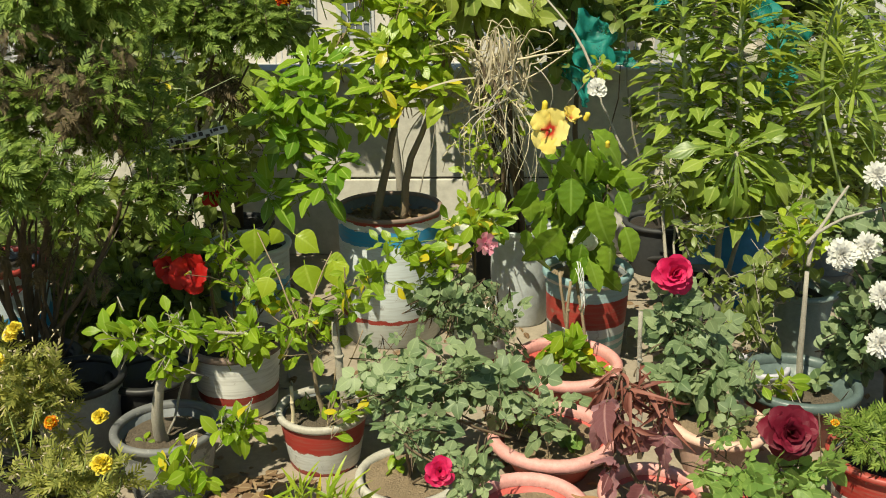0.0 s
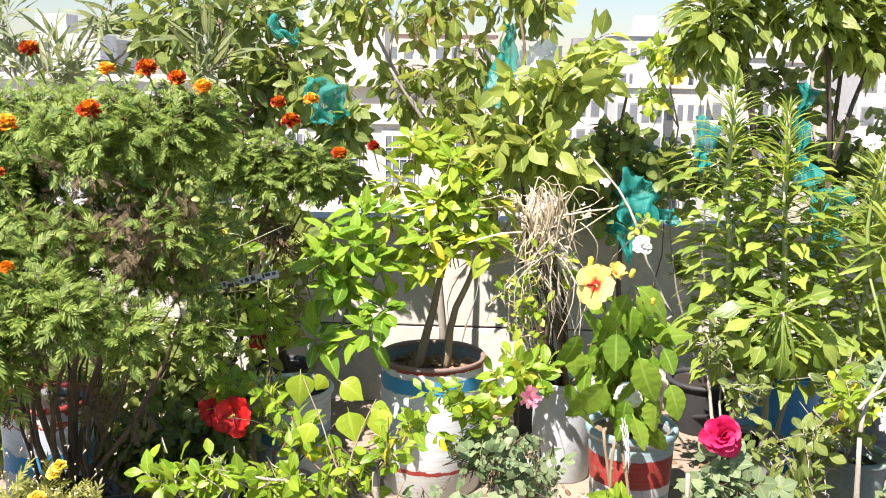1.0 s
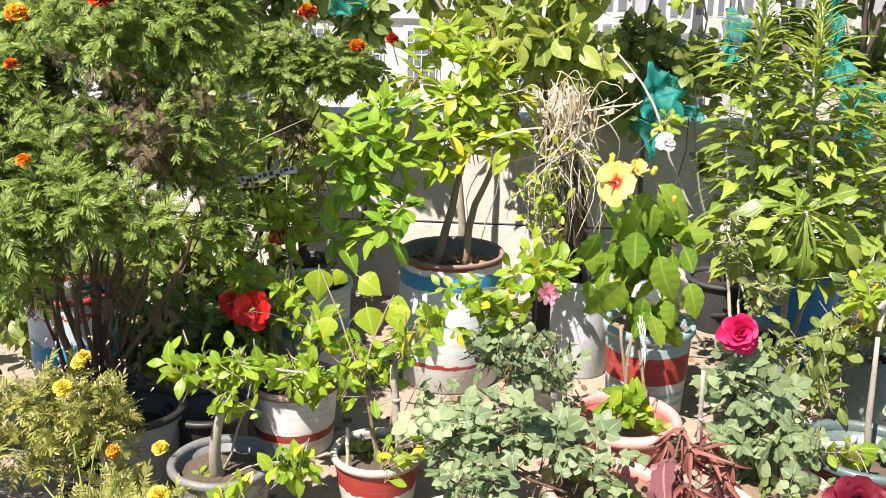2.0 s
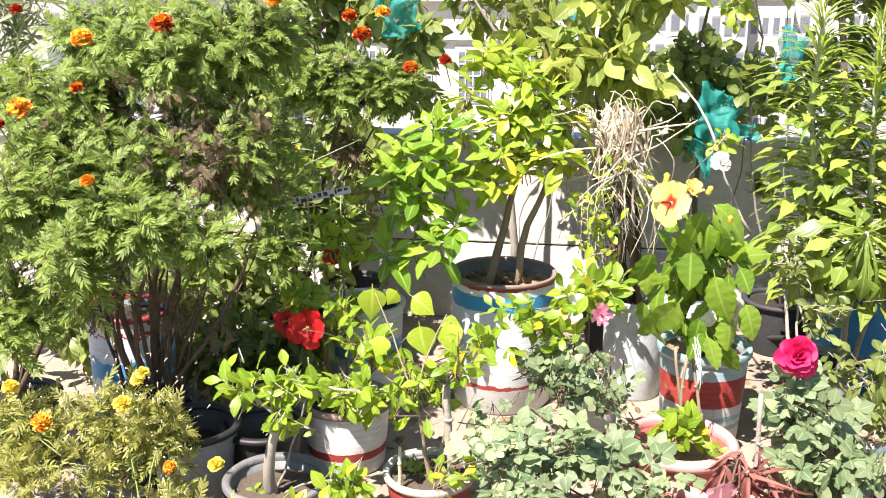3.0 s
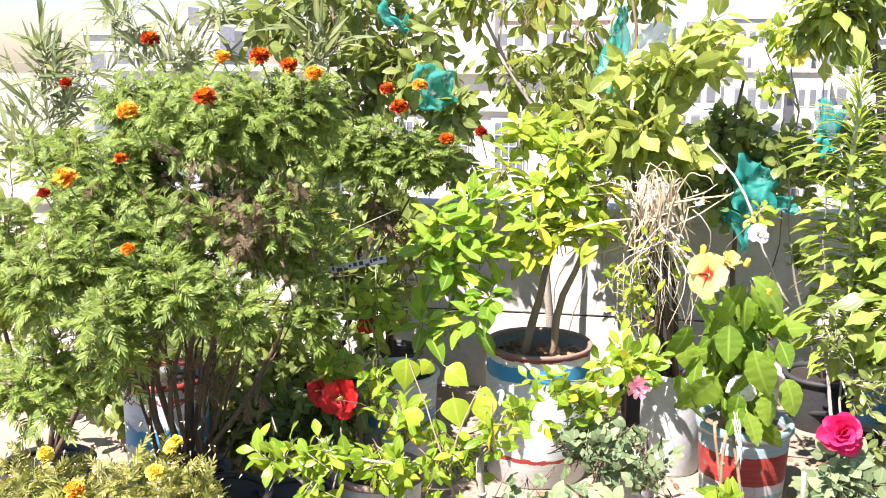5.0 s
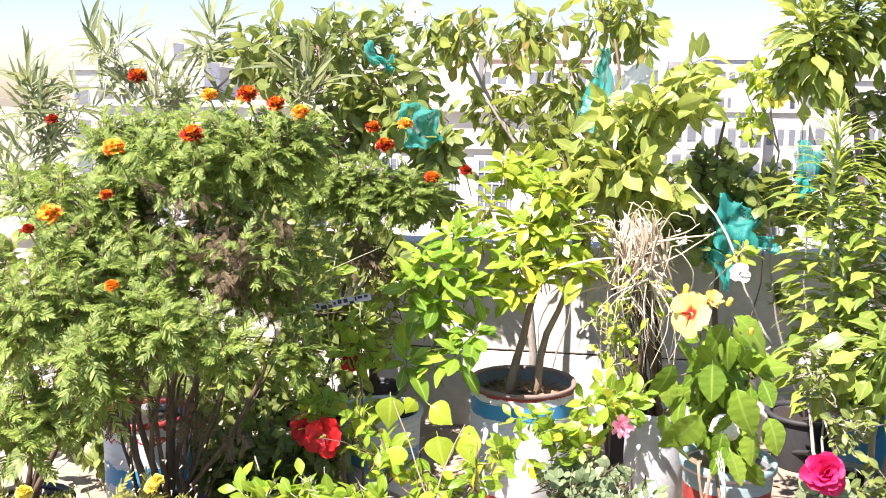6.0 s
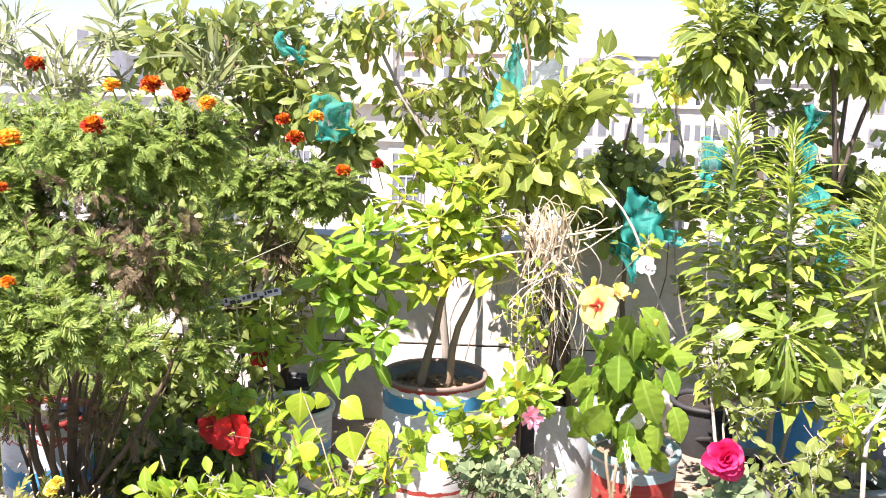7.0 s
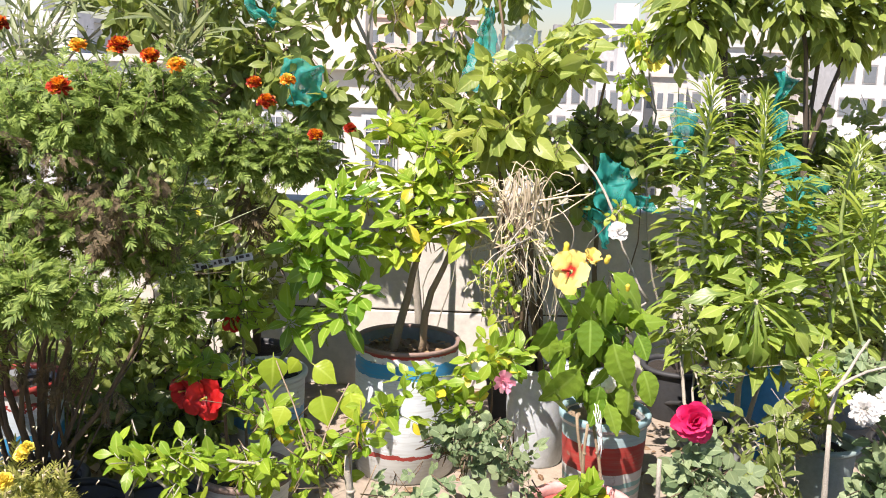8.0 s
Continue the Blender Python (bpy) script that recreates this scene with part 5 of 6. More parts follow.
leaves(yh, "hib", [orient(V(a) - V(y0), V(b) - V(a), (1.5 - 0.75 * (i % 5), -1, 0.1 + 0.45 * (i % 3)), ln) for i, (a, b, ln) in enumerate(big)], M["hib"], "broad_leaf")
flower(yh, (0.335, 2.880, 0.906), (-0.68, -0.75, 0.28), 0.076, 5, "ruffle", "petal_yellow", 0.4, 1, 7, "petal_rust", 0.7)
for p, d, w, h in (((0.319, 2.930, 0.945), (0.05, -0.1, 1), 0.011, 0.048), ((0.448, 2.930, 0.925), (0.3, -0.3, 0.9), 0.009, 0.034), ((0.52, 2.90, 0.845), (-0.1, -0.3, 1), 0.008, 0.026)):
    v, fc = lathe([(0.0005, 0), (w * 0.75, 0.1 * h), (w, 0.35 * h), (w * 0.8, 0.65 * h), (w * 0.95, 0.85 * h), (w * 0.3, h), (0.0005, 0.97 * h)], 9, 0.08)
    part("bud", mesh_of("bud", v, fc, M["petal_lemon"]), yh, m=Matrix.Translation(V(p) - V(y0)) @ V(d).to_track_quat("Z", "Y").to_matrix().to_4x4())
flower(yh, (0.402, 2.945, 0.925), (0.25, -0.5, 0.9), 0.05, 5, "ruffle", "petal_yellow", 1.15, 1, 8)

# ---- carnation on its long shoot ----
c0 = (0.32, 3.52, 0.37)
car = plant("carnation", c0, "lone white bloom on a long bare shoot", "flower plant", [(c0, (0.665, 3.300, 0.716), 0.007), ((0.665, 3.300, 0.716), (0.546, 3.300, 0.961), 0.006), ((0.546, 3.300, 0.961), (0.364, 3.500, 1.270), 0.006)],
            [((0.549, 3.300, 1.046), (0.043, 0.04, 0.038), 5)], "oval", "lime", 0.05, 4, 0.045, "stem_grey", 38, 0.005)
flower(car, (0.527, 3.220, 0.980), (0, -1, 0.5), 0.036, 9, "frill", "petal_white", 0.3, 4, 9, upright=0.9)

# ---- dry bundle ----
d0 = (0.28, 3.52, 0.37)
dryv = thing("dry_climber", d0, "tangle of dry straw-coloured climber stems by the wall", "dry plant")
rg = random.Random(12)
cc = V((0.180, 3.370, 1.045)) - V(d0)
arcs, runners, straps = [], [], []
for k in range(34):
    w, h = rg.uniform(0.03, 0.12), rg.uniform(0.03, 0.16)
    a = cc + Vector((rg.gauss(-0.01, 0.06), rg.gauss(0, 0.05), rg.uniform(-0.12, 0.04)))
    yaw, sway = rg.uniform(0, 6.28), rg.gauss(0, 0.03)
    e = rg.uniform(1.3, 2.6)
    pts = [a + Vector((math.cos(yaw) * w * (1 - math.cos(e * u)) + sway * u, math.sin(yaw) * w * 0.6 * (1 - math.cos(e * u)), h * math.sin(e * u) + noise.noise(Vector((k, u * 3, 1))) * 0.02)) for u in np.linspace(0, 1.25, 14)]
    arcs.append((pts, rg.uniform(0.0018, 0.0034), 0.0012))
for k in range(60):
    a = cc + Vector((rg.gauss(0.01, 0.055), rg.gauss(0, 0.05), rg.uniform(-0.02, 0.11)))
    d = Vector((rg.gauss(0, 0.22), rg.gauss(0, 0.2), -1))
    straps.append(orient(a, d, Vector((rg.gauss(0, 0.7), -1, 0.2)), rg.uniform(0.12, 0.27)))
for k in range(16):
    a = cc + Vector((rg.gauss(-0.03, 0.07), rg.gauss(-0.02, 0.04), rg.gauss(-0.06, 0.05)))
    straps.append(orient(a, Vector((rg.choice((-1, 1)) * 0.9, rg.gauss(0, 0.3), rg.gauss(0.1, 0.5))), Vector((0, -0.8, 0.8)), rg.uniform(0.12, 0.22)))
for k in range(70):
    a = cc + Vector((rg.gauss(0, 0.06), rg.gauss(0, 0.05), rg.uniform(-0.2, 0.02)))
    runners.append((bent(a, a + Vector((rg.gauss(0, 0.08), rg.gauss(-0.02, 0.05), -rg.uniform(0.12, 0.42))), rg, 0.3, 9), rg.uniform(0.0015, 0.004), 0.001))
part("brown_tangle", mesh_of("brown_tangle", *tubes(runners[::2], 5), M["stem_grey"]), dryv, "withered grey-brown runners", kind="stuff")
part("straw_tangle", mesh_of("straw_tangle", *tubes(arcs + runners[1::2], 5), M["straw"]), dryv, kind="stuff")
part("dry_foliage", merged("dry_foliage", T["straw"], straps, M["straw_leaf"]), dryv, "pale dry strap leaves hanging in a bunch", kind="stuff")
tr = [(bent(Vector((rg.gauss(0, 0.04), rg.gauss(0, 0.03), -0.02)), cc + Vector((rg.gauss(0, 0.05), rg.gauss(0, 0.04), rg.uniform(-0.16, 0.04))), rg, 0.08, 7), 0.011, 0.005) for k in range(11)]
for q in tr:
    v, fc = tubes([q], 7)
    part("stem", mesh_of("stem", v, fc, M["stem_dark" if len(q[0]) % 2 and rg.random() < 0.5 else "stem_brown"]), dryv)
for a, b, w in (((-0.019, 3.36, 0.864), (0.452, 3.300, 1.112), 0.0045), ((0.245, 3.340, 1.060), (0.440, 3.280, 1.104), 0.0055), ((0.29, 3.36, 1.075), (0.40, 3.33, 1.135), 0.003), ((-0.147, 3.33, 1.075), (0.16, 3.33, 1.10), 0.004)):
    v, fc = tubes([(bent(V(a) - V(d0), V(b) - V(d0), rg, 0.09, 8), w, w * 0.5)], 6)
    part("stem", mesh_of("stem", v, fc, M["straw"]), dryv)
lines, mm = crown(rg, [(V((0.130, 3.250, 0.738)) - V(d0), (0.128, 0.1, 0.149), 14), (V((0.191, 3.300, 0.891)) - V(d0), (0.149, 0.1, 0.128), 9), (V((0.177, 3.300, 0.514)) - V(d0), (0.128, 0.08, 0.128), 14)], 0.08, 4, 0.05)
leaves(dryv, "oval", mm, M["lime"], "leaf")
part("twigwork", mesh_of("twigwork", *tubes(lines, 4), M["straw"]), dryv, kind="stuff")


# ---- spoon-leaved plumerias ----
def spoon_stem(owner, a, b, n, size, rg):
    """An upright stem set all round with long leaves, level below, shorter and steeper towards its tip: gives the grown and the young ones."""
    a, b = V(a) - owner.location, V(b) - owner.location
    pts = bent(a, b, rg, 0.015, 9)
    part("stem", mesh_of("stem", *tubes([(pts, 0.013, 0.008)], 8), M["stem_fresh"]), owner)
    grown, young = [], []
    for k in range(n):
        u = (k + 0.5) / n
        f = u * (len(pts) - 1)
        q = min(int(f), len(pts) - 2)
        p = V(pts[q]).lerp(V(pts[q + 1]), f - q)
        az = 2.4 * k + rg.uniform(-0.3, 0.3)
        t = max(0.0, u - 0.72) / 0.28
        el = radians(8 + 16 * u + 46 * t + rg.uniform(-13, 13))
        d = Vector((math.cos(az) * math.cos(el), math.sin(az) * math.cos(el), math.sin(el)))
        m = orient(p, d, Vector((0, 0, 1)) + rand_dir(rg) * 0.2, size * rg.uniform(0.72, 1.12) * (1 - 0.62 * t))
        (young if t > 0.25 or rg.random() < 0.1 + 0.2 * u else grown).append(m)
    return grown, young


p0 = (1.2, 3.72, 0.36)
rg = random.Random(14)
plum = thing("spoon_leaf_plumeria", p0, "plumeria with upright stems and long spoon-shaped leaves", "shrub")
mm, yy = [], []
for a, b, n in (((0.905, 3.400, 0.463), (0.850, 3.400, 1.540), 300), ((1.09, 3.350, 0.478), (1.033, 3.350, 1.449), 290), ((1.364, 3.400, 0.486), (1.405, 3.400, 1.302), 230), ((1.625, 3.500, 0.457), (1.635, 3.500, 1.353), 200), ((1.24, 3.52, 0.45), (1.23, 3.52, 1.12), 160), ((0.99, 3.56, 0.45), (0.96, 3.56, 1.16), 160)):
    g, y = spoon_stem(plum, a, b, n, 0.215, rg)
    mm += g
    yy += y
    v, fc = tubes([(bent((rg.gauss(0, 0.04), rg.gauss(0, 0.03), -0.02), V(a) - V(p0), rg, 0.05, 6), 0.016, 0.013)], 8)
    part("stem", mesh_of("stem", v, fc, M["stem_grey"]), plum)
leaves(plum, "spoon", mm, M["plumeria"], "spoon_leaf")
leaves(plum, "needle", yy, M["plumeria"], "young_leaf")
ros = thing("spoon_leaf_plumeria", (1.0, 3.36, 0.0), "low plumeria rosette of spoon leaves leaning out of its pot", "shrub")
rc = V((1.004, 3.150, 0.770)) - ros.location
mm = []
for k in range(16):
    az = 2.4 * k
    fl = 0.35 + 0.5 * (k / 16)
    d = Vector((math.cos(az), -fl, math.sin(az) - 0.35))
    mm.append(orient(rc + d * 0.01, d, Vector((0, -0.7, 0.8)), 0.215 * rg.uniform(0.75, 1.1)))
for k in range(26):
    az = 2.4 * k
    mm.append(orient(rc + Vector((0, 0.05 + 0.004 * k, -0.004 * k)), Vector((math.cos(az), -0.1, math.sin(az) * 0.6 - 0.1)), Vector((0, -0.4, 1)), 0.16 * rg.uniform(0.7, 1.1)))
for k in range(30):
    az = 2.4 * k
    c = rc + Vector((0.11 if k % 2 else -0.09, 0.10, -0.13))
    mm.append(orient(c, Vector((math.cos(az), -0.5, 0.5 * math.sin(az) - 0.25)), Vector((0, -0.5, 1)), 0.17 * rg.uniform(0.75, 1.1)))
leaves(ros, "spade", mm, M["plumeria"], "spoon_leaf")
for dx in (0.11, -0.09):
    part("stem", mesh_of("stem", *tubes([(bent((dx * 0.3, 0.02, 0), rc + Vector((dx, 0.10, -0.13)), rg, 0.05, 7), 0.011, 0.008)], 8), M["stem_grey"]), ros)
part("stem", mesh_of("stem", *tubes([(bent((0, 0, 0), rc, rg, 0.05, 7), 0.014, 0.01)], 8), M["stem_grey"]), ros)
pot("grey_pot", (1.0, 3.36, 0), 0.12, 0.24, "grey_plastic", "grey pot in the shade of the plumeria", "pot", 0.1, "soil_dark", 0.9)

# ---- right: cut stem, chrysanthemums, shrubs ----
k0 = (1.095, 2.59, 0.12)
plant("cut_stem_shrub", k0, "pale cut stem with thin side shoots in a green bowl", "shrub", [(k0, (1.064, 2.570, 0.550), 0.012), ((1.065, 2.570, 0.568), (1.207, 2.700, 0.773), 0.007), ((1.053, 2.570, 0.637), (1.318, 2.700, 0.703), 0.006)],
      [((1.122, 2.800, 0.583), (0.081, 0.1, 0.090), 12), ((1.006, 2.500, 0.219), (0.040, 0.05, 0.024), 3)], "oval", "lime", 0.08, 5, 0.06, "stem_grey", 41, 0.008)
q0 = (1.27, 3.12, 0.24)
plant("croton", q0, "leafy shrub with yellow-green leaves in a grey pot", "shrub", [(q0, (1.209, 3.100, 0.530), 0.007), (q0, (1.282, 3.100, 0.571), 0.007), (q0, (1.083, 3.000, 0.480), 0.005)],
      [((1.206, 3.100, 0.551), (0.120, 0.12, 0.100), 26), ((1.058, 2.950, 0.376), (0.116, 0.1, 0.116), 24), ((1.018, 2.850, 0.273), (0.116, 0.1, 0.077), 16), ((1.205, 3.000, 0.419), (0.097, 0.1, 0.077), 14)], "oval", "shrub", 0.1, 4, 0.065, "stem_grey", 42, 0.006, dense=0.95, canes=3)
z0 = (0.85, 3.04, 0.15)
plant("thorn_shrub", z0, "thin grey-stemmed shrub with small leaves", "shrub", [(z0, (0.823, 3.300, 0.789), 0.008), (z0, (0.861, 3.300, 0.557), 0.006), (z0, (0.769, 3.300, 0.685), 0.005)],
      [((0.796, 3.150, 0.680), (0.062, 0.08, 0.186), 16), ((0.878, 3.100, 0.489), (0.103, 0.08, 0.124), 12), ((0.932, 3.000, 0.358), (0.09, 0.08, 0.097), 8)], "oval", "shrub", 0.08, 5, 0.045, "stem_grey", 43, 0.006, dense=1.15)
w0 = (1.5, 2.6, 0.2)
mum = plant("chrysanthemum", w0, "chrysanthemum bush with white many-petalled blooms", "flower plant", [(w0, (1.262, 2.600, 0.610), 0.005), (w0, (1.192, 2.600, 0.575), 0.005), (w0, (1.273, 2.650, 0.802), 0.005), (w0, (1.278, 2.500, 0.365), 0.005)],
            [((1.279, 2.700, 0.239), (0.084, 0.1, 0.101), 26), ((1.293, 2.900, 0.609), (0.112, 0.1, 0.112), 24), ((1.293, 2.600, 0.395), (0.117, 0.12, 0.184), 62), ((1.339, 2.600, 0.592), (0.101, 0.12, 0.184), 30)], "rose", "rose", 0.08, 5, 0.05, "stem_dark", 44, 0.005)
for i, (p, s) in enumerate([((1.242, 2.600, 0.831), 0.04), ((1.150, 2.550, 0.609), 0.045), ((1.235, 2.580, 0.622), 0.042), ((1.261, 2.500, 0.502), 0.04), ((1.251, 2.450, 0.376), 0.042), ((1.150, 2.550, 0.603), 0.04)]):
    flower(mum, p, (-0.15, -1, 0.5), s, 26, "strap", "petal_white", 0.1, 5, 20 + i, upright=0.9)
lily = plant("white_bloom_stem", (1.62, 3.2, 0.2), "tall yellowish stem topped by white blooms", "flower plant", [((1.62, 3.2, 0.2), (1.305, 3.200, 0.894), 0.008), ((1.305, 3.200, 0.894), (1.314, 3.200, 1.286), 0.008), ((1.314, 3.200, 1.286), (1.386, 3.200, 1.346), 0.005)], [((1.390, 3.200, 0.997), (0.124, 0.1, 0.186), 12)], "narrow", "plumeria", 0.08, 5, 0.16, "stem_green", 45, 0.006)
pot("black_pot", (1.62, 3.2, 0), 0.14, 0.26, "black_plastic", "black plastic pot of the tall white blooms", "pot", 0.11, "soil_dark", 0.85)
for i, p in enumerate(((1.253, 3.150, 1.352), (1.370, 3.150, 1.330))):
    flower(lily, p, (-0.3, -0.7, 0.9), 0.036, 7, "frill", "petal_white", 0.25, 2, 30 + i, upright=0.6)

# ---- roses in front ----
a0 = (0.79, 2.38, 0.14)
ros1 = plant("rose_bush", a0, "tall rose bush with one deep pink bloom", "rose", [(a0, (0.684, 2.500, 0.365), 0.006), ((0.684, 2.500, 0.365), (0.667, 2.520, 0.542), 0.005), (a0, (0.776, 2.500, 0.436), 0.004), (a0, (0.798, 2.400, 0.251), 0.004)],
             [((0.706, 2.500, 0.401), (0.097, 0.1, 0.097), 22), ((0.696, 2.450, 0.262), (0.093, 0.1, 0.085), 20), ((0.839, 2.500, 0.293), (0.062, 0.08, 0.062), 8), ((0.823, 2.300, 0.258), (0.062, 0.06, 0.028), 3)], "spray", "rose", 0.1, 3, 0.115, "stem_brown", 51, 0.005, dense=0.85)
flower(ros1, (0.653, 2.480, 0.578), (0.05, -1, 0.45), 0.058, 8, "rosepetal", "petal_pink", 0.12, 4, 31, upright=1.0)
b0 = (0.29, 2.4, 0.08)
ros2 = plant("rose_bush", b0, "spreading rose bush with pale grey-green leaves", "rose", [(b0, (0.101, 2.350, 0.293), 0.006), (b0, (-0.101, 2.300, 0.318), 0.005), (b0, (0.269, 2.300, 0.301), 0.005), (b0, (-0.169, 2.400, 0.339), 0.004)],
             [((-0.110, 2.330, 0.300), (0.120, 0.11, 0.050), 16), ((0.040, 2.380, 0.320), (0.130, 0.11, 0.045), 16), ((0.181, 2.350, 0.285), (0.110, 0.08, 0.040), 10), ((0.285, 2.300, 0.250), (0.070, 0.06, 0.040), 5), ((-0.160, 2.400, 0.339), (0.074, 0.08, 0.044), 6), ((-0.050, 2.200, 0.240), (0.085, 0.08, 0.035), 5)], "spray", "rose", 0.1, 3, 0.11, "stem_brown", 52, 0.005, dense=0.85, loose=0.5)
e0 = (-0.09, 2.17, 0.09)
ros3 = plant("rose_bush", e0, "low rose with a small red bloom and sparse leaves", "rose", [(e0, (-0.095, 2.100, 0.258), 0.006), ((-0.095, 2.100, 0.258), (-0.008, 2.020, 0.249), 0.004), (e0, (0.063, 2.050, 0.206), 0.004)],
             [((-0.080, 2.100, 0.290), (0.068, 0.06, 0.041), 4), ((0.075, 2.000, 0.237), (0.052, 0.07, 0.045), 6)], "spray", "rose", 0.07, 3, 0.085, "stem_brown", 53, 0.005)
flower(ros3, (-0.005, 1.980, 0.255), (0.2, -1, 0.5), 0.036, 7, "rosepetal", "petal_pink", 0.2, 4, 32, upright=1.0)
f0 = (0.87, 2.02, 0.07)
ros4 = plant("rose_bush", f0, "low rose with fresh green leaves and a dark maroon bloom", "rose", [(f0, (0.829, 2.020, 0.241), 0.005), ((0.829, 2.020, 0.241), (0.863, 2.050, 0.310), 0.005), (f0, (0.698, 2.000, 0.237), 0.004), (f0, (0.906, 2.000, 0.237), 0.004)],
             [((0.712, 2.000, 0.237), (0.071, 0.07, 0.052), 11), ((0.843, 1.980, 0.241), (0.077, 0.07, 0.045), 12), ((0.917, 2.000, 0.260), (0.045, 0.05, 0.039), 6), ((0.784, 2.200, 0.268), (0.039, 0.05, 0.026), 2)], "spray", "rose_fresh", 0.09, 3, 0.105, "stem_brown", 54, 0.005, dense=0.7)
flower(ros4, (0.832, 1.980, 0.361), (0.0, -1, 0.4), 0.062, 9, "rosepetal", "petal_maroon", 0.1, 5, 33, upright=1.0)
n0 = (0.55, 2.1, 0.07)
coleus = plant("coleus", n0, "purple-red coleus with drooping ragged leaves and dry curled tips", "foliage plant", [(n0, (0.432, 2.100, 0.354), 0.006), ((0.432, 2.100, 0.354), (0.450, 2.130, 0.440), 0.004), (n0, (0.420, 2.000, 0.215), 0.004), (n0, (0.540, 2.050, 0.300), 0.004)],
      [((0.440, 2.100, 0.350), (0.045, 0.05, 0.030), 3), ((0.400, 2.000, 0.250), (0.032, 0.04, 0.019), 2), ((0.540, 2.050, 0.300), (0.040, 0.06, 0.040), 2), ((0.466, 1.950, 0.180), (0.080, 0.07, 0.030), 3)], "coleus", "coleus", 0.05, 3, 0.085, "stem_brown", 55, 0.005, 80, -0.2, 0.9, dense=1.0, loose=1.3)
lines, mm = crown(random.Random(56), [(V((0.475, 2.130, 0.400)) - V(n0), (0.085, 0.06, 0.040), 12), (V((0.560, 2.120, 0.370)) - V(n0), (0.03, 0.04, 0.05), 3), (V((0.440, 2.080, 0.330)) - V(n0), (0.06, 0.05, 0.03), 4), (V((0.500, 1.980, 0.170)) - V(n0), (0.09, 0.05, 0.03), 6)], 0.04, 4, 0.07, 70, -0.1, 0.5)
part("curled_leaves", merged("curled_leaves", T["curl"], mm, M["coleus_dry"]), coleus, "dry rust-brown curled leaves", kind="stuff")
part("twigwork", mesh_of("twigwork", *tubes(lines, 4), M["stem_brown"]), coleus, kind="stuff")
plant("bowl_seedling", (0.43, 2.84, 0.08), "low leafy seedling in the red bowl", "seedling", [((0.43, 2.84, 0.08), (0.389, 2.750, 0.256), 0.004)], [((0.395, 2.720, 0.240), (0.070, 0.07, 0.035), 9)], "oval", "citrus", 0.07, 5, 0.07, "stem_green", 56, 0.004)
ym = plant("young_marigold", (1.16, 2.15, 0.16), "dense dark green young marigold in a red pot", "flower plant", [((1.16, 2.15, 0.16), (1.083, 2.100, 0.322), 0.004)], [((1.089, 2.100, 0.282), (0.081, 0.1, 0.047), 28)], "tagetes", "marigold", 0.06, 7, 1.2, "stem_dark", 57, 0.004)
pompon(ym, (0.970, 2.050, 0.346), (0, -0.5, 1), 0.012, "petal_orange", "petal_lemon", 95)
plant("grass_tuft", (-0.4, 1.98, 0.0), "tuft of bright narrow leaves on the floor", "grass", [], [((-0.369, 1.980, 0.170), (0.06, 0.04, 0.02), 4), ((-0.272, 1.980, 0.162), (0.07, 0.04, 0.02), 5)], "narrow", "lime", 0.04, 6, 0.09, "stem_green", 58, 0.003, 50, 1.2)

# ---- stakes ----
stake("wooden_stake", (-0.28, 2.42, 0.12), (-0.302, 2.420, 0.460), 0.013, "stem_grey", "weathered grey wooden stake in a painted pot", 1, group="stakes")
stake("wooden_stake", (-0.43, 2.36, 0.12), (-0.427, 2.360, 0.288), 0.006, "straw", "thin pale stick in a painted pot", 2, group="stakes")
stake("wooden_stake", (0.587, 2.45, 0.0), (0.561, 2.450, 0.475), 0.0075, "stem_grey", "thin grey stick beside the pink rose", 3, group="stakes")
for i, (a, b) in enumerate((((0.44, 2.88, 0.08), (0.382, 2.900, 0.434)), ((0.4, 2.86, 0.08), (0.418, 2.880, 0.402)), ((0.49, 2.88, 0.08), (0.443, 2.920, 0.387)))):
    stake("bamboo_stick", a, b, 0.006, "trunk_bark", "dry stick in the red bowl", 4 + i, group="stakes")

# ---- back row along the wall ----
def back(name, x, label, stems, blobs, leaf, mat, twig, per, size, bark, seed, y=4.08, **kw):
    pot("dark_pot", (x, y, 0), 0.15, 0.24, "dark_plastic", "dark plastic pot by the wall under a tall shrub", "pot", 0.12, "soil_dark", 0.9, group="pots by the wall")
    b = (x, y, 0.2)
    return plant(name, b, label, "shrub", [((x, y, 0.2), *s) for s in stems[:1]] + list(stems[1:]), blobs, leaf, mat, twig, per, size, bark, seed, **kw)


back("oleander", -1.95, "tall oleander with narrow grey-green leaves", [((-1.974, 4.000, 1.186), 0.014), ((-1.974, 4.000, 1.186), (-2.125, 4.000, 1.769), 0.009), ((-1.974, 4.000, 1.186), (-1.698, 4.000, 1.778), 0.009), ((-1.974, 4.000, 1.186), (-1.425, 4.000, 1.783), 0.009), ((-1.974, 4.000, 1.186), (-2.567, 4.000, 1.385), 0.009)],
     [((-2.126, 4.000, 1.746), (0.155, 0.15, 0.181), 16), ((-1.856, 3.950, 1.605), (0.310, 0.2, 0.155), 26), ((-1.672, 4.000, 1.802), (0.103, 0.1, 0.155), 10), ((-1.183, 3.850, 1.618), (0.155, 0.1, 0.155), 14), ((-2.524, 4.000, 1.536), (0.284, 0.2, 0.206), 34), ((-2.520, 3.900, 1.213), (0.232, 0.2, 0.232), 34)], "narrow", "oleander", 0.14, 8, 0.17, "stem_grey", 61, spread=40, lift=1.0, dense=0.75)
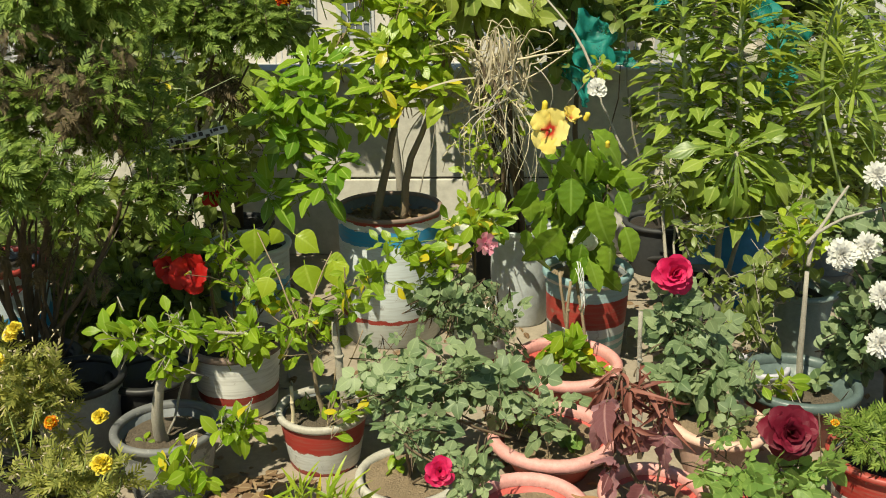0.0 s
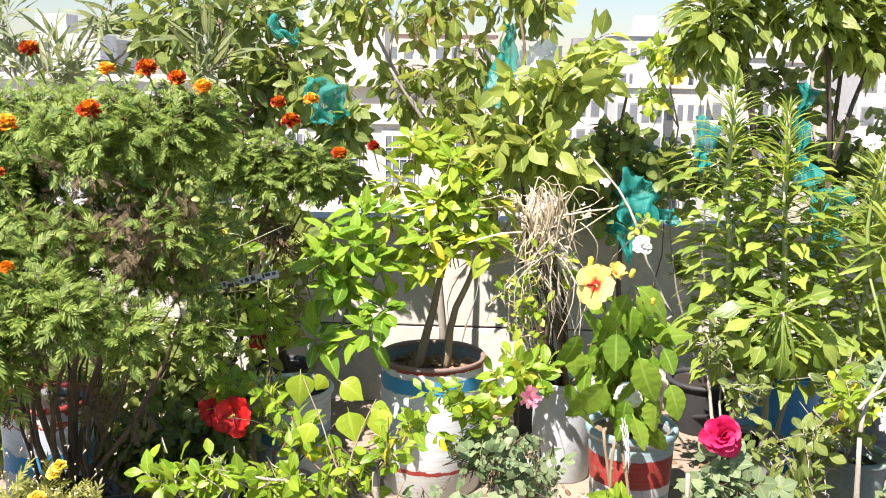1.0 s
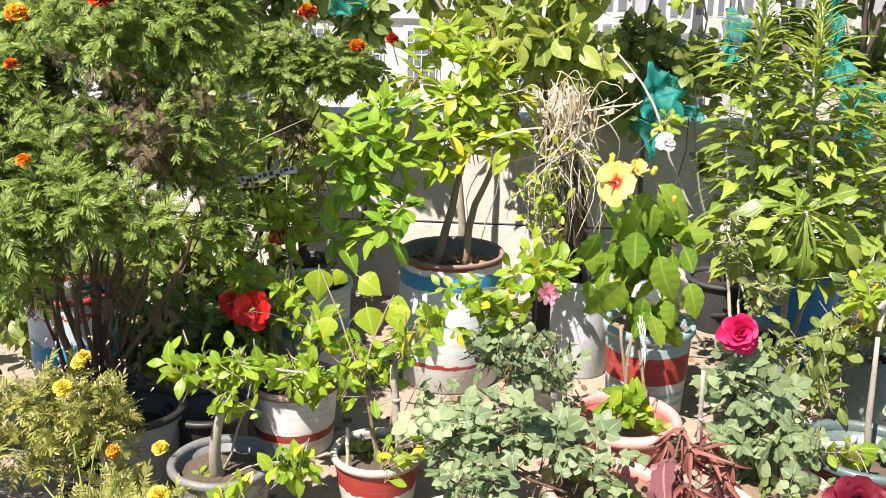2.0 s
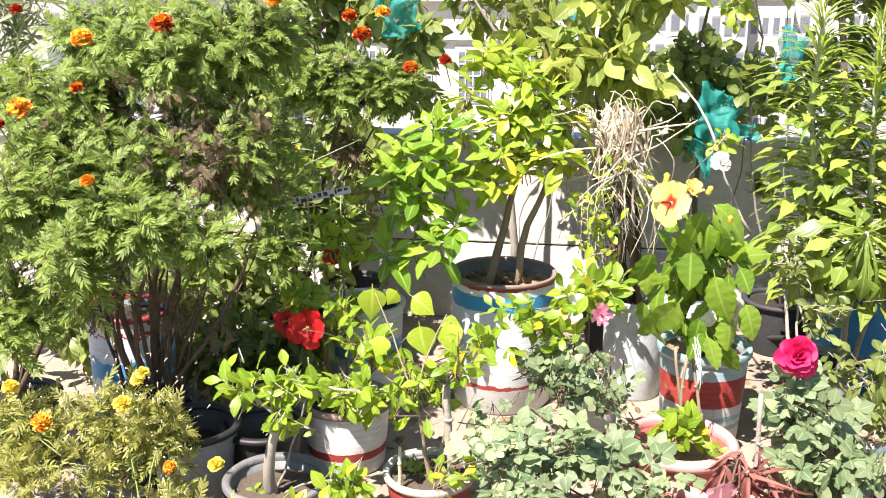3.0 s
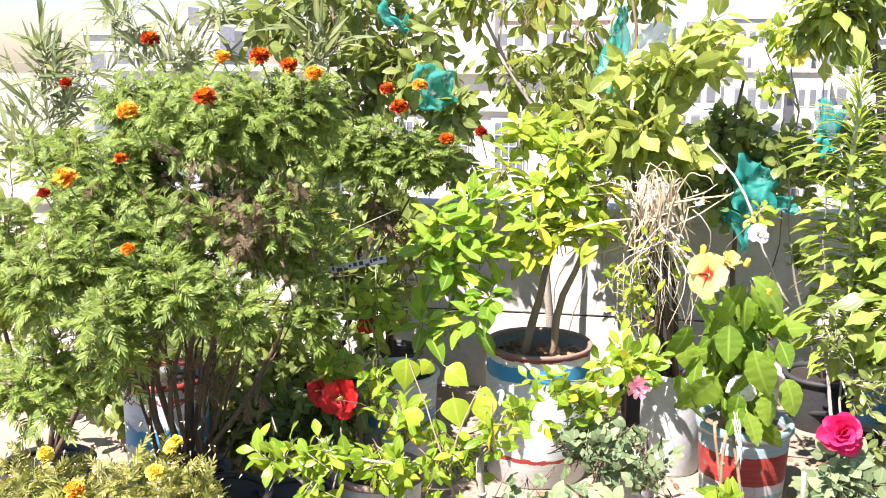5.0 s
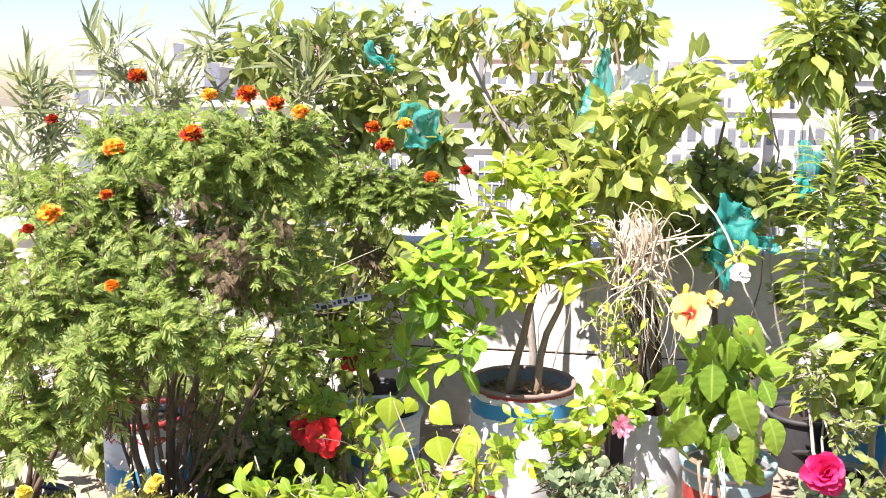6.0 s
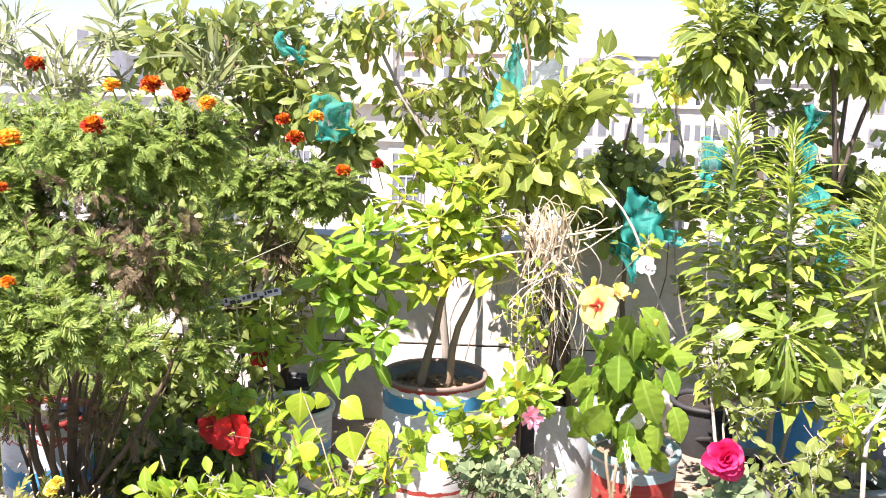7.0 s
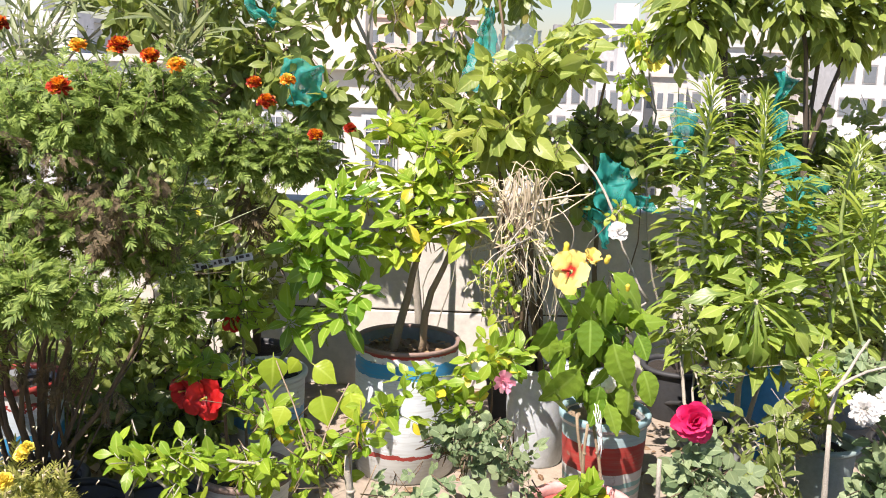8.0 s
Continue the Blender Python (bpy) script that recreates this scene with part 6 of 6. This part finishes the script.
back("dark_shrub", -0.95, "tall shrub with dense dark green leaves", [((-1.109, 4.000, 1.334), 0.02), ((-1.109, 4.000, 1.334), (-1.178, 4.000, 1.788), 0.013), ((-1.109, 4.000, 1.334), (-0.787, 4.000, 1.583), 0.012), ((-1.109, 4.000, 1.334), (-1.426, 4.000, 1.712), 0.01)],
     [((-1.129, 4.000, 1.789), (0.387, 0.2, 0.206), 60), ((-0.836, 4.000, 1.582), (0.258, 0.2, 0.232), 50), ((-1.427, 4.000, 1.688), (0.232, 0.2, 0.181), 30), ((-1.123, 4.050, 1.405), (0.310, 0.15, 0.232), 40), ((-0.98, 4.02, 0.86), (0.24, 0.10, 0.22), 46), ((-0.639, 4.000, 1.322), (0.129, 0.12, 0.155), 16), ((-0.798, 4.050, 1.870), (0.232, 0.15, 0.155), 12), ((-1.381, 4.050, 1.124), (0.516, 0.1, 0.258), 95), ((-0.620, 3.950, 1.380), (0.100, 0.1, 0.190), 20), ((-0.704, 4.100, 1.114), (0.206, 0.08, 0.155), 26)],
     "lime", "shrub", 0.11, 6, 0.1, "stem_brown", 62, lift=0.3, droop=0.4, dense=0.9, loose=1.0)
# the last leaf mass is added, mostly hidden, to cast dapples on the wall
wt = back("bare_tree", -0.2, "sparse small tree with bare grey limbs and olive leaves", [((-0.224, 4.050, 1.233), 0.02), ((-0.224, 4.050, 1.233), (-0.603, 4.050, 1.921), 0.011), ((-0.224, 4.050, 1.233), (-0.447, 4.000, 1.591), 0.009), ((-0.274, 4.050, 1.281), (-0.220, 4.100, 1.956), 0.01), ((-0.447, 4.000, 1.591), (-0.385, 4.050, 1.925), 0.006), ((-0.224, 4.050, 1.233), (0.069, 4.050, 1.956), 0.009)],
     [((-0.553, 4.050, 1.804), (0.181, 0.15, 0.181), 24), ((-0.262, 4.050, 1.810), (0.206, 0.15, 0.155), 24), ((0.025, 4.000, 1.858), (0.284, 0.18, 0.155), 22), ((0.188, 4.000, 1.884), (0.181, 0.15, 0.181), 18), ((-0.135, 4.050, 1.599), (0.181, 0.12, 0.155), 26), ((-0.352, 4.050, 1.474), (0.232, 0.12, 0.232), 30), ((-0.148, 3.950, 1.338), (0.232, 0.12, 0.155), 34), ((-0.01, 4.0, 1.10), (0.18, 0.08, 0.17), 34)],
     "lime", "canopy", 0.12, 5, 0.092, "stem_grey", 63, lift=0.1, droop=0.6, dense=0.9, loose=1.2)
flower(wt, (-0.735, 3.950, 1.922), (0, -1, 0.2), 0.05, 5, "petal", "petal_white", 0.3, 1, 41, "petal_rust", 0.5)
back("olive_shrub", 0.25, "shrub with broad pale yellow-green leaves", [((0.116, 3.800, 1.192), 0.014), ((0.116, 3.800, 1.192), (0.094, 3.850, 1.803), 0.009), ((0.116, 3.800, 1.192), (0.327, 3.750, 1.495), 0.009), ((0.116, 3.800, 1.192), (-0.028, 3.800, 1.372), 0.007)],
     [((0.190, 3.700, 1.514), (0.215, 0.12, 0.119), 22), ((0.392, 3.750, 1.518), (0.119, 0.1, 0.119), 9), ((0.154, 3.700, 1.292), (0.167, 0.12, 0.119), 28), ((-0.003, 3.750, 1.307), (0.119, 0.1, 0.119), 20), ((0.292, 3.700, 1.206), (0.119, 0.1, 0.072), 8), ((0.423, 3.900, 1.655), (0.095, 0.1, 0.095), 6)],
     "broad", "olive", 0.11, 5, 0.12, "stem_brown", 64, y=3.85, lift=0.3, droop=0.45, dense=0.95, loose=1.0)
lt = back("lime_shrub", 0.6, "dense citrus shrub with small dark round leaves", [((0.567, 4.000, 0.943), 0.016), ((0.567, 4.000, 0.943), (0.560, 4.000, 1.497), 0.01), ((0.567, 4.000, 0.943), (0.839, 4.000, 1.195), 0.009), ((0.567, 4.000, 0.943), (0.434, 4.000, 1.183), 0.008)],
     [((0.525, 4.000, 1.282), (0.206, 0.18, 0.155), 40), ((0.768, 4.000, 1.193), (0.206, 0.16, 0.129), 32), ((0.461, 3.950, 1.020), (0.155, 0.12, 0.155), 20), ((0.856, 4.050, 0.720), (0.064, 0.06, 0.077), 5), ((0.371, 4.100, 1.172), (0.155, 0.08, 0.181), 22), ((0.646, 4.100, 1.081), (0.181, 0.08, 0.129), 24)],
     "rose", "shrub", 0.1, 6, 0.066, "stem_brown", 65, lift=0.4, droop=0.2, dense=0.95)
v, fc = lathe([(0.0005, -0.028), (0.016, -0.022), (0.026, 0), (0.018, 0.022), (0.0005, 0.029)], 14)
part("fruit", mesh_of("fruit", v, fc, M["hib"]), lt, "round green lime", m=Matrix.Translation(V((0.457, 3.900, 0.914)) - lt.location))
vine = back("yellow_vine", 0.97, "thin climber with small yellow-green leaves and yellow flowers", [((0.771, 3.950, 1.363), 0.006), ((0.771, 3.950, 1.363), (0.726, 3.950, 1.709), 0.004), ((0.771, 3.950, 1.363), (0.615, 3.950, 1.638), 0.004)],
     [((0.698, 3.900, 1.639), (0.176, 0.1, 0.126), 16), ((0.640, 3.900, 1.477), (0.126, 0.1, 0.101), 8), ((0.807, 3.900, 1.709), (0.101, 0.1, 0.101), 8)], "oval", "lime", 0.1, 5, 0.06, "stem_grey", 66, lift=-0.1, droop=0.4)
flower(vine, (0.729, 3.850, 1.578), (0, -1, 0.3), 0.045, 5, "petal", "petal_lemon", 0.4, 2, 42, upright=0.5)
flower(vine, (0.832, 3.900, 1.736), (0.3, -1, 0.3), 0.04, 5, "petal", "petal_lemon", 0.6, 1, 43)

# tall plumeria trees
rg = random.Random(17)
for x, stem0, tops in ((1.36, (1.090, 3.950, 1.278), (((0.867, 3.900, 1.822), 190), ((1.028, 3.950, 1.940), 165))), (1.75, (1.382, 3.900, 1.174), (((1.266, 3.850, 1.913), 170), ((1.444, 3.900, 1.833), 190), ((1.613, 3.900, 1.902), 180)))):
    tree = thing("plumeria_tree", (x, 4.1, 0.25), "tall plumeria with heavy crowns of drooping spoon leaves", "tree", "plumeria trees")
    pot("grey_pot", (x, 4.1, 0), 0.16, 0.3, "grey_plastic", "grey pot by the wall under a tall shrub", "pot", 0.13, "soil_dark", 0.9, group="pots by the wall")
    o = tree.location
    part("trunk", mesh_of("trunk", *tubes([(bent((0, 0, 0), V(stem0) - o, rg, 0.04, 7), 0.016, 0.013)], 9), M["stem_dark"]), tree)
    mm = []
    for tp, n in tops:
        part("limb", mesh_of("limb", *tubes([(bent(V(stem0) - o, V(tp) - o, rg, 0.06, 6), 0.011, 0.008)], 8), M["stem_dark"]), tree)
        for k in range(n):
            az = 2.4 * k
            u = k / n
            el = radians(-32 + 80 * u + rg.uniform(-30, 30))
            d = Vector((math.cos(az) * math.cos(el), math.sin(az) * math.cos(el), math.sin(el)))
            mm.append(orient(V(tp) - o + Vector((0, 0, -0.13 + 0.17 * u)), d + rand_dir(rg) * 0.25, Vector((0, 0, 1)) + rand_dir(rg) * 0.6 + d * 0.4, 0.185 * rg.uniform(0.7, 1.15)))
    leaves(tree, "spade", mm, M["plumeria_tree"], "spoon_leaf")
plant("broadleaf_climber", (1.5, 4.05, 0.25), "broad-leaved climber under the plumeria trees", "shrub", [((1.5, 4.05, 0.0), (1.464, 4.000, 1.285), 0.008)], [((1.464, 4.000, 1.285), (0.232, 0.12, 0.206), 20), ((1.226, 4.050, 1.537), (0.232, 0.12, 0.129), 16), ((1.564, 3.950, 1.008), (0.155, 0.1, 0.206), 18), ((0.968, 4.150, 1.185), (0.238, 0.06, 0.238), 22), ((1.211, 4.150, 1.193), (0.238, 0.06, 0.238), 22), ((1.429, 4.150, 1.199), (0.238, 0.06, 0.264), 22), ((1.717, 4.150, 1.208), (0.238, 0.06, 0.291), 22)], "hib", "shrub", 0.1, 5, 0.08, "stem_grey", 67)

# ---- shade nets and odds ----
sheet("shade_net", ((0.068, 3.900, 1.793), (0.088, 3.900, 1.761), (0.067, 3.850, 1.407), (-0.058, 3.850, 1.426)), "teal shade net hanging in a long point", "net", 1, 0.03)
sheet("shade_net", ((0.531, 3.900, 1.160), (0.671, 3.900, 1.152), (0.669, 3.880, 0.941), (0.527, 3.880, 0.960)), "crumpled teal shade net on the citrus shrub", "net", 2, 0.04)
sheet("shade_net", ((0.665, 3.900, 1.057), (0.771, 3.900, 1.037), (0.775, 3.880, 0.921), (0.645, 3.880, 0.940)), "crumpled teal shade net on the citrus shrub", "net", 3, 0.035)
sheet("shade_net", ((0.501, 3.860, 0.974), (0.571, 3.860, 0.965), (0.588, 3.850, 0.848), (0.554, 3.850, 0.822)), "loose end of a teal shade net", "net", 4, 0.04)
sheet("shade_net", ((-0.782, 3.800, 1.546), (-0.631, 3.800, 1.516), (-0.606, 3.800, 1.379), (-0.747, 3.800, 1.341)), "crumpled teal shade net in the dark shrub", "net", 5, 0.035)
sheet("shade_net", ((-0.910, 3.850, 1.761), (-0.804, 3.850, 1.729), (-0.793, 3.850, 1.672), (-0.887, 3.850, 1.704)), "scrap of teal shade net high in the shrub", "net", 6, 0.05)
sheet("shade_net", ((1.254, 3.700, 1.102), (1.371, 3.700, 1.128), (1.392, 3.680, 0.817), (1.247, 3.680, 0.789)), "teal shade net wrapped round a stem", "net", 7, 0.06)
sheet("shade_net", ((1.221, 3.850, 1.538), (1.277, 3.850, 1.528), (1.302, 3.820, 1.134), (1.247, 3.820, 1.121)), "narrow teal shade net on a plumeria stem", "net", 8, 0.05)
sheet("shade_net", ((0.840, 3.900, 1.391), (0.910, 3.900, 1.369), (0.912, 3.900, 1.183), (0.853, 3.900, 1.205)), "pale teal shade net behind the plumeria", "net", 9, 0.05)
sheet("plastic_sheet", ((0.090, 4.000, 1.686), (0.268, 4.000, 1.678), (0.272, 4.000, 1.584), (0.107, 4.000, 1.557)), "pale blue plastic sheet caught in the branches", "net_pale", 10, 0.04)

# ---- dark undergrowth along the wall, litter, small finds ----
u0 = (-1.3, 3.6, 0.0)
under = plant("wall_shrub", u0, "shaded shrub with dark leaves and bare twigs by the wall", "shrub", [(u0, (-1.408, 3.600, 0.377), 0.008), (u0, (-1.151, 3.600, 0.727), 0.008), (u0, (-1.032, 3.500, 0.519), 0.007), (u0, (-1.545, 3.500, 0.302), 0.006), (u0, (-0.933, 3.500, 0.846), 0.006)],
      [((-1.228, 3.500, 0.319), (0.248, 0.15, 0.248), 40), ((-1.074, 3.500, 0.727), (0.203, 0.15, 0.203), 30), ((-1.466, 3.500, 0.403), (0.293, 0.15, 0.293), 30), ((-0.891, 3.500, 0.619), (0.132, 0.1, 0.219), 22), ((-0.952, 3.450, 0.350), (0.175, 0.1, 0.175), 16), ((-1.274, 3.700, 0.918), (0.325, 0.12, 0.209), 52), ((-0.848, 3.900, 0.741), (0.151, 0.08, 0.327), 12), ((-1.150, 3.100, 0.240), (0.30, 0.14, 0.18), 42), ((-0.930, 3.050, 0.330), (0.14, 0.12, 0.20), 20), ((-1.560, 3.200, 0.300), (0.25, 0.14, 0.25), 30)], "oval", "shrub", 0.12, 5, 0.08, "stem_dark", 71, dense=2.2)
e1 = (1.6, 3.95, 0.0)
plant("wall_shrub", e1, "shaded leafy shrub by the wall behind the tall plumerias", "shrub", [(e1, (1.752, 3.900, 0.420), 0.007), (e1, (1.880, 3.900, 0.545), 0.007)],
      [((1.792, 3.950, 0.458), (0.201, 0.1, 0.277), 44), ((1.614, 4.000, 0.445), (0.126, 0.08, 0.176), 14)], "oval", "shrub", 0.12, 5, 0.08, "stem_dark", 73)
v1 = (-2.1, 3.5, 0.0)
plant("wall_shrub", v1, "shaded shrub with dark leaves beside the marigolds", "shrub", [(v1, (-2.156, 3.500, 0.517), 0.008), (v1, (-2.375, 3.500, 0.630), 0.008)],
      [((-2.105, 3.500, 0.519), (0.451, 0.15, 0.451), 60), ((-2.562, 3.600, 0.725), (0.271, 0.15, 0.451), 40), ((-1.880, 3.250, 0.300), (0.22, 0.12, 0.26), 44)], "oval", "shrub", 0.12, 5, 0.09, "stem_dark", 72)


def litter(name, label, n, area, seed, mat, kind, size):
    rg = random.Random(seed)
    mm = []
    for _ in range(n):
        p = Vector((rg.uniform(area[0], area[1]), rg.uniform(area[2], area[3]), rg.uniform(0.004, 0.012)))
        mm.append(orient(p, Vector((rg.uniform(-1, 1), rg.uniform(-1, 1), rg.uniform(-0.05, 0.15))), Vector((0, 0, 1)) + rand_dir(rg) * 0.4, size * rg.uniform(0.5, 1.2)))
    ob = new(name, merged(name, T[kind], mm, M[mat]))
    return tagged(ob, label, "litter", kind="stuff")


litter("leaf_litter", "dry fallen leaves strewn on the terrace floor", 900, (-1.8, 1.8, 1.8, 4.2), 81, "fallen", "oval", 0.05)
litter("leaf_pile", "pile of crumpled dry leaves beside the painted pot", 90, (-0.66, -0.44, 2.1, 2.36), 82, "fallen", "heart", 0.06)

tag0 = (-1.004, 2.950, 0.829)
tag1 = (-0.692, 2.950, 0.904)
strip = thing("printed_strip", tag0, "black and white printed plastic strip tied among stems", "label strip")
dx = V(tag1) - V(tag0)
v, fc = box(0, dx.length, -0.001, 0.001, -0.012, 0.012)
tilt = Matrix.Rotation(-math.atan2(dx.z, dx.x), 4, "Y")
part("plate", mesh_of("plate", v, fc, M["pale_grey"], False), strip, m=tilt)
rg = random.Random(19)
x = 0.003
while x < dx.length - 0.02:
    w = rg.uniform(0.006, 0.02)
    z0 = rg.choice((-0.0115, -0.0115, 0.0, -0.004))
    v, fc = box(x, x + w, -0.003, -0.0014, z0, z0 + rg.choice((0.009, 0.013)))
    part("print_bar", mesh_of("print_bar", v, fc, M["ink"], False), strip, m=tilt)
    x += w + rg.uniform(0.003, 0.012)


def crumpled(name, loc, r, label, mat, seed):
    rg = random.Random(seed)
    bm = bmesh.new()
    bmesh.ops.create_icosphere(bm, subdivisions=3, radius=1)
    for q in bm.verts:
        k = 1 + 0.35 * noise.noise(q.co * 2.1 + Vector((seed, 0, 0))) + 0.25 * abs(noise.noise(q.co * 5 + Vector((0, seed, 0))))
        q.co = Vector((q.co.x * r[0], q.co.y * r[1], q.co.z * r[2])) * k
    me = bpy.data.meshes.new(name)
    bm.to_mesh(me)
    bm.free()
    me.materials.append(M[mat])
    ob = new(name, me)
    ob.location = loc
    return tagged(ob, label, "plastic bag")


crumpled("plastic_bag", (0.473, 3.000, 0.510), (0.043, 0.02, 0.043), "crumpled white plastic bag tied to the hibiscus stem", "bag_white", 3)
ties = thing("plastic_ties", (0.434, 2.830, 0.490), "white plastic strips tied round the hibiscus stem", "plastic strips")
rg = random.Random(44)
for k in range(5):
    a = Vector((rg.uniform(-0.012, 0.012), rg.uniform(-0.01, 0.01), -0.02 * (k % 2)))
    pts = bent(a, a + Vector((0.012 + rg.uniform(-0.014, 0.02), rg.uniform(-0.015, 0.01), -rg.uniform(0.1, 0.19))), rg, 0.08, 6)
    v, fc = tubes([(pts, 0.0011, 0.0022)], 5)
    part("strip", mesh_of("strip", v, fc, M["bag_white"]), ties)
hose = thing("garden_hose", (0.4, 4.15, 0.02), "black hose lying along the foot of the wall", "hose")
v, fc = tubes([([(-0.6, 0, 0.0), (0.0, 0.02, 0.0), (0.4, -0.05, 0.02), (0.62, -0.3, 0.12), (0.75, -0.5, 0.06), (1.1, -0.3, 0.0)], 0.011, 0.011)], 8)
part("tube", mesh_of("tube", v, fc, M["pipe"]), hose)

# ---- weeds and scraps in the pots ----
for i, (p, n, k, mt) in enumerate((((0.24, 2.46, 0.09), 3, "oval", "citrus"), ((0.36, 2.36, 0.09), 3, "rose", "rose_fresh"), ((-0.13, 2.2, 0.105), 2, "oval", "citrus"), ((1.02, 2.56, 0.13), 3, "oval", "lime"), ((1.16, 2.64, 0.13), 2, "rose", "rose"),
                                (((-0.82, 2.24, 0.15)), 3, "oval", "citrus"), ((0.82, 2.36, 0.15), 2, "oval", "olive"), ((0.18, 2.0, 0.075), 3, "oval", "citrus"), ((0.5, 2.8, 0.1), 3, "oval", "hib"), ((-0.4, 2.46, 0.14), 3, "oval", "olive"))):
    plant("weed", p, "small weed sprouting from the potting soil", "weed", [], [((p[0], p[1], p[2] + 0.02), (0.03, 0.03, 0.015), n)], k, mt, 0.03, 4, 0.045, "stem_green", 200 + i, group="weeds in the pots")
rg = random.Random(77)
mm = [orient(Vector((-0.21 + 0.15 * rg.uniform(-1, 1), 3.4 + 0.15 * rg.uniform(-0.9, 0.9), 0.462 + rg.uniform(0, 0.02))), Vector((rg.uniform(-1, 1), rg.uniform(-1, 1), rg.uniform(-0.1, 0.3))), Vector((0, 0, 1)) + rand_dir(rg) * 0.5, 0.04 * rg.uniform(0.5, 1.2)) for _ in range(170)]
tagged(new("dry_mulch", merged("dry_mulch", T["oval"], mm, M["fallen"])), "dry brown leaves lying on the soil in the barrel", "litter", kind="stuff")
rg = random.Random(91)
sticks = []
for _ in range(90):
    p = Vector((rg.uniform(-1.6, 1.6), rg.uniform(1.9, 3.9), 0.005))
    a = rg.uniform(0, 6.28)
    sticks.append((bent(p, p + Vector((math.cos(a), math.sin(a), 0.02)) * rg.uniform(0.06, 0.2), rg, 0.1, 5), rg.uniform(0.0015, 0.004), 0.001))
tagged(new("twig_litter", mesh_of("twig_litter", *tubes(sticks, 5), M["stem_grey"])), "dry broken twigs lying between the pots", "litter", kind="stuff")
rg = random.Random(92)
vv, ff = [], []
for _ in range(420):
    p = Vector((rg.uniform(-1.7, 1.7), rg.uniform(1.85, 4.1), 0.0))
    r = rg.uniform(0.004, 0.014)
    k = len(vv)
    ring = [(p + Vector((math.cos(q) * r * rg.uniform(0.8, 1.2), math.sin(q) * r * rg.uniform(0.8, 1.2), r * 0.25)))[:] for q in (0.0, 1.05, 2.1, 3.14, 4.2, 5.24)]
    vv += ring + [(p + Vector((0, 0, r * rg.uniform(0.6, 0.9))))[:]]
    ff += [(k + q, k + (q + 1) % 6, k + 6) for q in range(6)]
tagged(new("gravel", mesh_of("gravel", vv, ff, M["soil"], False)), "crumbs of dry soil and grit on the floor", "grit", kind="stuff")
